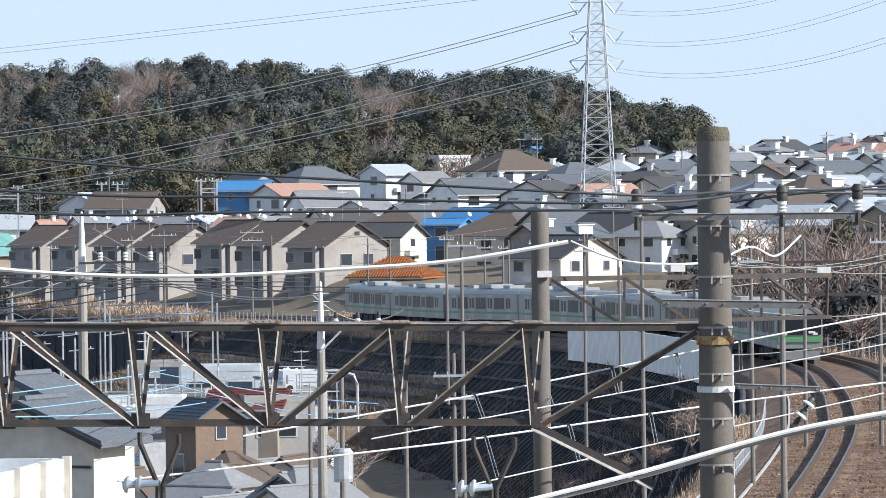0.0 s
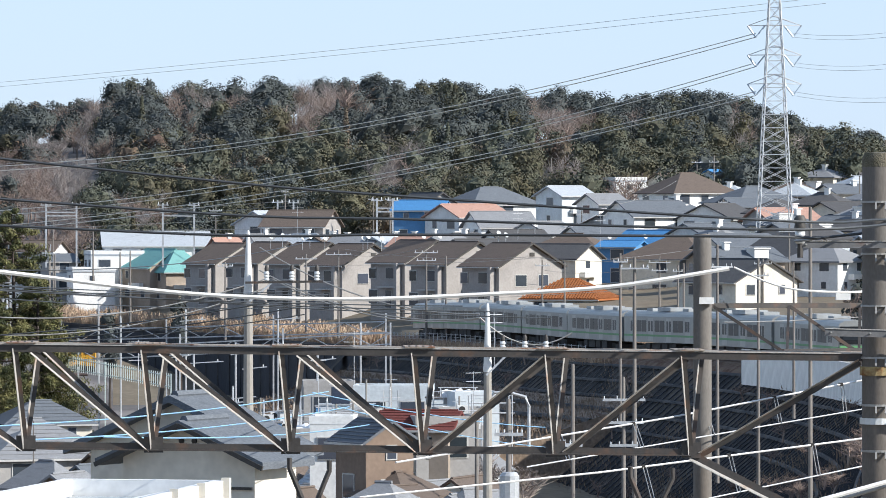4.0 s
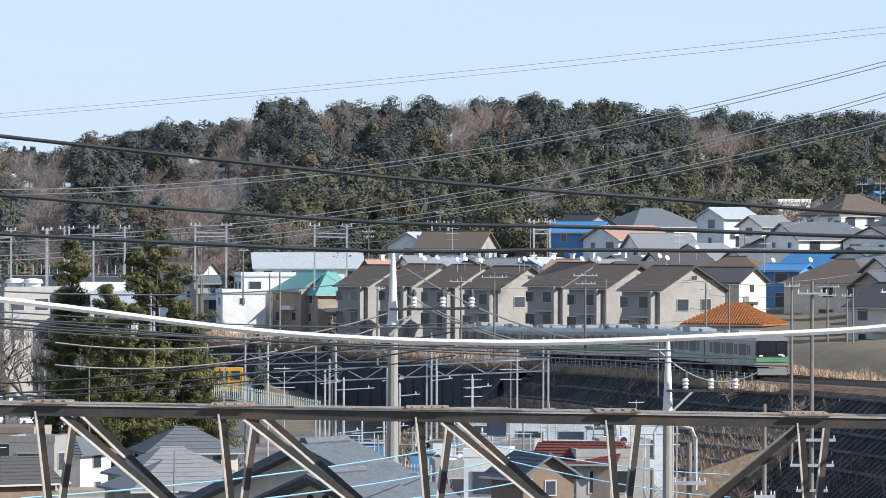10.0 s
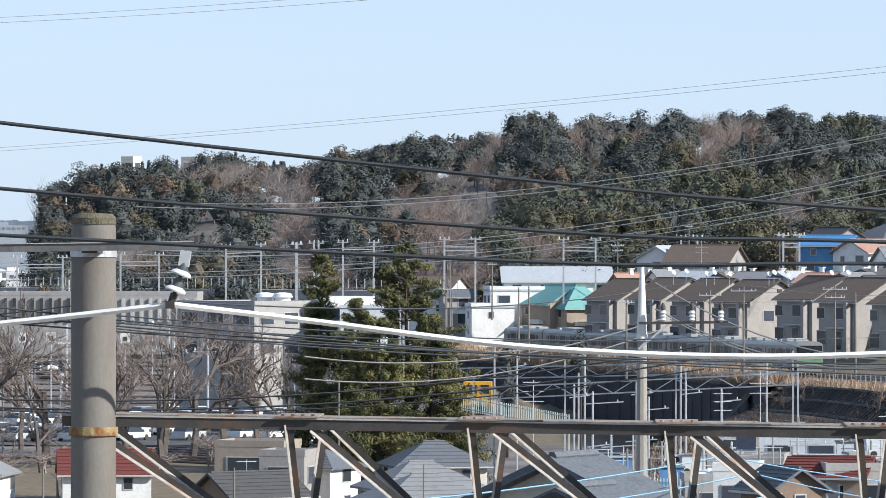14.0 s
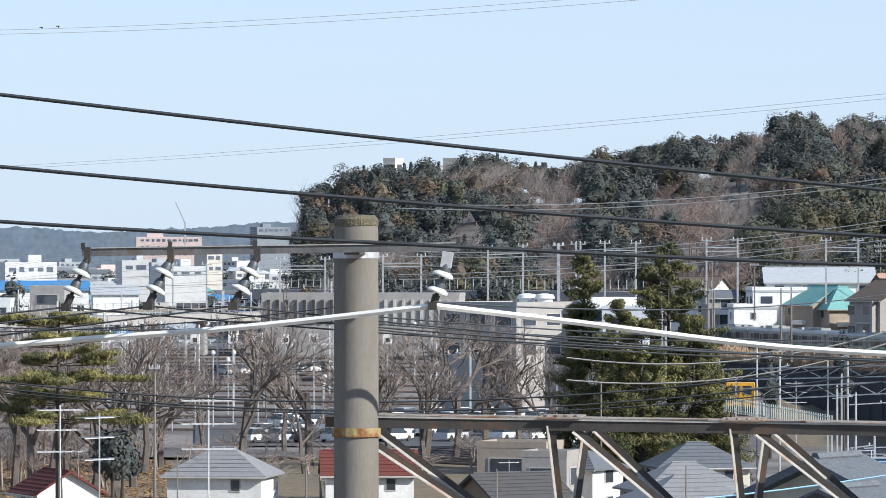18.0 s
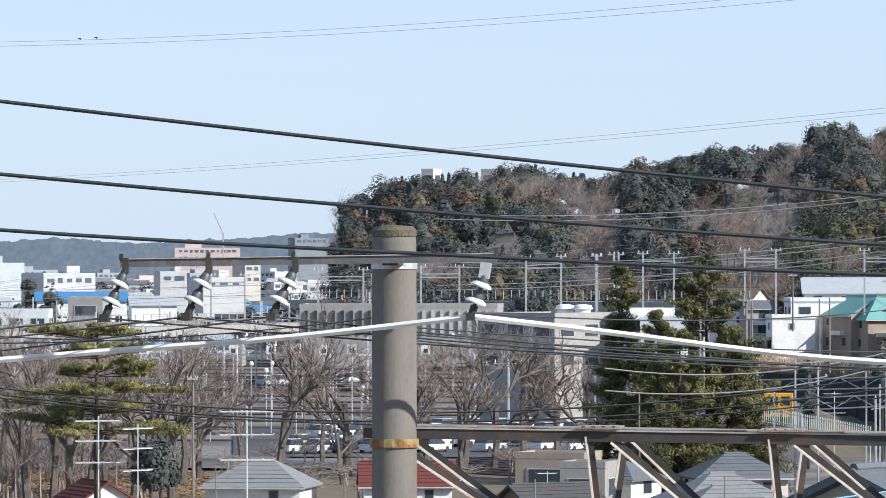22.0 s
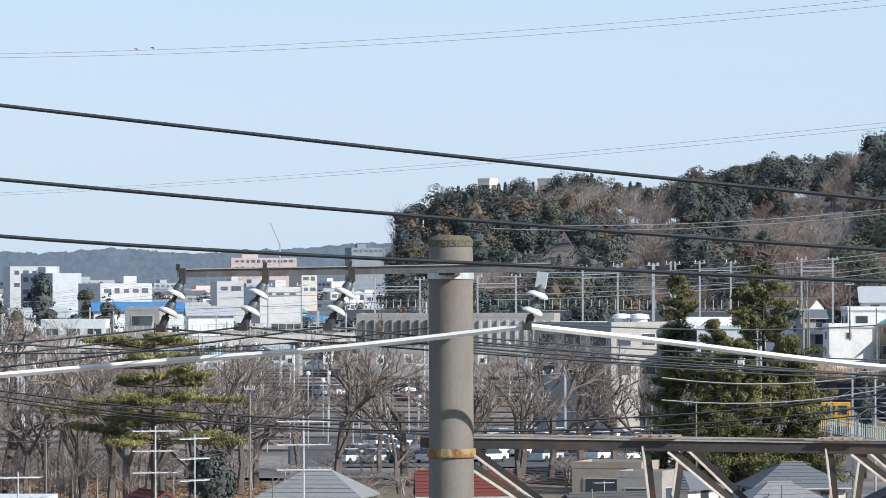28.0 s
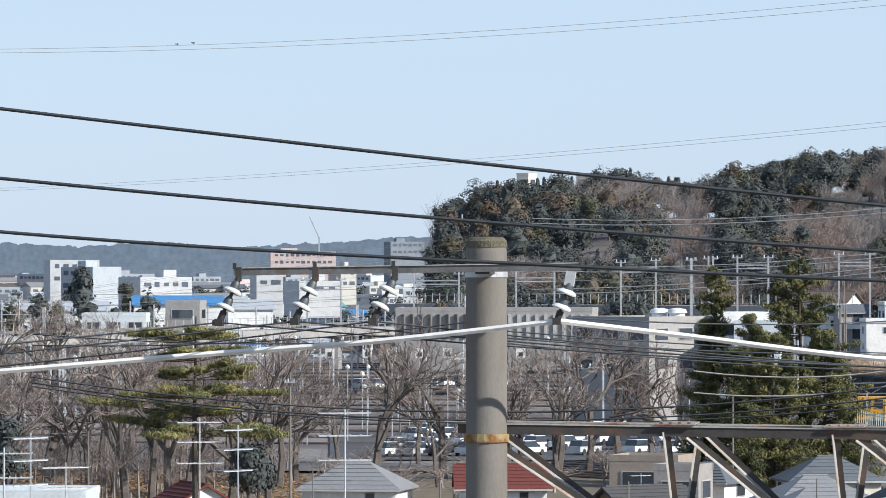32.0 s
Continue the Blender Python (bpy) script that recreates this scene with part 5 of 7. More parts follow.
for k, (x, yy) in enumerate(((150, 548), (294, 546), (443, 545))):
    for e in (0, 1):
        p = Vector((-6.51, 39.22, 13.59)) if k == 0 else (Vector((-5.86, 39.22, 13.60)) if k == 1 else Vector((-5.19, 39.22, 13.60)))
        wire("line_wire", p, p + Vector((-9, -8 + 3 * k, -0.62 - 0.1 * k)) if e == 0 else p + Vector((9.0, 5 + 2 * k, -0.55 - 0.12 * k)), 0.1, 0.007, M_CABLE, "thin dark line wire tied to the insulator")
part("cap", Geo().lathe((0, 0, (POLE_N.matrix_world.inverted() @ Vector((-4.31, 40.00, 14.23))).z), [(0.1805, 0), (0.1795, 0.05), (0.15, 0.082), (0.05, 0.088)], 20), mat("moss_crust", (0.17, 0.15, 0.11), 0.95, vary=0.35, scale=9, fine=60, second=(0.10, 0.09, 0.06), share=0.4, bump=0.6), POLE_N, "mossy lichen crust on the pole top", smooth=True)
part("clamp_band", Geo().lathe((0, 0, (POLE_N.matrix_world.inverted() @ Vector((-4.31, 40.00, 12.59))).z), [(0.196, -0.035), (0.196, 0.035)], 20), M_PAINT_BAND, POLE_N, "rust-stained clamp band")
M_MOSS = bpy.data.materials["moss_crust"]
zr = lambda p: (POLE_R.matrix_world.inverted() @ Vector(p)).z
for p in ((7.05, 40.00, 14.29), (7.06, 40.00, 13.70), (7.06, 40.00, 13.11), (7.07, 40.00, 12.52), (7.08, 40.00, 11.98), (7.09, 40.00, 11.46), (7.09, 40.00, 10.92)):
    z = zr(p)
    part("step_band", Geo().lathe((0, 0, z), [(0.212, -0.012), (0.212, 0.012)], 20), M_WIRE, POLE_R, "perforated galvanised strap")
    part("step_bolt", Geo().bar((-0.06, -0.2, z - 0.01), (-0.07, -0.27, z - 0.09), 0.02, 0.02).bar((0.05, -0.2, z - 0.01), (0.04, -0.27, z - 0.09), 0.02, 0.02), M_WIRE, POLE_R)
for p, h, m, lab in (((7.07, 40.00, 12.37), 0.05, M_PAINT_BAND, "rusty yellow clamp band"), ((7.08, 40.00, 11.80), 0.035, M_PORCELAIN, "white painted band")):
    part("clamp_band", Geo().lathe((0, 0, zr(p)), [(0.222, -h), (0.222, h)], 20), m, POLE_R, lab)
part("cap", Geo().lathe((0, 0, zr((7.04, 40.00, 14.69))), [(0.194, 0), (0.194, 0.09), (0.17, 0.155), (0.06, 0.165)], 20), M_MOSS, POLE_R, "dark mossy crust on the pole top", smooth=True)
part("conduit", Geo().tube([(0.2, 0.12, 0), (0.2, 0.12, 12.2)], 0.03, 8), M_GALV, POLE_R)
for a, b, h in (((6.05, 39.55, 13.81), (8.69, 39.55, 13.80), 0.08), ((6.37, 39.55, 12.82), (8.08, 39.55, 12.77), 0.085), ((7.23, 39.70, 11.84), (8.22, 39.70, 11.79), 0.06)):
    ob = thing("crossarm", "grey weathered steel channel crossarm on the pole", "crossarm", "channel crossarms")
    part("channel", channel(a, b, h, 0.07), M_ARM, ob)
    part("lip", Geo().bar(Vector(a) + Vector((0, -0.006, h / 2)), Vector(b) + Vector((0, -0.006, h / 2)), 0.012, 0.01), M_SUNLIT_EDGE, ob, "thin upper edge, coloured pale as if sunlit")
    for u in (0.04, 0.3, 0.42, 0.66, 0.96):
        part("bolt", Geo().lathe(Vector(a).lerp(Vector(b), u), [(0.011, 0), (0.011, 0.025)], 6, Matrix.Rotation(radians(90), 3, "X")), M_WIRE, ob)
for p in ((6.09, 39.57, 13.82), (7.78, 39.57, 13.84), (8.66, 39.57, 13.85)):
    ob = thing("line_post_insulator", "white post insulator with a black cap on the crossarm", "insulator", "post insulators")
    part("body", Geo().lathe(p, [(0.045, 0), (0.062, 0.02), (0.045, 0.04), (0.06, 0.06), (0.045, 0.08), (0.06, 0.1), (0.05, 0.15)], 16), M_PORCELAIN, ob, smooth=True)
    part("black_cap", Geo().lathe(Vector(p) + Vector((0, 0, 0.14)), [(0.06, 0), (0.066, 0.04), (0.06, 0.09), (0.075, 0.1), (0.07, 0.14), (0.04, 0.18)], 16), M_DARK, ob, smooth=True)
    part("lower_pin", Geo().tube([Vector(p) - Vector((0, 0, 0.16)), p], 0.035, 8), M_DARK, ob)
s = thing("insulator_string", "white two-disc insulator on the track-side bracket", "insulator", "insulator strings")
disc_string(s, (8.16, 39.70, 11.73), (7.90, 39.70, 11.36))
cable("feeder_cable", [(4.38, 38.50, 10.56), (5.99, 39.00, 10.89), (7.86, 39.50, 11.33), (9.58, 39.80, 11.59)], 0.028, M_WHITE_CABLE, "thick weathered feeder cable beside the pole", group="white feeder cables")
cable("feeder_cable", [(4.52, 38.60, 10.53), (6.01, 39.10, 10.83), (7.88, 39.60, 11.28), (9.61, 39.90, 11.51)], 0.022, M_WIRE, "thick grey feeder cable beside the pole", group="white feeder cables")

# Y-shaped hangers under the truss
for a, b, c in (((0.34, 40.20, 11.39), (0.79, 40.20, 11.36), (0.57, 40.20, 10.83)), ((4.22, 40.20, 11.28), (4.70, 40.20, 11.26), (4.45, 40.20, 10.72))):
    ob = thing("hanger_frame", "bent steel pipe hanger below the truss beam", "hanger", "pipe hangers")
    a, b, c = Vector(a), Vector(b), Vector(c)
    lo = c - Vector((0, 0, 0.5))
    part("pipe", Geo().tube([a, a - Vector((0, 0, 0.12)), c - Vector((0.03, 0, 0.05)), lo - Vector((0.03, 0, 0))], 0.03, 8), M_STEEL, ob, smooth=True)
    part("pipe", Geo().tube([b, b - Vector((0, 0, 0.12)), c + Vector((0.03, 0, -0.05)), lo + Vector((0.03, 0, 0))], 0.03, 8), M_STEEL, ob, smooth=True)
    s = thing("insulator_string", "blue-grey horizontal insulator with white discs", "insulator", "insulator strings")
    e = c - Vector((0.02, 0, 0.03))
    part("rod", Geo().tube([e, e + Vector((-0.42, 0, -0.02))], 0.045, 10), M_INS_BLUE, s)
    for q in (-0.22, -0.36):
        part("disc", Geo().lathe(e + Vector((q, 0, -0.01)), [(0.1, -0.015), (0.1, 0.015), (0.05, 0.05)], 16, Matrix.Rotation(radians(-80), 3, "Y")), M_PORCELAIN, s, smooth=True)

# overhead line of the near track: messenger, contact wire and droppers
for pair, (m0, m1, c0, c1) in enumerate((((1.67, 44.00, 11.15), (9.00, 52.00, 12.00), (3.26, 44.00, 11.09), (9.01, 52.00, 11.59)), ((0.10, 42.00, 10.73), (8.32, 48.00, 11.31), (4.18, 43.00, 10.51), (8.33, 48.00, 10.99)))):
    line = thing("contact_line", "bright contact line with droppers over the track", "overhead line", "contact lines")
    m0, m1, c0, c1 = Vector(m0), Vector(m1), Vector(c0), Vector(c1)
    part("messenger_wire", Geo().tube([m0, m0.lerp(m1, 0.5) - Vector((0, 0, 0.05)), m1, m1 + (m1 - m0) * 0.5], 0.013, 6), M_BRIGHT_WIRE, line)
    part("contact_wire", Geo().tube([c0, c1, c1 + (c1 - c0) * 0.6], 0.009, 6), M_BRIGHT_WIRE, line)
    for k in range(7):
        u = 0.15 + 0.14 * k
        q = m0.lerp(m1, u) - Vector((0, 0, 0.05 * (1 - abs(2 * u - 1))))
        v = (q.x - c0.x) / (c1.x - c0.x)
        if 0 <= v <= 1.2:
            w2 = c0.lerp(c1, v)
            part("dropper", Geo().tube([q, w2], 0.006, 4).tube([q + Vector((0.04, 0, 0)), w2 + Vector((0.04, 0, 0))], 0.006, 4), M_WIRE, line)
            part("dropper_clip", Geo().box(q, (0.06, 0.05, 0.05)), M_DARK, line)
for a, b in (((-4.35, 60.00, 10.93), (1.81, 95.00, 10.26)), ((-3.55, 60.00, 10.73), (2.27, 95.00, 9.92)), ((-2.28, 60.00, 10.78), (2.71, 95.00, 9.52)), ((1.46, 95.00, 10.24), (8.78, 130.00, 8.00)), ((2.03, 95.00, 9.92), (8.78, 130.00, 7.42))):
    wire("blue_wire", a, b, 0.12, 0.012, M_BLUE_WIRE, "pale blue covered low-voltage wire")


# second gantry on the middle pole, drawn nearer and shrunk to fit the camera's view
make_pole("catenary_pole", (5.77, 48.02, 13.90), 0.118, 0.126, -2.0, M_CONCRETE_OLD, "slim weathered concrete catenary pole of the second gantry", group="catenary poles")
gan = thing("truss_gantry", "dark steel truss gantry on the slim pole", "gantry")
g0, g1 = Vector((5.82, 48.02, 12.97)), Vector((10.19, 51.66, 12.91))
h0, h1 = Vector((6.81, 48.02, 12.38)), Vector((10.19, 51.66, 12.33))
for k in (0, 1):
    o = Vector((0.07 * k, 0.36 * k, 0))
    part("top_chord", Geo().bar(g0 + o, g1 + o, 0.04, 0.062), M_STEEL, gan)
part("bottom_chord", Geo().bar(h0, h1, 0.045, 0.055), M_STEEL, gan)
for k in range(4):
    part("diagonal", Geo().bar(g0.lerp(g1, 0.02 + 0.25 * k), h0.lerp(h1, 0.0 + 0.32 * k), 0.035, 0.042), M_STEEL, gan)
    part("post", Geo().bar(g0.lerp(g1, 0.27 + 0.24 * k), h0.lerp(h1, 0.02 + 0.32 * k), 0.035, 0.042), M_STEEL, gan)
for p in ((5.81, 47.88, 12.98), (7.58, 47.88, 13.03), (9.88, 50.20, 12.95)):
    part("bracket", Geo().box(Vector(p) + Vector((0, 0, 0.06)), (0.19, 0.08, 0.085)), M_TRIM, gan)
cable("feeder_cable", [(6.18, 48.02, 13.47), (6.69, 48.02, 13.25), (7.21, 48.02, 13.16), (8.14, 48.75, 13.16), (8.86, 50.20, 13.34), (9.32, 50.93, 13.20), (9.78, 51.66, 13.47)], 0.015, M_WHITE_CABLE, "white feeder cable sagging behind the pole", group="white feeder cables")
for a, b in (((13.17, 90.00, 12.65), (26.53, 140.00, 12.06)), ((13.16, 90.00, 12.95), (26.54, 140.00, 11.53)), ((14.71, 100.00, 12.39), (24.81, 130.00, 12.44)), ((13.43, 90.00, 11.68), (26.55, 140.00, 10.42)), ((14.73, 100.00, 10.26), (28.27, 150.00, 9.66)), ((11.10, 100.00, 11.68), (28.24, 150.00, 11.94))):
    wire("line_wire", a, b, 0.3, 0.012, M_WIRE, "thin grey line wire over the tracks")
gan = thing("truss_gantry", "grey lattice gantry farther along the tracks", "gantry")
g0, g1, h0, h1 = Vector((24.07, 160.00, 11.58)), Vector((29.96, 160.00, 11.57)), Vector((24.09, 160.00, 10.42)), Vector((29.97, 160.00, 10.40))
part("top_chord", Geo().bar(g0, g1, 0.08, 0.1), M_STEEL, gan)
part("bottom_chord", Geo().bar(h0, h1, 0.08, 0.1), M_STEEL, gan)
for k in range(5):
    part("diagonal", Geo().bar(g0.lerp(g1, k / 5), h0.lerp(h1, (k + 1) / 5), 0.06, 0.07), M_STEEL, gan)
    part("diagonal", Geo().bar(h0.lerp(h1, k / 5), g0.lerp(g1, (k + 1) / 5), 0.06, 0.07), M_STEEL, gan)


# ---- high-voltage lines ----
FAR_LEFT = ((-68.40, 690.00, 20.36), (-68.42, 690.00, 13.82), (-68.42, 690.00, 10.59))
FAR_RIGHT = ((68.65, 380.00, 33.27), (68.69, 380.00, 30.35), (68.73, 380.00, 26.89))
for e, p in enumerate(TOWER_ENDS):
    for q in (0.0, 0.45):
        if e % 2 == 0:
            wire("transmission_line", p + Vector((0, 0, q)), Vector(FAR_LEFT[e // 2]) + Vector((0, 0, q * 1.5)), (5.1, 5.4, 3.9)[e // 2], 0.05, M_HV, "thin high-voltage line sagging from the pylon", 40, 4, "high-voltage lines")
        else:
            wire("transmission_line", p + Vector((0, 0, q)), Vector(FAR_RIGHT[e // 2]) + Vector((0, 0, q)), 2, 0.016, M_WIRE, "thin high-voltage line sagging from the pylon", 24, 4, "high-voltage lines")
for a, e, sag in (((-151.59, 700.00, 44.73), (6.95, 600.00, 47.62), 2.0), ((-311.50, 1300.00, 33.67), (84.00, 700.00, 44.56), 4.0)):
    for q in (0.0, 0.5):
        wire("transmission_line", Vector(a) + Vector((0, 0, q)), Vector(e) + Vector((0, 0, q * 1.8)), sag, 0.03, M_HV, "thin high-voltage line before the wooded hill", 40, 4, "high-voltage lines")
for p in ((-116.24, 680.00, 44.89), (-113.82, 679.00, 44.99)):
    solid("line_damper", Geo().box(p, (0.5, 0.1, 0.12)).box(Vector(p) + Vector((0.12, 0, -0.12)), (0.12, 0.1, 0.2)), M_DARK, "small dark damper clamped on the line", "damper", "line dampers")
# ---- gabled house and flat roofs near the truss ----
# Both wings are undersized and placed to fit the camera's view.
near_house = make_house(-0.92, 93.0, 9.75, 1.4, 3.3, -120, "cream", "slate", "gable", 4.2, 0.68, "cream house with a wide grey gabled roof and round vents", win=False, far=True)
make_house(-1.2, 95.6, 10.2, 1.2, 4.6, -120, "cream", "slate", "gable", 4.6, 1.0, "taller grey-roofed wing behind the cream gable", win=False, far=True)
for q in (-0.16, 0.16):
    part("vent", Geo().lathe((0.72, q, 4.42), [(0.06, -0.03), (0.06, 0.03)], 12, Matrix.Rotation(radians(90), 3, "Y")), M_DARK, near_house, "round dark gable vent")
part("bargeboard", Geo().bar((1.16, -2.1, 3.88), (1.16, 0, 4.77), 0.05, 0.1).bar((1.16, 0, 4.77), (1.16, 2.1, 3.88), 0.05, 0.1), M_DARK, near_house, "dark bargeboard")
part("eaves_band", Geo().box((0.72, 0.2, 3.42), (0.06, 2.8, 0.06)), M_DARK, near_house)
nw = part("window", Geo().box((0.72, 0.6, 2.95), (0.08, 0.34, 0.75)), M_FRAME, near_house)
part("pane", Geo().box((0.76, 0.6, 2.95), (0.04, 0.27, 0.66)), M_GLASS, nw)


def flat_block(x, y, z, w, d, h, rot, wall, label, name="flat_building", rows=1, glass=True, category="building", band=True):
    """A flat-roofed block with its roof edge at z."""
    ob = thing(name, label, category, "flat-roofed buildings", pose(x, y, z - h, 0, 0, rot))
    part("wall_shell", Geo().box((0, 0, h / 2 - 1.5), (w, d, h + 3)), WALLS[wall], ob)
    part("roof_slab", Geo().box((0, 0, h + 0.06), (w - 0.5, d - 0.5, 0.12)), ROOFS["light"], ob)
    for s in (-1, 1):
        part("parapet", Geo().box((0, s * (d / 2 - 0.08), h + 0.2), (w + 0.1, 0.2, 0.5)), WALLS[wall], ob)
        part("parapet", Geo().box((s * (w / 2 - 0.08), 0, h + 0.2), (0.2, d - 0.3, 0.5)), WALLS[wall], ob)
    if glass:
        for k in range(rows):
            zc = h - 1.5 - k * 3.2
            n = max(1, int(w / 3))
            for j in range(n):
                fr = part("window", Geo().box((-w / 2 + w * (j + 0.5) / n, -d / 2 - 0.02, zc), (w / n * 0.66, 0.08, 1.4)), M_FRAME, ob)
                part("pane", Geo().box((-w / 2 + w * (j + 0.5) / n, -d / 2 - 0.07, zc), (w / n * 0.6, 0.03, 1.25)), M_GLASS, fr)
            n = max(1, int(d / 3.5))
            for j in range(n):
                fr = part("window", Geo().box((w / 2 + 0.02, -d / 2 + d * (j + 0.5) / n, zc), (0.08, d / n * 0.6, 1.4)), M_FRAME, ob)
                part("pane", Geo().box((w / 2 + 0.07, -d / 2 + d * (j + 0.5) / n, zc), (0.03, d / n * 0.54, 1.25)), M_GLASS, fr)
    return ob


white_house = flat_block(-2.96, 78.0, 8.55, 3.2, 8.0, 4, -13.5, "white", "white plastered flat-roofed house with a parapet beside the cream one", glass=False)
for q in (-3.6, -0.2, 1.9, 3.88):
    part("pilaster", Geo().box((1.66, q, 2.2), (0.16, 0.16, 4.6)), WALLS["cream"], white_house, "cream pilaster")
flat_block(9.37, 300.0, -2.3, 2.7, 3.0, 3.0, -15, "white", "small white house with a red roof edge", rows=1)
make_house(6.2, 300.0, -1.6, 3.8, 3.4, -60, "white", "light", "gable", 3.5, 1.0, "small white house with a pale green metal roof")
for row in ((7.42, 400.00, 0.31, 4.2, 5, 7, 3, "grey"), (12.62, 390.00, 0.25, 6.3, 5, 7, -4, "pale"), (18.01, 370.00, 0.38, 3.4, 4, 7, 8, "pale"), (16.56, 360.00, -0.47, 3.6, 3, 6, 8, "grey"), (13.43, 358.00, -0.59, 5, 3, 6, -6, "pale"), (5.61, 350.00, -1.53, 5, 4, 6, 4, "grey"), (8.97, 365.00, -0.74, 3.5, 4, 6, -8, "grey"), (5.77, 290.00, 1.7, 2.6, 4, 5, -5, "white"), (12.70, 300.00, 1.3, 4.0, 4, 4, 10, "grey"), (-60.41, 300.00, 0.28, 7.5, 9, 4, 5, "pale"), (-29.27, 390.00, -0.80, 5.5, 5, 6, -12, "tan"), (-26.18, 380.00, -1.13, 3.5, 4, 6, -12, "beige")):
    flat_block(*row, label=f"{row[-1]} flat-roofed house with a low parapet among the wires")
for row in ((11.45, 300.00, 2.04, 4.4, 4, -15, "tan", "red", "gable", 3.5, 0.9), (7.98, 280.00, 2.27, 3.6, 3.2, -62, "brown", "slate", "gable", 4, 1.0), (-14.73, 350.00, -1.19, 8, 7, 20, "grey", "grey", "hip"), (-25.32, 330.00, -0.26, 5.5, 5, 35, "brown", "dark", "gable", 4, 1.3),
            (-50.15, 300.00, -0.76, 4, 4, 25, "grey", "grey", "gable", 3, 1.0), (-22.49, 380.00, -3.71, 5, 5, 5, "tan", "light", "flat", 3), (-25.00, 395.00, -1.19, 5, 5, -25, "white", "slate", "hip", 4, 1.2)):
    make_house(*row)

# rooftop and yard clutter of the hollow
rng = random.Random(64)
C0, C1, C2 = Vector((-3.89, 385.00, -1.81)), Vector((17.52, 385.00, 0.24)), Vector((6.31, 340.00, -1.25))
M_SHEET = mat("white_plastic_sheet", (0.70, 0.72, 0.74), 0.5, vary=0.15, scale=1.5, fine=6, bump=0.3)
for k in range(46):
    p = C0 + (C1 - C0) * rng.random() + (C2 - (C0 + C1) / 2) * rng.uniform(0, 1.05) + Vector((0, 0, rng.uniform(-0.8, 0.4)))
    kind = k % 6
    if kind in (0, 3):
        ob = thing("pipe_stand", "pale pipe stand with rails among the houses", "pipe stand", "pipe stands")
        h, w = rng.uniform(0.9, 2.4), rng.uniform(1.0, 3.0)
        base = p.z - ground(p.x, p.y)
        for q in (0, w):
            part("post", Geo().tube([p + Vector((q, 0, -base)), p + Vector((q, 0, h))], 0.05, 5), M_GALV, ob)
        for q in (0.35, 0.7, 1.0)[: rng.choice((1, 2, 3))]:
            part("rail", Geo().tube([p + Vector((-0.2, 0, h * q)), p + Vector((w + 0.2, 0, h * q))], 0.035, 5), M_BRIGHT_WIRE, ob)
    elif kind == 1:
        ob = thing("air_conditioner", "white outdoor air conditioner unit on a stand", "air conditioner", "air conditioners")
        part("body", Geo().box(p + Vector((0, 0, 0.35)), (0.85, 0.35, 0.6)), M_TRIM, ob)
        part("fan_grille", Geo().lathe(p + Vector((-0.12, -0.18, 0.35)), [(0.24, 0), (0.24, 0.03), (0.05, 0.04)], 12, Matrix.Rotation(radians(90), 3, "X")), M_DARK, ob)
        part("stand", Geo().box((p.x, p.y, (p.z + ground(p.x, p.y)) / 2), (0.3, 0.3, p.z - ground(p.x, p.y) + 0.06)), M_GALV, ob)
    elif kind == 2:
        ob = thing("storage_shed", "small pale metal storage shed", "shed", "storage sheds")
        h = p.z - ground(p.x, p.y) + 0.4
        w, d = rng.uniform(1.2, 2.4), rng.uniform(1.0, 2.0)
        part("wall_shell", Geo().box((p.x, p.y, p.z + 0.4 - h / 2), (w, d, h)), WALLS[rng.choice(("white", "pale", "grey", "pale", "blue"))], ob)
        part("roof", Geo().box((p.x, p.y, p.z + 0.46), (w + 0.2, d + 0.2, 0.1)), ROOFS[rng.choice(("light", "grey", "slate", "brown"))], ob)
    elif kind == 4:
        ob = thing("thin_pole", "slim white pole with a small bracket", "pole", "slim poles")
        h = rng.uniform(1.5, 3.5)
        part("shaft", Geo().tube([(p.x, p.y, ground(p.x, p.y)), (p.x, p.y, p.z + h)], 0.07, 6), M_POLE_PALE, ob)
        part("bracket", Geo().bar(p + Vector((-0.5, 0, h - 0.4)), p + Vector((0.5, 0, h - 0.4)), 0.06, 0.06), M_GALV, ob)
    else:
        g = Geo()
        n = 6
        for i in range(n + 1):
            for j in range(n + 1):
                g.v.append(tuple(p + Vector((2.2 * (i / n - 0.5), 1.2 * (j / n - 0.5), 0.35 + 0.35 * noise.noise((i * 0.9 + k, j * 0.8, 1)) - 0.5 * (abs(j / n - 0.5) > 0.4)))))
        for i in range(n):
            for j in range(n):
                q = i * (n + 1) + j
                g.f.append((q, q + 1, q + n + 2, q + n + 1))
        ob = thing("tarpaulin", "crumpled white plastic sheet over stored goods", "tarpaulin", "tarpaulins")
        part("sheet", g, M_SHEET, ob)
        zg = ground(p.x, p.y)
        part("goods", Geo().box((p.x, p.y, (zg + p.z) / 2), (1.9, 0.95, p.z - zg)), WALLS["grey"], ob)
ob = thing("water_tank", "dark blue square roof tank", "water tank")
part("tank", Geo().box(Vector((6.18, 289.00, 2.88)) + Vector((0, 0, 0.5)), (1.1, 1.0, 1.0)), ROOFS["navy"], ob)
ob = thing("conduit_arch", "bent grey conduit beside the slope", "conduit")
A, B = Vector((15.78, 300.00, 1.04)), Vector((18.24, 300.00, 2.25))
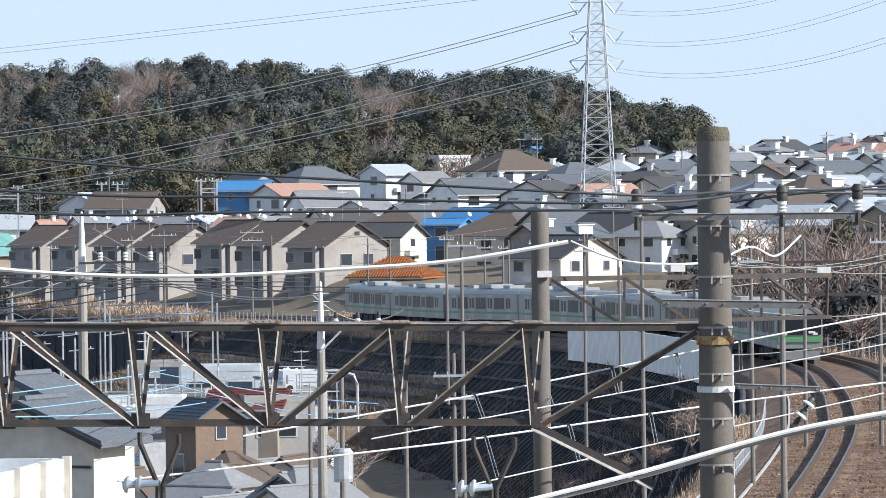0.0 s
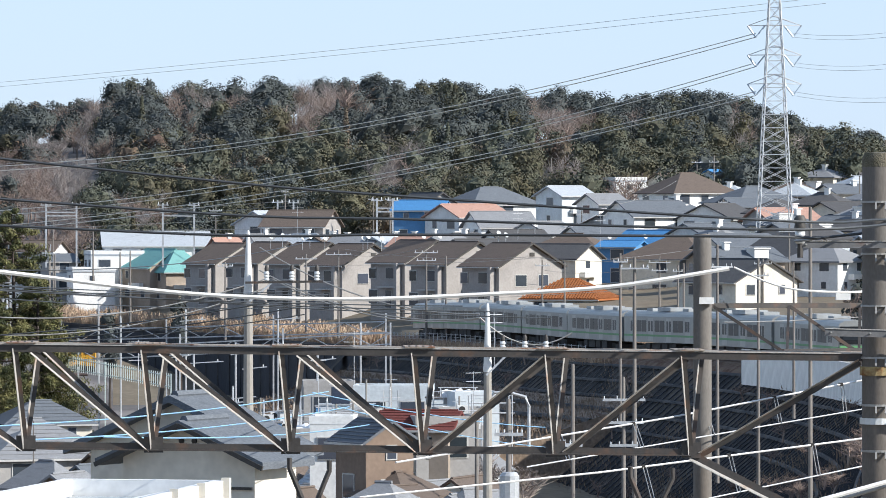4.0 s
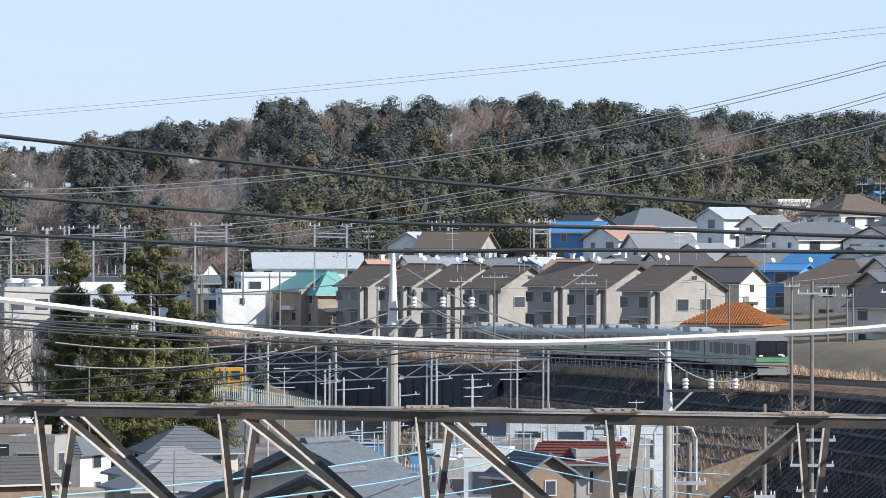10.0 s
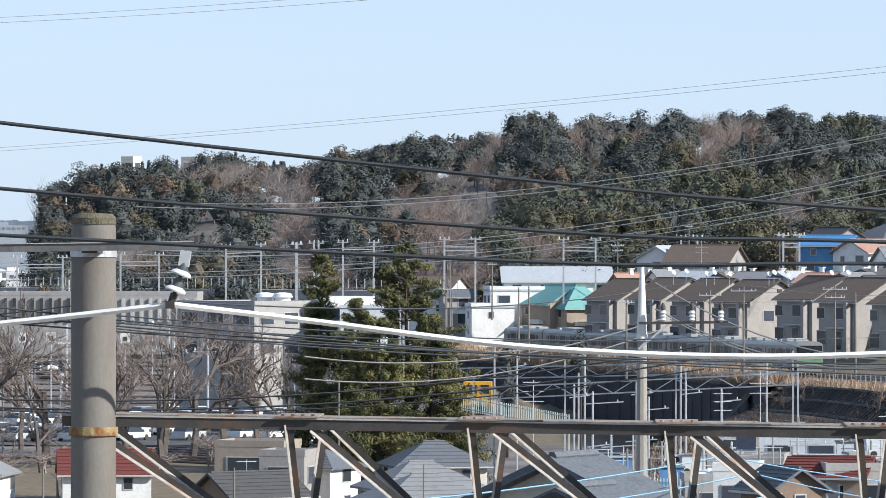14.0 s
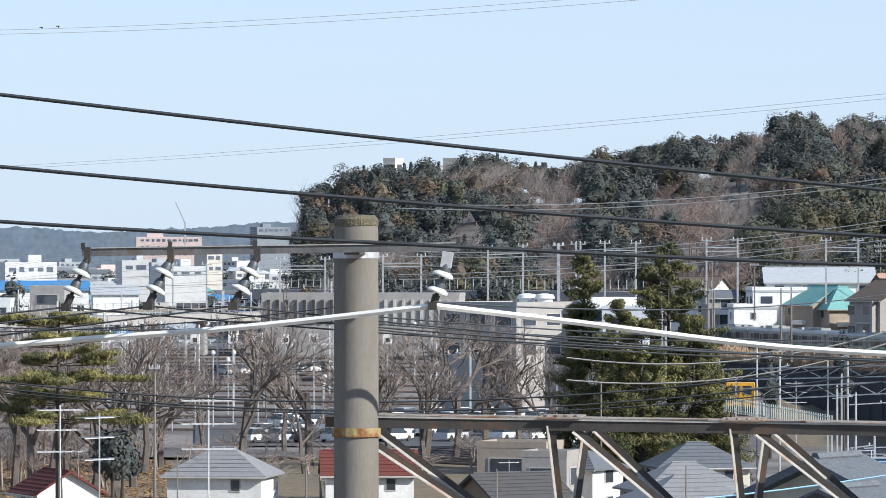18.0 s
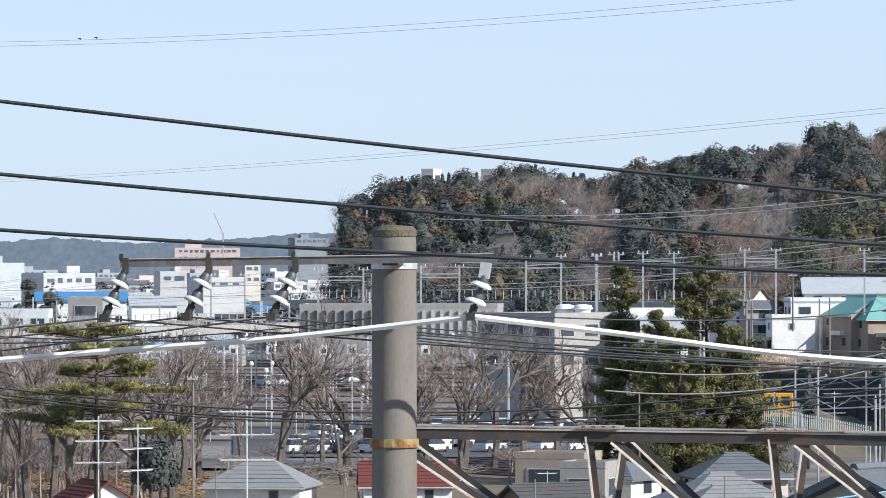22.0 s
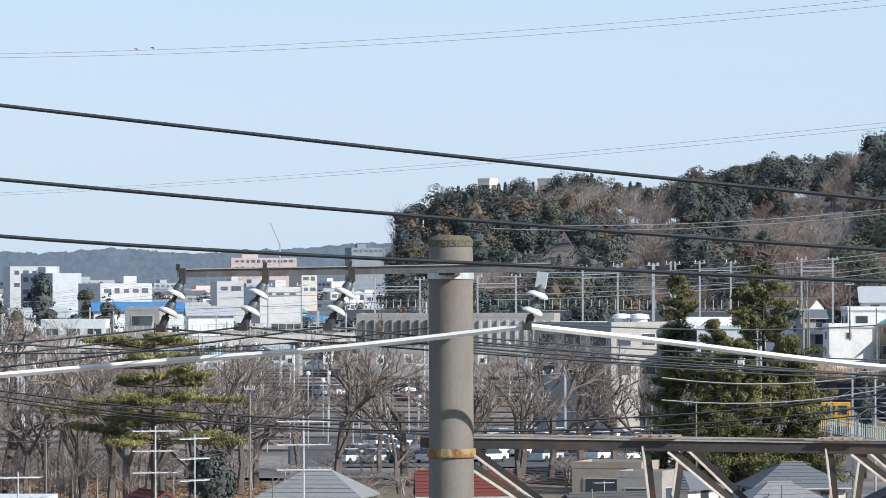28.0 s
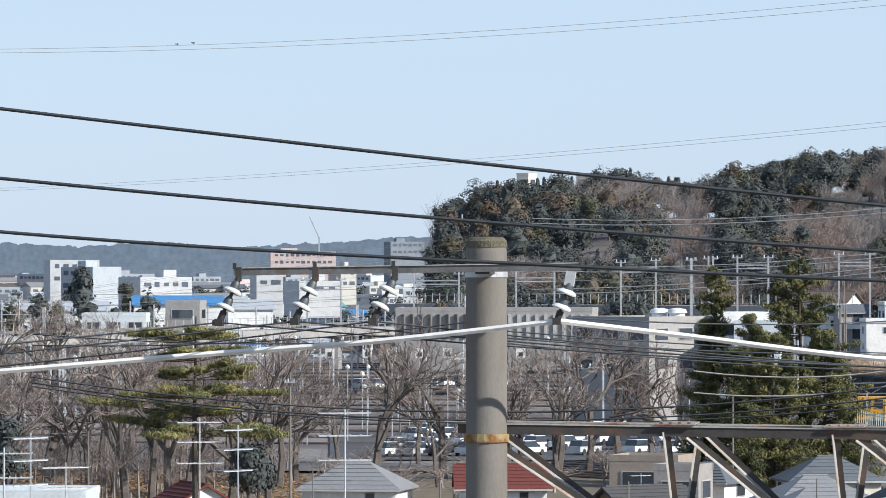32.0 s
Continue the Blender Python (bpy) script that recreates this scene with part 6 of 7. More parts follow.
part("pipe", Geo().tube([A, A + Vector((0, 0, 1.6)), A + Vector((0.25, 0, 2.1)), A.lerp(B, 0.5) + Vector((0, 0, 1.5)), B + Vector((-0.2, 0, 0.6)), B, B - Vector((0, 0, 3))], 0.1, 8), M_GALV, ob, smooth=True)


# small houses and sheds packed in the hollow
rng = random.Random(31)
for k in range(40):
    y = rng.uniform(225, 385)
    x = rng.uniform(-0.04, 0.052) * y
    line = np.interp(y, [q[1] for q in TRACK_KNOTS], [q[0] for q in TRACK_KNOTS])
    if x > line - 21:
        continue
    h, rise = rng.uniform(2.6, 4.6), rng.uniform(0.7, 1.5)
    wall, roof = rng.choice(("white", "grey", "pale", "cream", "tan", "brown")), rng.choice(("grey", "dark", "grey", "slate", "brown", "brown", "grey"))
    make_house(x, y, ground(x, y) + h + rise + rng.uniform(-1.2, -0.2), rng.uniform(2.8, 4.8), rng.uniform(2.6, 4), rng.choice((-25, 60, -35, 50)) + rng.uniform(-8, 8), wall, roof, rng.choice(("gable", "gable", "hip")), h, rise, f"small {wall} house with a {roof} roof crowded in the hollow", 1, "houses in the hollow", True, True)


# ---- television aerials ----
def aerial(x, y, z, h, rot, w=1.4):
    ob = thing("tv_aerial", "thin metal television aerial on a mast above a roof", "aerial", "television aerials", pose(x, y, z - h, 0, 0, rot))
    part("mast", Geo().tube([(0, 0, -1), (0, 0, h)], 0.025, 5), M_GALV, ob)
    for k, dz in enumerate((0.15, 0.75, 1.4)):
        part("boom", Geo().bar((-w / 2, 0, h - dz), (w / 2, 0, h - dz), 0.035, 0.035), M_BRIGHT_WIRE, ob)
        g = Geo()
        for j in range(6):
            e = -w / 2 + w * j / 5
            g.bar((e, -0.35 + 0.03 * j, h - dz + 0.03), (e, 0.35 - 0.03 * j, h - dz + 0.03), 0.014, 0.014)
        tagged(part("elements", g, M_BRIGHT_WIRE, ob), kind="stuff")


for row in ((-17.85, 130.00, 10.37, 4, 14), (-23.89, 150.00, 9.27, 5, 60), (-25.00, 120.00, 9.64, 4, 10), (-26.34, 130.00, 9.68, 4, 60), (-27.32, 140.00, 8.50, 3, 30), (-25.08, 150.00, 9.50, 4, 20), (6.37, 380.00, 3.68, 4, 20), (16.65, 340.00, 3.29, 3, 40), (-6.79, 330.00, 5.77, 4, 15), (7.36, 585.00, 15.53, 3, 0), (18.64, 350.00, 7.23, 3, 30), (7.98, 330.00, 6.34, 3, 10), (-25.51, 330.00, 0.55, 2.5, 30), (33.87, 590.00, 15.37, 3, 30), (41.59, 560.00, 14.51, 3, 20), (73.13, 640.00, 17.82, 3, 0), (99.70, 680.00, 21.07, 3, 40), (89.44, 680.00, 18.98, 3, 40)):
    aerial(*row)


# ---- hillside of houses ----
def make_hillside():
    rng = random.Random(11)
    placed = [(h[0], h[1]) for h in HOUSES] + [(h[0], h[1]) for h in TERRACE]
    own = len(placed)
    walls = ("white", "cream", "white", "tan", "pale", "grey", "beige", "cream")
    roofs = ("grey", "brown", "slate", "grey", "light", "dark", "light", "slate", "brown", "grey", "light", "salmon", "slate", "grey", "dark")
    for d in (500, 518, 536, 554, 572, 592, 612, 634, 656, 680, 704, 730, 756):
        x = (0.085 if d < 545 else 0.05 if d < 610 else 0.034) * d
        while x < 0.215 * d:
            x += rng.uniform(7.6, 10.0)
            y = d + rng.uniform(-6, 6)
            if x / y < 0.05 and d > 700:
                continue
            if any((x - a) ** 2 + (y - b) ** 2 < (95 if k < own else 52) for k, (a, b) in enumerate(placed)):
                continue
            placed.append((x, y))
            h, rise = rng.uniform(3.7, 4.5), rng.uniform(1.0, 1.5)
            kind = rng.choice(("gable", "hip", "gable", "hip", "gable"))
            wall, roof = rng.choice(walls), rng.choice(roofs)
            ob = make_house(x, y, ground(x, y) + h + rise, rng.uniform(6.4, 8.6), rng.uniform(5.4, 6.8), rng.choice((-32, 28, 32, 60, 22)) + rng.uniform(-6, 6), wall, roof, kind, h, rise, f"{wall} house with a {roof} {kind} roof on the hillside", group="houses on the hillside", far=True)
            q = rng.uniform(-1.8, 1.8)
            if rng.random() < 0.55:
                part("cowl", Geo().box((q, -0.5, h + rise), (0.6, 0.6, 0.9)).box((q, -0.5, h + rise + 0.5), (0.85, 0.85, 0.12)), M_TRIM, ob, "white roof ventilator")
            if rng.random() < 0.32:
                part("dormer", Geo().box((-q, -2.0, h + 0.5), (1.7, 1.6, 1.1)).box((-q, -2.0, h + 1.1), (2.0, 1.9, 0.14)), M_TRIM, ob, "white box dormer")


make_hillside()

# a row of small white gables just behind the terrace
rng = random.Random(5)
for k in range(17):
    x = 42.5 - 2.75 * k + rng.uniform(-0.5, 0.5)
    y = 652 + rng.uniform(-5, 5) + 0.4 * k
    zr = 14 + y * float(np.interp(x / y, (0.0045, 0.0581), (-0.00358, -0.00367))) + rng.uniform(-0.35, 0.35)
    small = make_house(x, y, zr, rng.uniform(2.6, 4.2), rng.uniform(2.2, 3.0), rng.choice((30, -35, 40, 62)), "white", rng.choice(("light", "grey", "light", "salmon")), "gable", 3.2, rng.uniform(0.7, 1.1), "small white gabled house behind the terrace", 1, "white gables behind the terrace", False, True)
    part("cowl", Geo().box((0.5, 0, 4.3), (0.5, 0.5, 0.9)).box((0.5, 0, 4.8), (0.75, 0.75, 0.12)), M_TRIM, small, "white roof ventilator")


# ---- trees ----
def grow(g, p, d, length, r, depth, rng, twigs):
    """Adds a branch and its offshoots."""
    q = p + d * length
    r = max(r, 0.016)
    g.tube([p, p.lerp(q, 0.5) + Vector((rng.uniform(-1, 1), rng.uniform(-1, 1), 0)) * length * 0.06, q], r, 5 if depth > 2 else 3, False, r * 0.62)
    if depth == 0:
        return
    for k in range(3 if depth > 1 else 5):
        v = (d + Vector((rng.gauss(0, 0.55), rng.gauss(0, 0.55), rng.gauss(0.12, 0.3)))).normalized()
        s = p.lerp(q, rng.uniform(0.45, 1.0))
        grow(twigs if depth <= 2 else g, s, v, length * rng.uniform(0.55, 0.82), r * 0.55, depth - 1, rng, twigs)


def bare_tree(x, y, h, seed, material=None, depth=5, lean=0.0, label="leafless winter tree with dark spreading branches"):
    rng = random.Random(seed)
    z = ground(x, y)
    ob = thing("bare_tree", label, "tree", "bare winter trees", pose(x, y, z - 0.3))
    t, w = Geo(), Geo()
    grow(t, Vector((0, 0, 0)), Vector((lean, 0, 1)).normalized(), h * 0.34, h * 0.022, depth, rng, w)
    part("trunk", t, material or M_BARK_PARK, ob)
    tagged(part("twig_crown", w, M_TWIG_PARK, ob), kind="stuff")
    return ob


M_BARK_PARK = mat("grey_bark", (0.13, 0.11, 0.098), 0.95, vary=0.3, scale=1.5, fine=10)
M_TWIG_PARK = mat("grey_brown_twigs", (0.255, 0.21, 0.185), 0.9, vary=0.25, scale=0.3, by_island=0.25, bump=0)
TREES = [(-0.131, 440, 18.5), (-0.118, 432, 11), (-0.112, 446, 14), (-0.103, 440, 15), (-0.094, 450, 14), (-0.107, 470, 13)]
rng = random.Random(8)
for k in range(30):
    TREES.append((-0.222 + 0.0026 * k + rng.uniform(-0.002, 0.002), rng.uniform(405, 470), rng.uniform(14, 20)))
TREES += [(-0.101, 452, 17), (-0.094, 458, 18), (-0.088, 462, 18), (-0.081, 470, 19), (-0.075, 476, 17), (-0.117, 450, 20), (-0.122, 480, 14), (-0.138, 470, 13), (-0.069, 470, 15)]
TREES += [(0.047, 330, 7), (0.03, 325, 7), (0.042, 335, 6), (0.055, 320, 6)]
for k, (b, y, h) in enumerate(TREES):
    bare_tree(b * y, y, h, 40 + k, lean=random.Random(k).uniform(-0.15, 0.15), depth=6 if k % 2 == 0 else 5)


def evergreen(name, x, y, top, base, r, seed, label, material, leaves=5200, size=0.3, shape="cone"):
    """A tree with trunk, limbs and a ragged crown of needle sprays."""
    rng = random.Random(seed)
    ob = thing(name, label, "tree", "evergreen trees", pose(x, y, base))
    h = top - base
    part("trunk", Geo().tube([(0, 0, 0), (rng.uniform(-0.3, 0.3), 0, h * 0.5), (0, 0, h * 0.97)], 0.32, 8, True, 0.05), M_BARK, ob)
    limbs, crown = Geo(), Geo()
    tips = []
    for k in range(190 if shape == "cone" else 60):
        t = rng.random() ** (1.15 if shape == "cone" else 1.0)
        a = rng.uniform(0, 6.28)
        lump = 0.72 + 0.5 * noise.noise((math.cos(a) * 1.3 + seed, math.sin(a) * 1.3, t * 5))
        if shape == "cone":
            z = h * (0.12 + 0.86 * t)
            reach = r * ((1 - t) ** 0.62 * rng.uniform(0.45, 1.1) * lump + 0.06)
            e = Vector((reach * math.cos(a), reach * math.sin(a), z + reach * rng.uniform(-0.15, 0.35)))
            size_c = rng.uniform(0.4, 0.9) * (1.1 - 0.5 * t)
        else:
            z = h * (0.5 + 0.46 * (int(t * 6) + rng.uniform(-0.16, 0.16)) / 6)
            reach = r * rng.uniform(0.3, 1.1) * (1 - 0.5 * t) * (0.6 + 0.5 * lump)
            e = Vector((reach * math.cos(a), reach * math.sin(a), z + reach * rng.uniform(-0.03, 0.16)))
            size_c = rng.uniform(0.7, 1.3)
        limbs.tube([(0, 0, z - 0.3), e * 0.98], 0.05, 3, False, 0.02)
        tips.append((Vector((0, 0, z)), e, size_c))
    for k in range(leaves):
        s, e, cs = tips[k % len(tips)]
        q = Vector((rng.gauss(0, 1), rng.gauss(0, 1), rng.gauss(0, 1))).normalized()
        flat = Vector((1, 1, 0.85 if shape == "cone" else 0.26))
        c = s.lerp(e, rng.uniform(0.55, 1.05)) + Vector((q.x * flat.x, q.y * flat.y, q.z * flat.z)) * cs * rng.uniform(0.5, 1.0)
        w = size * rng.uniform(0.5, 1.3)
        out = (q + Vector((0, 0, 0.3)) + Vector((rng.gauss(0, 0.5), rng.gauss(0, 0.5), rng.gauss(0, 0.5)))).normalized()
        d = (out.cross(Vector((rng.gauss(0, 1), rng.gauss(0, 1), rng.gauss(0, 0.4))))).normalized() * w
        v = out.cross(d).normalized() * w * (0.26 if shape == "cone" else 0.16)
        n = len(crown.v)
        crown.v += [tuple(c - d), tuple(c + v), tuple(c + d), tuple(c - v)]
        crown.f.append((n, n + 1, n + 2, n + 3))
    tagged(part("branching", limbs, M_BARK, ob), kind="stuff")
    part("crown", crown, material, ob)
    return ob


M_PINE = mat("pine_needles", (0.115, 0.12, 0.05), 0.7, vary=0.35, scale=0.5, fine=3.0, second=(0.19, 0.17, 0.06), share=0.4, by_island=0.35, bump=0)
cedars = (((-27.46, 440.00, 14.38), 4.4), ((-23.87, 432.00, 10.42), 4.6), ((-20.05, 436.00, 15.16), 8.0), ((-21.83, 428.00, 8.55), 7.4), ((-17.68, 434.00, 8.96), 6.6))
for k, ((x, y, z), r) in enumerate(cedars):
    evergreen("cedar", x, y, z, ground(x, y) - 0.3, r, 60 + k, "tall dark green cedar with a ragged pointed crown" if k in (0, 2) else "broad dark green cedar beside the taller ones", M_CEDAR, 60000, 0.165)
x, y, z = (-61.89, 370.00, 11.10)
evergreen("pine", x, y, z, ground(x, y) - 0.3, 8.2, 80, "spreading pine with flat layered green boughs", M_PINE, 46000, 0.24, "flat")
for k, (x, y, z, r) in enumerate(((-61.88, 400.00, 0.95, 2.4), (-83.05, 400.00, 3.16, 2.6), (-171.43, 900.00, 16.16, 3.4), (-163.64, 800.00, 10.50, 3.0), (-162.80, 900.00, 12.87, 2.6), (67.91, 420.00, 12.86, 2.4), (-61.89, 395.00, 0.73, 2.4), (-171.09, 860.00, 10.78, 2.8), (-165.92, 850.00, 9.57, 2.2), (-6.08, 540.00, 6.93, 1.6), (-13.62, 530.00, 5.51, 1.5))):
    zb = ground(x, y)
    ob = thing("evergreen_tree", "dense dark green rounded evergreen tree", "tree", "rounded evergreens", pose(x, y, zb - 0.3))
    h = max(2.5, z - zb)
    part("trunk", Geo().tube([(0, 0, 0), (0.1, 0, h * 0.7)], 0.2, 7, True, 0.06), M_BARK, ob)
    crown = Geo()
    clump_tree(crown, 0, 0, 0, h * 1.02, r, random.Random(90 + k), 2600, 0.16 if y < 600 else 0.22)
    part("crown", crown, M_LEAF_OLIVE if k in (3, 4, 5, 8) else M_LEAF, ob)
g = Geo()
rng = random.Random(3)
for k in range(150):
    d = rng.uniform(405, 475)
    b = rng.uniform(-0.222, -0.147) if k < 115 else rng.uniform(-0.147, -0.05)
    x = b * d
    twig_tree(g, x, d, ground(x, d), rng.uniform(2, 6) if k < 115 else rng.uniform(1.5, 4), rng.uniform(1.3, 3.0), rng, 80, 0.014)
solid("brushwood", g, M_TWIG_PARK, "tangled leafless brushwood in the park", "brush", kind="stuff")
g = Geo()
for _ in range(170):
    d = rng.uniform(330, 470)
    x = rng.uniform(0.135, 0.23) * d
    twig_tree(g, x, d, ground(x, d), rng.uniform(4, 8.0), rng.uniform(1.6, 2.8), rng, 60)
solid("brushwood", g, M_TWIG_RED, "dense leafless thicket behind the tracks", "brush", kind="stuff")
g = Geo()
for _ in range(170):
    d = rng.uniform(345, 440)
    x = rng.uniform(0.128, 0.235) * d
    clump_tree(g, x, d, ground(x, d) - 0.8, rng.uniform(2.5, 5.5), rng.uniform(1.6, 2.6), rng, 190, 0.28)
solid("undergrowth", g, M_LEAF, "dark evergreen undergrowth behind the tracks", "undergrowth", kind="stuff")
g, g2 = Geo(), Geo()
for _ in range(230):
    s = rng.uniform(150, 330)
    p, _ = on_track(s, GAP + rng.uniform(5.5, 26))
    z = ground(p.x, p.y)
    if rng.random() < 0.55:
        twig_tree(g, p.x, p.y, z, rng.uniform(1.5, 4.5), rng.uniform(1.0, 2.0), rng, 60, 0.016)
    else:
        clump_tree(g2, p.x, p.y, z - 0.5, rng.uniform(1.2, 3.2), rng.uniform(0.9, 1.8), rng, 260, 0.11)
for _ in range(70):
    s = rng.uniform(235, 300)
    p, _ = on_track(s, GAP + rng.uniform(6.5, 14))
    z = ground(p.x, p.y)
    if rng.random() < 0.5:
        twig_tree(g, p.x, p.y, z - 0.2, rng.uniform(1.2, 3.2), rng.uniform(0.8, 1.6), rng, 50, 0.018)
    else:
        clump_tree(g2, p.x, p.y, z - 0.5, rng.uniform(1.2, 2.8), rng.uniform(0.7, 1.6), rng, 200, 0.12)
solid("brushwood", g, M_TWIG_RED, "leafless brush beside the second track", "brush", kind="stuff")
solid("undergrowth", g2, M_LEAF, "dark evergreen bushes beside the second track", "undergrowth", kind="stuff")
g = Geo()
for _ in range(70):
    d = rng.uniform(300, 400)
    x = rng.uniform(0.0, 0.06) * d
    twig_tree(g, x, d, ground(x, d), rng.uniform(3, 6), rng.uniform(1.4, 2.4), rng, 50, 0.03)
solid("brushwood", g, M_TWIG_PARK, "leafless bushes at the foot of the slope", "brush", kind="stuff")
g = Geo()
for _ in range(22000):
    d = rng.uniform(380, 480)
    x = rng.uniform(-0.22, -0.145) * d
    p = Vector((x, d, ground(x, d)))
    w = Vector((rng.uniform(-1, 1), rng.uniform(-1, 1), rng.uniform(0, 0.3))) * 0.16
    v = Vector((rng.uniform(-1, 1), rng.uniform(-1, 1), rng.uniform(0, 0.5))) * 0.16
    n = len(g.v)
    g.v += [tuple(p - w), tuple(p + v), tuple(p + w), tuple(p - v + Vector((0, 0, 0.1)))]
    g.f.append((n, n + 1, n + 2, n + 3))
solid("fallen_leaves", g, mat("fallen_leaves", (0.30, 0.17, 0.08), 0.9, vary=0.3, by_island=0.4, bump=0), "orange-brown fallen leaves under the trees", "leaves", kind="stuff")


# ---- rail depot beyond the park ----
M_YARD = mat("depot_ballast", (0.125, 0.115, 0.11), 0.95, vary=0.22, scale=0.08, fine=1.5, second=(0.18, 0.165, 0.155), share=0.35, bump=0.3)
g = Geo()
for i in range(31):
    for j in range(41):
        d = 462 + 19.5 * i
        x = (-0.26 + 0.235 * j / 40) * d
        g.v.append((x, d, ground(x, d) + 0.25))
for i in range(30):
    for j in range(40):
        a = i * 41 + j
        g.f.append((a, a + 1, a + 42, a + 41))
solid("depot_yard", g, M_YARD, "grey ballast yard of the rail depot", "yard", kind="structure", smooth=True)


def yard(b, d, up=0.0):
    return Vector((b * d, d, ground(b * d, d) + 0.25 + up))


for k in range(18):
    d = 530 + k * 15
    for e in (0, 1.1):
        solid("siding_rail", Geo().tube([yard(-0.25 + 0.02 * j, d + e - 0.9 * j, 0.12) for j in range(12)], 0.09, 4), M_RAIL, "rusty depot siding rail", "rail", "siding rails", kind="structure")

mast = thing("catenary_mast", "slim grey catenary mast with bracket arms in the depot", "mast", "depot masts")
part("shaft", Geo().tube([(0, 0, 0), (0, 0, 9.5)], 0.13, 6), M_GALV, mast)
part("bracket", Geo().bar((-1.6, 0, 7.2), (1.6, 0, 7.2), 0.1, 0.1), M_GALV, mast)
part("stay", Geo().bar((0, 0, 8.4), (1.5, 0, 7.25), 0.05, 0.05).bar((0, 0, 8.4), (-1.5, 0, 7.25), 0.05, 0.05), M_GALV, mast)
for q in (-1.4, 1.4):
    pin_insulator(mast, (q, 0, 7.3), 0.35, 0.1)
rng = random.Random(21)
mast.matrix_world = Matrix.Translation(yard(-0.15, 600))
for k in range(95):
    d = rng.choice((545, 575, 610, 650, 690, 740, 790, 850, 920)) + rng.uniform(-4, 4)
    b = rng.uniform(-0.225, -0.045 if d < 700 else -0.112)
    copy_thing(mast, Matrix.Translation(yard(b, d, rng.uniform(-1.5, 0.6))) @ Matrix.Rotation(rng.uniform(-0.4, 0.4), 4, "Z"))
lamp = thing("yard_lamp", "white globe lamp on a slim grey pole", "lamp post", "yard lamps")
part("post", Geo().tube([(0, 0, 0), (0, 0, 8)], 0.07, 6), M_GALV, lamp)
part("globe", Geo().lathe((0, 0, 8), [(0.1, 0), (0.24, 0.16), (0.26, 0.3), (0.16, 0.5), (0.05, 0.56)], 10), M_PORCELAIN, lamp)
lamp.matrix_world = Matrix.Translation(yard(-0.12, 560))
for k in range(14):
    copy_thing(lamp, Matrix.Translation(yard(rng.uniform(-0.22, -0.06), rng.uniform(530, 640), rng.uniform(-2, 0))))
box = thing("signal_box", "small white equipment box on a post", "equipment box", "equipment boxes")
part("post", Geo().tube([(0, 0, 0), (0, 0, 5)], 0.08, 6), M_GALV, box)
part("cabinet", Geo().box((0, 0, 5.3), (0.9, 0.5, 0.9)), M_TRIM, box)
part("panel", Geo().box((0, -0.27, 5.3), (0.5, 0.04, 0.5)), M_DARK, box)
box.matrix_world = Matrix.Translation(yard(-0.16, 660))
for k in range(11):
    copy_thing(box, Matrix.Translation(yard(-0.23 + 0.014 * k, 665, 0.4)))

# portal frames before the hill
for a, b in (((-40.79, 700.00, 15.86), (-36.49, 700.00, 15.86)), ((-26.35, 690.00, 16.22), (-22.12, 690.00, 16.22)), ((-10.11, 690.00, 16.22), (-5.74, 690.00, 16.17)), ((-58.66, 720.00, 15.27), (-53.65, 720.00, 15.51)), ((-74.75, 730.00, 14.05), (-69.16, 730.00, 14.06)), ((-48.64, 720.00, 15.59), (-48.55, 721.00, 15.59)), ((5.81, 680.00, 16.52), (8.00, 680.00, 16.48)), ((18.92, 660.00, 16.71), (21.02, 660.00, 16.70)), ((-44.80, 700.00, 15.73), (-44.17, 700.00, 15.73)), ((-90.98, 740.00, 13.63), (-84.29, 740.00, 13.64)), ((-109.81, 760.00, 12.76), (-104.64, 760.00, 12.77))):
    a, b = Vector(a), Vector(b)
    pf = thing("portal_frame", "grey steel portal frame carrying wires before the hill", "portal frame", "portal frames")
    for p in (a, b):
        part("column", Geo().bar(p - Vector((0, 0, 9)), p, 0.24, 0.24, (0, 1, 0)), M_GALV, pf)
        part("crossarm", Geo().bar(p + Vector((-0.8, 0, -0.3)), p + Vector((0.8, 0, -0.3)), 0.1, 0.12), M_GALV, pf)
        pin_insulator(pf, p + Vector((-0.6, 0, -0.25)), 0.4, 0.1)
        pin_insulator(pf, p + Vector((0.6, 0, -0.25)), 0.4, 0.1)
    for dz in (1.3, 1.8):
        part("beam", Geo().bar(a - Vector((0, 0, dz)), b - Vector((0, 0, dz)), 0.12, 0.14), M_GALV, pf)
for a, b in (((-147.10, 760.00, 8.45), (7.99, 690.00, 15.81)), ((-147.11, 760.00, 10.17), (7.99, 690.00, 16.50)), ((-83.15, 730.00, 12.82), (7.99, 690.00, 14.42)), ((-78.49, 725.00, 15.27), (7.53, 650.00, 12.76))):
    wire("depot_wire", a, b, 1.2, 0.03, M_WIRE, "thin grey wire above the depot")
for k in range(26):
    d = 540 + 15 * k
    wire("contact_wire", yard(-0.24, d, 5.6 + rng.uniform(-0.5, 0.8)), yard(-0.04, d + 12, 5.6 + rng.uniform(-0.5, 0.8)), 0.5, 0.022, M_WIRE, "thin contact wire over a depot siding", 10)

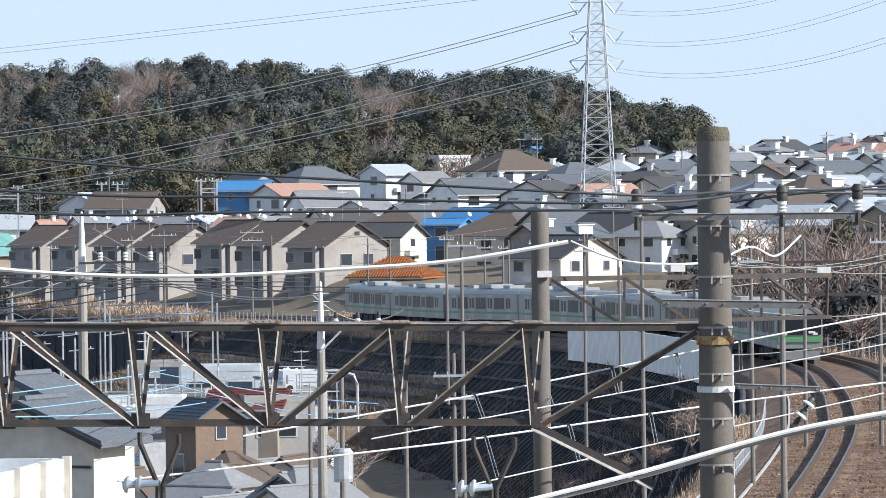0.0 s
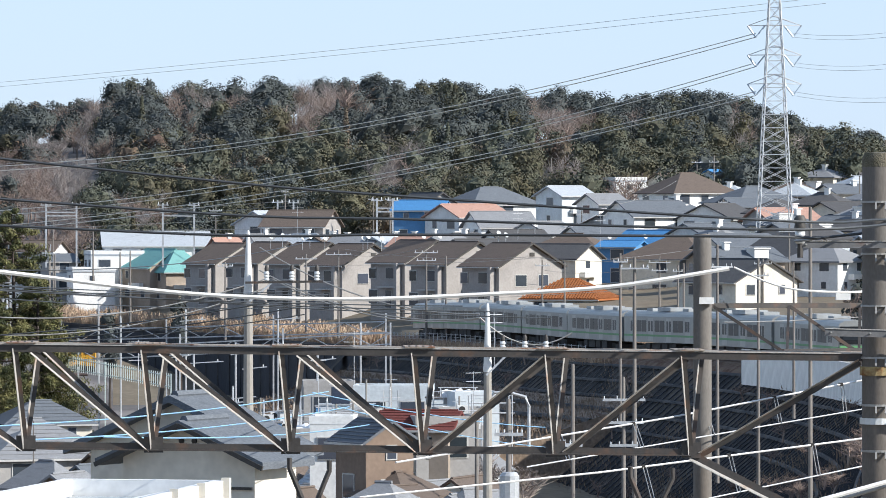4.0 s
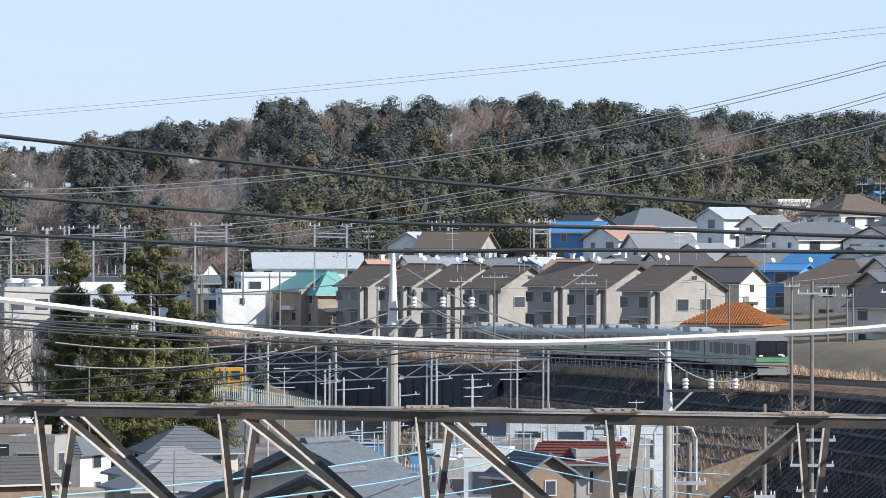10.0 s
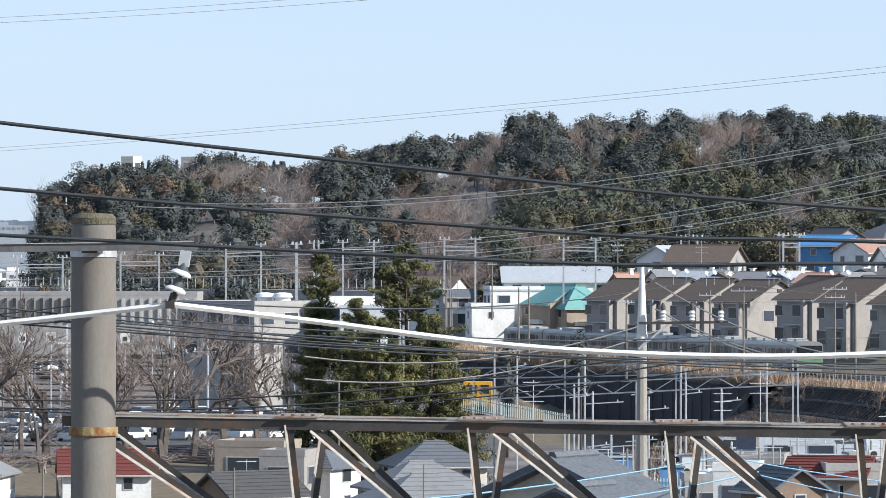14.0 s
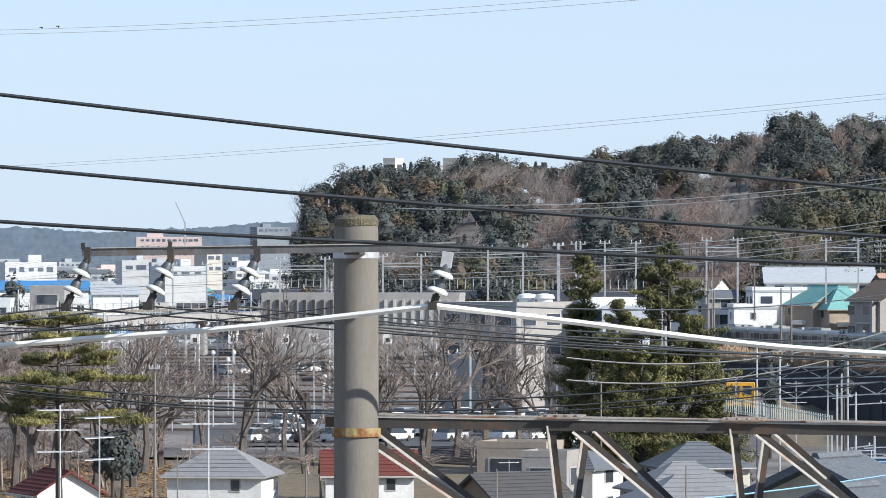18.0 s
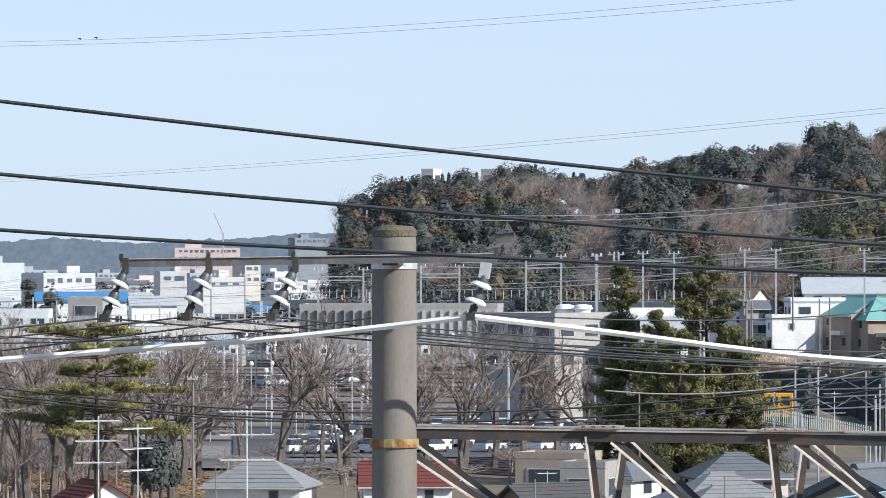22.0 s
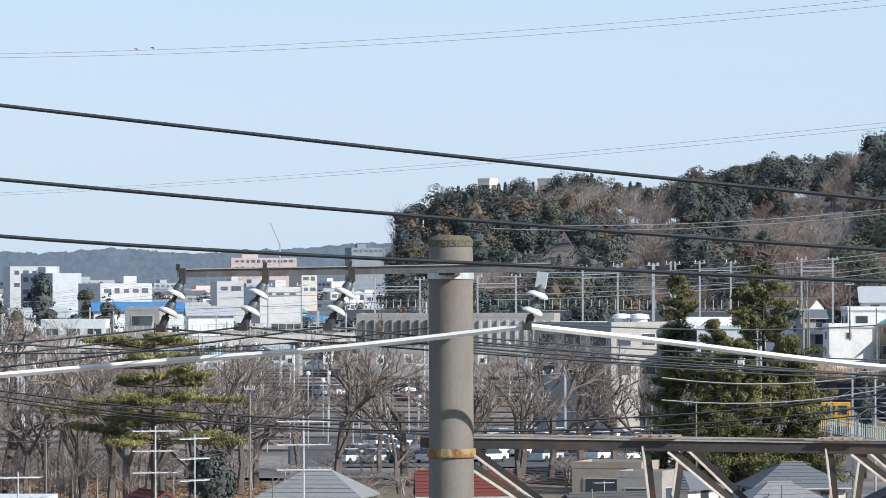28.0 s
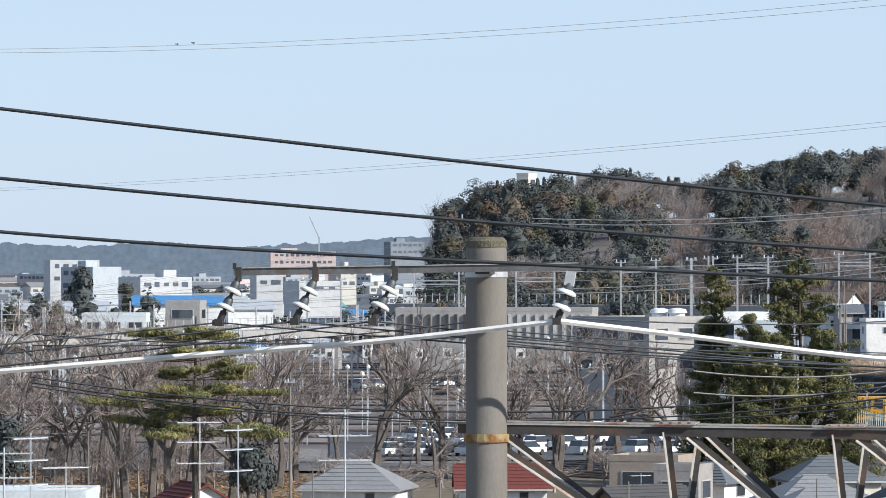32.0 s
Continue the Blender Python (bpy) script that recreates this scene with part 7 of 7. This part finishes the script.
# white signal boxes on a cross line, and small yard lamps
for k, q in enumerate((-190.0, -182.5, -174.0, -166.0, -158.0, -145.5, -140.0, -132.4, -127.4, -121.8, -116.2, -109.0, -101.5)):
    p = Vector((q * 0.54, 540, 4.95 + 0.05 * (k % 3)))
    sig = thing("signal_box", "white square signal box with a dark lens on a post", "signal", "depot signals")
    part("post", Geo().tube([(p.x, p.y, ground(p.x, p.y)), p - Vector((0, 0, 0.4))], 0.07, 6), M_GALV, sig)
    part("housing", Geo().box(p, (0.95, 0.5, 1.05)), M_TRIM, sig)
    part("lens", Geo().box(p + Vector((0.05, -0.26, -0.1)), (0.45, 0.06, 0.45)), M_DARK, sig)
for k in range(60):
    d = rng.uniform(520, 760)
    foot = yard(rng.uniform(-0.215, -0.075), d)
    lamp = thing("yard_lamp", "slim grey lamp post with a small white head", "lamp post", "yard lamps")
    h = rng.uniform(3.0, 7.5)
    part("shaft", Geo().tube([foot - Vector((0, 0, 0.3)), foot + Vector((0, 0, h))], 0.06, 5), M_GALV, lamp)
    part("head", Geo().lathe(foot + Vector((0, 0, h)), [(0.1, -0.1), (0.26, 0.05), (0.24, 0.4), (0.08, 0.5)], 8), M_TRIM, lamp, "white lamp head")

# viaduct with parapet posts
via = tagged(new("viaduct"), "long grey viaduct with a parapet of thin posts", "viaduct", kind="structure")
va, vb = Vector((-99.43, 780.00, 9.05)), Vector((-25.49, 720.00, 9.01))
part("deck", Geo().bar(va - Vector((0, 0, 1.0)), vb - Vector((0, 0, 1.0)), 6, 1.3), WALLS["grey"], via)
for k in range(60):
    p = va.lerp(vb, k / 59)
    part("post", Geo().box(p + Vector((0, -3, 0.6)), (0.12, 0.12, 1.4)), M_GALV, via)
for k in range(9):
    p = va.lerp(vb, (k + 0.5) / 9)
    part("pier", Geo().box(p - Vector((0, 0, 4.8)), (1.2, 3, 6)), WALLS["grey"], via)
via = tagged(new("viaduct"), "low grey road viaduct with railings across the depot", "viaduct", kind="structure")
va, vb = Vector((-150.55, 640.00, 4.78)), Vector((-79.89, 760.00, 5.75))
part("deck", Geo().bar(va - Vector((0, 0, 0.5)), vb - Vector((0, 0, 0.5)), 7, 1.2), WALLS["grey"], via)
part("barrier", Geo().bar(va + Vector((0, -3.4, 0.7)), vb + Vector((0, -3.4, 0.7)), 0.12, 0.4), M_CONCRETE, via)
for k in range(80):
    p = va.lerp(vb, k / 79)
    part("post", Geo().box(p + Vector((0, -3.5, 0.9)), (0.12, 0.1, 1.9)), M_GALV, via)
for k in range(12):
    p = va.lerp(vb, (k + 0.5) / 12)
    part("pier", Geo().box(p - Vector((0, 0, 3.4)), (1.2, 3, 5)), WALLS["grey"], via)

# depot buildings
big = flat_block(-42.67, 560.00, 8.35, 11.5, 12, 11, -38, "grey", "large grey depot building with roof vents", "depot_building", 2)
for q in (1.0, 3.6):
    part("roof_vent", Geo().lathe((q, 1, 11), [(0.9, 0), (0.9, 0.7), (1.15, 0.8), (1.0, 1.2), (0.3, 1.35)], 14), M_TRIM, big, "white roof vent", smooth=True)
for row in ((-82.10, 690.00, 8.08, 8, 6, 2.5, 0, "pale"), (-75.92, 660.00, 6.27, 9, 5, 2, 0, "grey"), (-62.31, 650.00, 5.96, 10, 6, 2.5, 4, "grey"), (-128.35, 700.00, 7.54, 9, 8, 3, 6, "pale"), (-121.75, 720.00, 9.14, 5, 6, 4, 0, "grey"), (-32.48, 560.00, 8.82, 6, 6, 6, 10, "white"), (-30.03, 555.00, 7.93, 5, 5, 6, 0, "pale")):
    flat_block(*row, label=f"{row[-1]} low flat-roofed building in the depot", rows=1)

hall = flat_block(-68.51, 645.00, 8.67, 25.3, 9, 4.5, 0, "grey", "long low grey depot hall with a row of columns", "depot_hall", glass=False)
for k in range(22):
    part("column", Geo().box((-12.6 + 0.9 + 1.15 * k, -4.62, 2.6), (0.35, 0.3, 3.0)), M_DARK if k < 11 else M_FRAME, hall)

# distant town and hills
rng = random.Random(77)
M_FAR = {k: wall_mat("town_" + k, c) for k, c in dict(white=(0.52, 0.535, 0.55), pale=(0.42, 0.46, 0.50), grey=(0.34, 0.37, 0.40), cream=(0.54, 0.52, 0.48), pink=(0.56, 0.46, 0.44), slab=(0.22, 0.25, 0.29)).items()}
M_FAR_WIN = mat("town_window_band", (0.09, 0.11, 0.15), 0.4, vary=0.15, bump=0)


def town_block(x, y, w, d, z1, wall, rows):
    ob = thing("town_building", f"{'grey' if wall == 'slab' else wall} town building far beyond the depot", "building", "town buildings", pose(x, y, -6, 0, 0, rng.choice((-35, 20, 35, 10, 28)) + rng.uniform(-8, 8)))
    h = z1 + 6
    part("wall_shell", Geo().box((0, 0, h / 2), (w, d, h)), M_FAR[wall], ob)
    pick = rng.random()
    if pick < 0.4 and z1 < 9:
        a, b, r = w / 2 + 0.4, d / 2 + 0.4, rng.uniform(1.0, 2.2)
        part("roof", Geo().add([(-a, -b, h), (a, -b, h), (a, b, h), (-a, b, h), (-a, 0, h + r), (a, 0, h + r)], [(0, 1, 5, 4), (2, 3, 4, 5), (1, 2, 5), (3, 0, 4), (3, 2, 1, 0)]), ROOFS[rng.choice(("blue", "slate", "light", "grey", "brown", "grey", "teal", "light", "dark"))], ob)
    elif pick < 0.7:
        part("penthouse", Geo().box((rng.uniform(-0.25, 0.25) * w, 0, h + 0.8), (w * 0.25, d * 0.4, 1.6)), M_FAR[wall], ob)
    for k in range(rows):
        g, n = Geo(), max(2, int(w / 2.6))
        for j in range(n):
            g.box((-w * 0.45 + w * 0.9 * (j + 0.5) / n, -d / 2 - 0.03, h - 1.6 - 3.2 * k), (w * 0.9 / n * rng.uniform(0.45, 0.8), 0.1, rng.uniform(0.8, 1.3)))
        tagged(part("window_band", g, M_FAR_WIN, ob), kind="stuff")


for _ in range(200):
    d = rng.choice((880, 960, 1050, 1180, 1350, 1600, 1900))
    b = rng.uniform(-0.24, -0.118)
    y = d + rng.uniform(-30, 30)
    z1 = rng.uniform(0, 2.4) + (d - 880) * 0.0055
    town_block(b * y, y, rng.uniform(6, 20) * (0.5 + d / 2500), rng.uniform(8, 14), z1, rng.choice(("white", "white", "pale", "cream", "grey", "white")), 1 if z1 < 9 else 2)
for x, y, z, w, wall, rows in ((-299.7, 2400, 28.0, 17, "slab", 2), (-334.2, 2300, 23.0, 30, "pink", 3), (-250, 1300, 17.4, 13, "white", 2), (-241, 1280, 15.6, 12, "pale", 2), (-192.8, 1100, 13.2, 13, "white", 2), (-171, 1120, 13.6, 6, "white", 1), (-206, 1500, 15.5, 5, "cream", 2), (-165, 1150, 12.2, 10, "white", 1)):
    town_block(x, y, w, 10, z - 0.8, wall, rows)
for x, y, z, w, roof in ((-153.6, 900, 9.3, 16, "blue"), (-139, 890, 8.6, 8, "light"), (-168, 880, 8.4, 10, "light")):
    make_house(x, y, z, w, 9, 12, "white", roof, "gable", 7, 1.4, f"white hall with a {roof} metal roof beyond the depot", 1, "halls beyond the depot", True, True)
for x, y, z, w in ((-101.46, 1012, 32.94, 2.6), (-87.79, 1012, 32.9, 6.2)):
    ob = flat_block(x, y, z, w, 4, 16, -20, "cream", "cream building standing among the trees on the hill", "hill_building", 3)
for _ in range(70):
    d = rng.uniform(2100, 2900)
    b = rng.uniform(-0.26, -0.1)
    town_block(b * d, d, rng.uniform(10, 40), 12, rng.uniform(5, 13), rng.choice(("white", "pale", "cream", "grey", "pink")), 2)
g = Geo()
for _ in range(230):
    d = rng.choice((860, 930, 1020, 1150, 1400, 1800))
    b = rng.uniform(-0.24, -0.118)
    clump_tree(g, b * d, d, -4 + (d - 860) * 0.004, rng.uniform(6, 10), rng.uniform(2, 5), rng, 130, 0.4)
clump_tree(g, -161.6, 850, -3, 18.6, 3.2, rng, 900, 0.45)
clump_tree(g, -150.5, 852, -3, 15.0, 2.6, rng, 600, 0.45)
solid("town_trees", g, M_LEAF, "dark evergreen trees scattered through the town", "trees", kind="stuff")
# Aerial haze is painted into the far hills as a blue tint.
M_FAR_HILL = mat("haze_tinted_hill", (0.22, 0.275, 0.34), 0.95, vary=0.2, scale=0.05, fine=0.3, second=(0.16, 0.21, 0.27), share=0.45, bump=0)
HILL_LINE = [(-781.48, 3000.00, 28.37), (-668.16, 3000.00, 32.91), (-525.77, 3000.00, 32.10), (-460.77, 3000.00, 31.41), (-409.64, 3000.00, 34.10), (-355.28, 3000.00, 35.44), (-274.08, 3000.00, 26.00)]
HILL_LINE = sorted(HILL_LINE)
g = Geo()
for i in range(700):
    x = HILL_LINE[0][0] + (HILL_LINE[-1][0] - HILL_LINE[0][0]) * i / 699
    top = float(np.interp(x, [q[0] for q in HILL_LINE], [q[2] for q in HILL_LINE])) - 3 + 2.2 * noise.noise((x * 0.02, 0, 5)) + 1.3 * noise.noise((x * 0.16, 0, 9)) + 0.8 * noise.noise((x * 0.6, 0, 2))
    g.v += [(x, 3000, -10), (x, 3000, top)]
for i in range(699):
    g.f.append((2 * i, 2 * i + 2, 2 * i + 3, 2 * i + 1))
solid("distant_hills", g, M_FAR_HILL, "low wooded hills on the horizon, tinted blue for haze", "hills", kind="structure")
crane = thing("tower_crane", "slender tower crane far behind the town", "crane")
part("jib", Geo().bar((-198.79, 1400.00, 22.75), (-201.50, 1400.00, 28.74), 0.3, 0.3), M_GALV, crane)
part("mast", Geo().bar((-198.79, 1400.00, 16.45), (-198.79, 1400.00, 23.07), 0.4, 0.4), M_GALV, crane)

# parked cars
M_CARS = [mat("car_paint_" + k, c, 0.3, vary=0.05, bump=0, spec=0.6) for k, c in dict(white=(0.75, 0.75, 0.75), silver=(0.5, 0.52, 0.54), dark=(0.05, 0.06, 0.08), white_van=(0.72, 0.73, 0.74)).items()]


def small_car(paint, colour):
    ob = thing("parked_car", f"{colour} car parked in the depot car park", "car", "parked cars")
    g = Geo().add([(-2, -0.82, 0.3), (2, -0.82, 0.3), (2, 0.82, 0.3), (-2, 0.82, 0.3), (-2, -0.82, 0.85), (2, -0.82, 0.8), (2, 0.82, 0.8), (-2, 0.82, 0.85)], [(3, 2, 1, 0), (4, 5, 6, 7), (0, 1, 5, 4), (1, 2, 6, 5), (2, 3, 7, 6), (3, 0, 4, 7)])
    part("body", g, paint, ob)
    part("cabin", Geo().add([(-1.7, -0.76, 0.85), (1.0, -0.76, 0.82), (1.0, 0.76, 0.82), (-1.7, 0.76, 0.85), (-1.4, -0.66, 1.42), (0.4, -0.66, 1.42), (0.4, 0.66, 1.42), (-1.4, 0.66, 1.42)], [(4, 5, 6, 7), (0, 1, 5, 4), (1, 2, 6, 5), (2, 3, 7, 6), (3, 0, 4, 7)]), M_GLASS, ob)
    part("roof", Geo().box((-0.5, 0, 1.44), (1.75, 1.28, 0.06)), paint, ob)
    for sx in (-1.25, 1.25):
        for sy in (-0.75,):
            part("wheel", Geo().lathe((sx, sy, 0.31), [(0.31, -0.1), (0.31, 0.1)], 10, Matrix.Rotation(radians(90), 3, "X")), M_DARK, ob)
    return ob


protos = [small_car(p, c) for p, c in zip(M_CARS, ("white", "silver", "dark blue", "pale grey"))]
spots = []
for r in range(5):
    for k in range(13):
        b = -0.128 + 0.0056 * k + 0.002 * r
        spots.append((b, 497 + 11 * r + 0.8 * k))
for k in range(16):
    spots.append((-0.165 + 0.0035 * k, 640 + 2 * k))
g = Geo()
for i in range(9):
    for j in range(11):
        d = 488 + 8 * i
        b = -0.14 + 0.011 * j
        g.v.append(tuple(Vector((b * d, d, ground(b * d, d) + 0.4))))
for i in range(8):
    for j in range(10):
        a = i * 11 + j
        g.f.append((a, a + 1, a + 12, a + 11))
solid("car_park", g, M_ASPHALT, "dark asphalt car park beside the depot", "car park", kind="structure")
for k, (b, d) in enumerate(spots):
    p = Vector((b * d, d, ground(b * d, d) + 0.42))
    m = Matrix.Translation(p) @ Matrix.Rotation(radians(62 + rng.uniform(-4, 4)), 4, "Z")
    if k < 4:
        protos[k].matrix_world = m
    elif rng.random() < 0.88:
        copy_thing(protos[rng.choice((0, 0, 0, 1, 3, 2))], m)

g = Geo()
for i in range(17):
    for j in range(21):
        d = 340 + 13.5 * i
        x = (-0.06 + 0.11 * j / 20) * d
        g.v.append((x, d, ground(x, d) + 0.22))
for i in range(16):
    for j in range(20):
        k = i * 21 + j
        if g.v[k][0] < np.interp(g.v[k][1], [q[1] for q in TRACK_KNOTS], [q[0] for q in TRACK_KNOTS]) - 13:
            g.f.append((k, k + 1, k + 22, k + 21))
solid("lower_yard", g, M_YARD, "grey ballast beside the lower line", "yard", kind="structure")
for k, (x, y, z) in enumerate(((8.79, 648.00, 11.85), (12.38, 648.00, 11.70), (15.79, 640.00, 11.78), (19.60, 640.00, 11.82), (23.56, 635.00, 11.66), (27.23, 632.00, 11.67))):
    make_house(x, y, z, 6.2, 5, -30 + 80 * (k % 2), ("white", "cream", "white", "pale", "white", "cream")[k], ("light", "brown", "grey", "light", "salmon", "grey")[k], "gable", 4.2, 1.1)
for k, (x, y, z) in enumerate(((4.21, 600.00, 11.77), (5.72, 600.00, 11.92), (8.14, 600.00, 11.65), (9.04, 600.00, 11.78), (10.86, 600.00, 11.57), (15.26, 590.00, 11.63), (15.84, 590.00, 11.81), (17.48, 590.00, 11.55), (19.14, 590.00, 11.99), (22.29, 585.00, 11.85), (24.21, 585.00, 11.85), (30.47, 570.00, 12.27), (31.32, 570.00, 12.06), (36.52, 600.00, 13.18), (45.54, 600.00, 11.71), (49.97, 600.00, 11.76), (56.98, 560.00, 10.73), (59.26, 520.00, 10.43))):
    ob = thing("satellite_dish", "white satellite dish on a short roof mast", "satellite dish", "satellite dishes", pose(x, y, z - 0.8))
    part("dish", Geo().lathe((0, 0, 0.8), [(0.04, 0), (0.2, 0.04), (0.33, 0.12), (0.31, 0.14), (0.19, 0.06), (0.04, 0.03)], 14, Euler((radians(62), 0, radians(38))).to_matrix()), M_PORCELAIN, ob, smooth=True)
    part("mast", Geo().tube([(0, 0.1, -0.6), (0, 0.1, 0.8)], 0.03, 5), M_GALV, ob)

M_FENCE = mat("pale_green_fence_paint", (0.50, 0.56, 0.53), 0.6, vary=0.12)

# ---- lower line before the retaining wall ----
low = lambda x, y: Vector((x, y, ground(x, y)))
for a, b in (((-16.80, 470.00, 3.34), (13.93, 455.00, 4.43)), ((-14.26, 440.00, 2.30), (13.59, 430.00, 3.95))):
    a, b = Vector(a), Vector(b)
    gt = thing("truss_gantry", "light grey lattice gantry over the lower line", "gantry", "lower line gantries")
    for dz in (0.0, 1.0):
        part("chord", Geo().bar(a - Vector((0, 0, dz)), b - Vector((0, 0, dz)), 0.1, 0.12), M_GALV, gt)
    for k in range(16):
        u, v = a.lerp(b, k / 16), a.lerp(b, (k + 1) / 16)
        part("lacing", Geo().bar(u - Vector((0, 0, 1.0 * (k % 2))), v - Vector((0, 0, 1.0 * ((k + 1) % 2))), 0.07, 0.07), M_GALV, gt)
    for k in (0, 0.33, 0.66, 1.0):
        p = a.lerp(b, k)
        part("column", Geo().bar((p.x, p.y, ground(p.x, p.y) - 0.5), p + Vector((0, 0, 0.9)), 0.15, 0.15, (0, 1, 0)), M_GALV, gt)
for x, y, z in ((-12.44, 440.00, 6.22), (-10.23, 430.00, 5.19), (-4.59, 440.00, 5.59), (-5.01, 400.00, 3.43), (-3.71, 420.00, 2.34), (-0.10, 420.00, 3.11), (3.82, 450.00, 5.49), (3.90, 410.00, 3.43), (6.62, 400.00, 3.12), (11.19, 440.00, 4.39), (0.88, 400.00, 2.45), (-1.97, 380.00, 0.29), (2.07, 380.00, -0.40), (-0.34, 390.00, 0.34), (-3.28, 370.00, 0.69), (4.94, 380.00, 0.83), (11.05, 350.00, 1.56), (6.49, 350.00, 0.78)):
    p = Vector((x, y, z))
    ob = thing("catenary_mast", "slim pale mast beside the lower line", "mast", "lower line masts")
    part("shaft", Geo().tube([(x, y, ground(x, y) - 0.5), p], 0.085, 6), M_GALV, ob)
    w = rng.uniform(0.8, 2.6)
    part("bracket", Geo().bar(p + Vector((-w * 0.3, 0, -0.8)), p + Vector((w, 0, -0.6)), 0.08, 0.08), M_GALV, ob)
    pin_insulator(ob, p + Vector((0, 0, 0)), 0.28, 0.09)
    pin_insulator(ob, p + Vector((w * 0.8, 0, -0.6)), 0.2, 0.07)
van = thing("maintenance_car", "orange-yellow rail maintenance car on the lower line", "rail vehicle")
p = Vector((-14.82, 470.00, -0.34))
part("body", Geo().box(p + Vector((0, 0, 1.3)), (2.6, 3.5, 2.3)), mat("orange_vehicle_paint", (0.65, 0.33, 0.03), 0.5, vary=0.12), van)
part("cab_window", Geo().box(p + Vector((-0.5, -1.78, 1.8)), (1.0, 0.06, 0.8)), M_GLASS, van)
part("cab_window", Geo().box(p + Vector((0.7, -1.78, 1.8)), (0.8, 0.06, 0.8)), M_GLASS, van)
part("chassis", Geo().box(p + Vector((0, 0, 0.0)), (2.4, 3.6, 0.6)), M_UNDER, van)
for k in range(9):
    for e in (0, 1.1):
        solid("siding_rail", Geo().tube([low(x, y) + Vector((0, 0, 0.32)) for x, y in ((-46 + 6 * j, 500 - 7.2 * j - 5.5 * k - e) for j in range(12))], 0.08, 4), M_RAIL, "rusty rail of the lower line", "rail", "siding rails", kind="structure")
for f0, f1, h, n, name in (((-17.45, 440.00, 1.47), (-5.61, 415.00, 0.18), 1.3, 62, "pale grey palisade fence along the lower line"), ((-9.57, 330.00, -3.07), (-3.89, 385.00, -2.87), 2.0, 40, "pale green palisade fence beside the houses"), ((-3.54, 350.00, -1.91), (2.92, 345.00, -2.03), 1.4, 30, "pale green palisade fence beside the houses")):
    pf = thing("palisade_fence", name, "fence", "palisade fences")
    f0, f1 = Vector(f0), Vector(f1)
    for k in range(n):
        q = f0.lerp(f1, k / (n - 1))
        part("pale", Geo().box(q, (0.075, 0.05, h)), M_FENCE, pf)
    for dz in (-0.35, 0.35):
        part("rail", Geo().bar(f0 + Vector((0, 0.04, h * dz)), f1 + Vector((0, 0.04, h * dz)), 0.05, 0.05), M_FENCE, pf)
    for k in (0.0, 0.5, 1.0):
        q = f0.lerp(f1, k)
        part("post", Geo().bar((q.x, q.y + 0.1, ground(q.x, q.y) - 0.3), q + Vector((0, 0.1, h / 2)), 0.1, 0.1, (0, 1, 0)), M_FENCE, pf)

# ---- more wires across the view ----
for a, b, s, r in (((-12.30, 60.00, 12.68), (0.79, 60.00, 12.92), 0.55, 0.01), ((-12.30, 60.00, 12.61), (0.79, 60.00, 12.77), 0.55, 0.01), ((-12.30, 60.00, 12.56), (0.79, 60.00, 12.64), 0.5, 0.008), ((-6.14, 55.00, 13.36), (1.33, 70.00, 12.79), 0.1, 0.008), ((-6.14, 55.00, 13.28), (1.33, 70.00, 12.88), 0.15, 0.008), ((-6.14, 55.00, 13.23), (1.33, 70.00, 12.57), 0.15, 0.008),
                   ((-7.31, 80.00, 13.24), (1.83, 140.00, 13.32), 0.4, 0.012), ((-11.28, 55.00, 13.16), (-6.14, 55.00, 13.43), 0.1, 0.007), ((-11.28, 55.00, 13.29), (-6.14, 55.00, 13.26), 0.1, 0.007)):
    wire("service_wire", a, b, s, r, M_CABLE, "dark service wire across the view", 24)
for a, b in (((0.44, 125.00, 13.29), (6.38, 120.00, 11.50)), ((0.44, 125.00, 12.64), (6.38, 120.00, 11.39)), ((0.81, 125.00, 12.39), (6.53, 120.00, 11.39)), ((6.30, 118.00, 11.44), (8.76, 118.00, 11.03)), ((-7.77, 118.00, 11.59), (0.54, 120.00, 12.45)), ((-7.77, 118.00, 11.07), (0.54, 120.00, 12.20)), ((2.14, 480.00, 5.78), (47.04, 470.00, 7.84)), ((-0.11, 500.00, 9.55), (30.87, 480.00, 10.25)), ((28.79, 485.00, 10.21), (47.04, 470.00, 10.38)), ((30.39, 480.00, 9.81), (56.06, 560.00, 11.20)), ((30.39, 480.00, 8.92), (40.07, 470.00, 9.50)), ((28.89, 485.00, 7.52), (40.17, 470.00, 8.44)), ((34.37, 520.00, 12.81), (44.36, 580.00, 15.85)), ((44.36, 580.00, 15.58), (53.87, 600.00, 18.60)), ((11.12, 500.00, 10.90), (28.90, 485.00, 10.21)), ((11.11, 500.00, 10.41), (18.86, 495.00, 11.11))):
    wire("service_wire", a, b, 0.5, 0.018, M_WIRE, "thin service wire between utility poles", 12)
# ---- motion ----
def motions():
    for k, car in enumerate(CARS):
        rows = []
        for i in range(0, 65):
            t = i * 0.5
            s = float(np.interp(t, TAIL_T, TAIL_S)) + 10 + 20 * k
            p, d = on_track(s)
            q, _ = on_track(s + 6.6)
            o, _ = on_track(s - 6.6)
            e = q - o
            rows.append((t, Matrix.LocRotScale((p + q + o) / 3, Euler((math.atan2(e.z, math.hypot(e.x, e.y)), 0, math.atan2(-e.x, e.y))), None)))
        walk(car, rows)


motions()
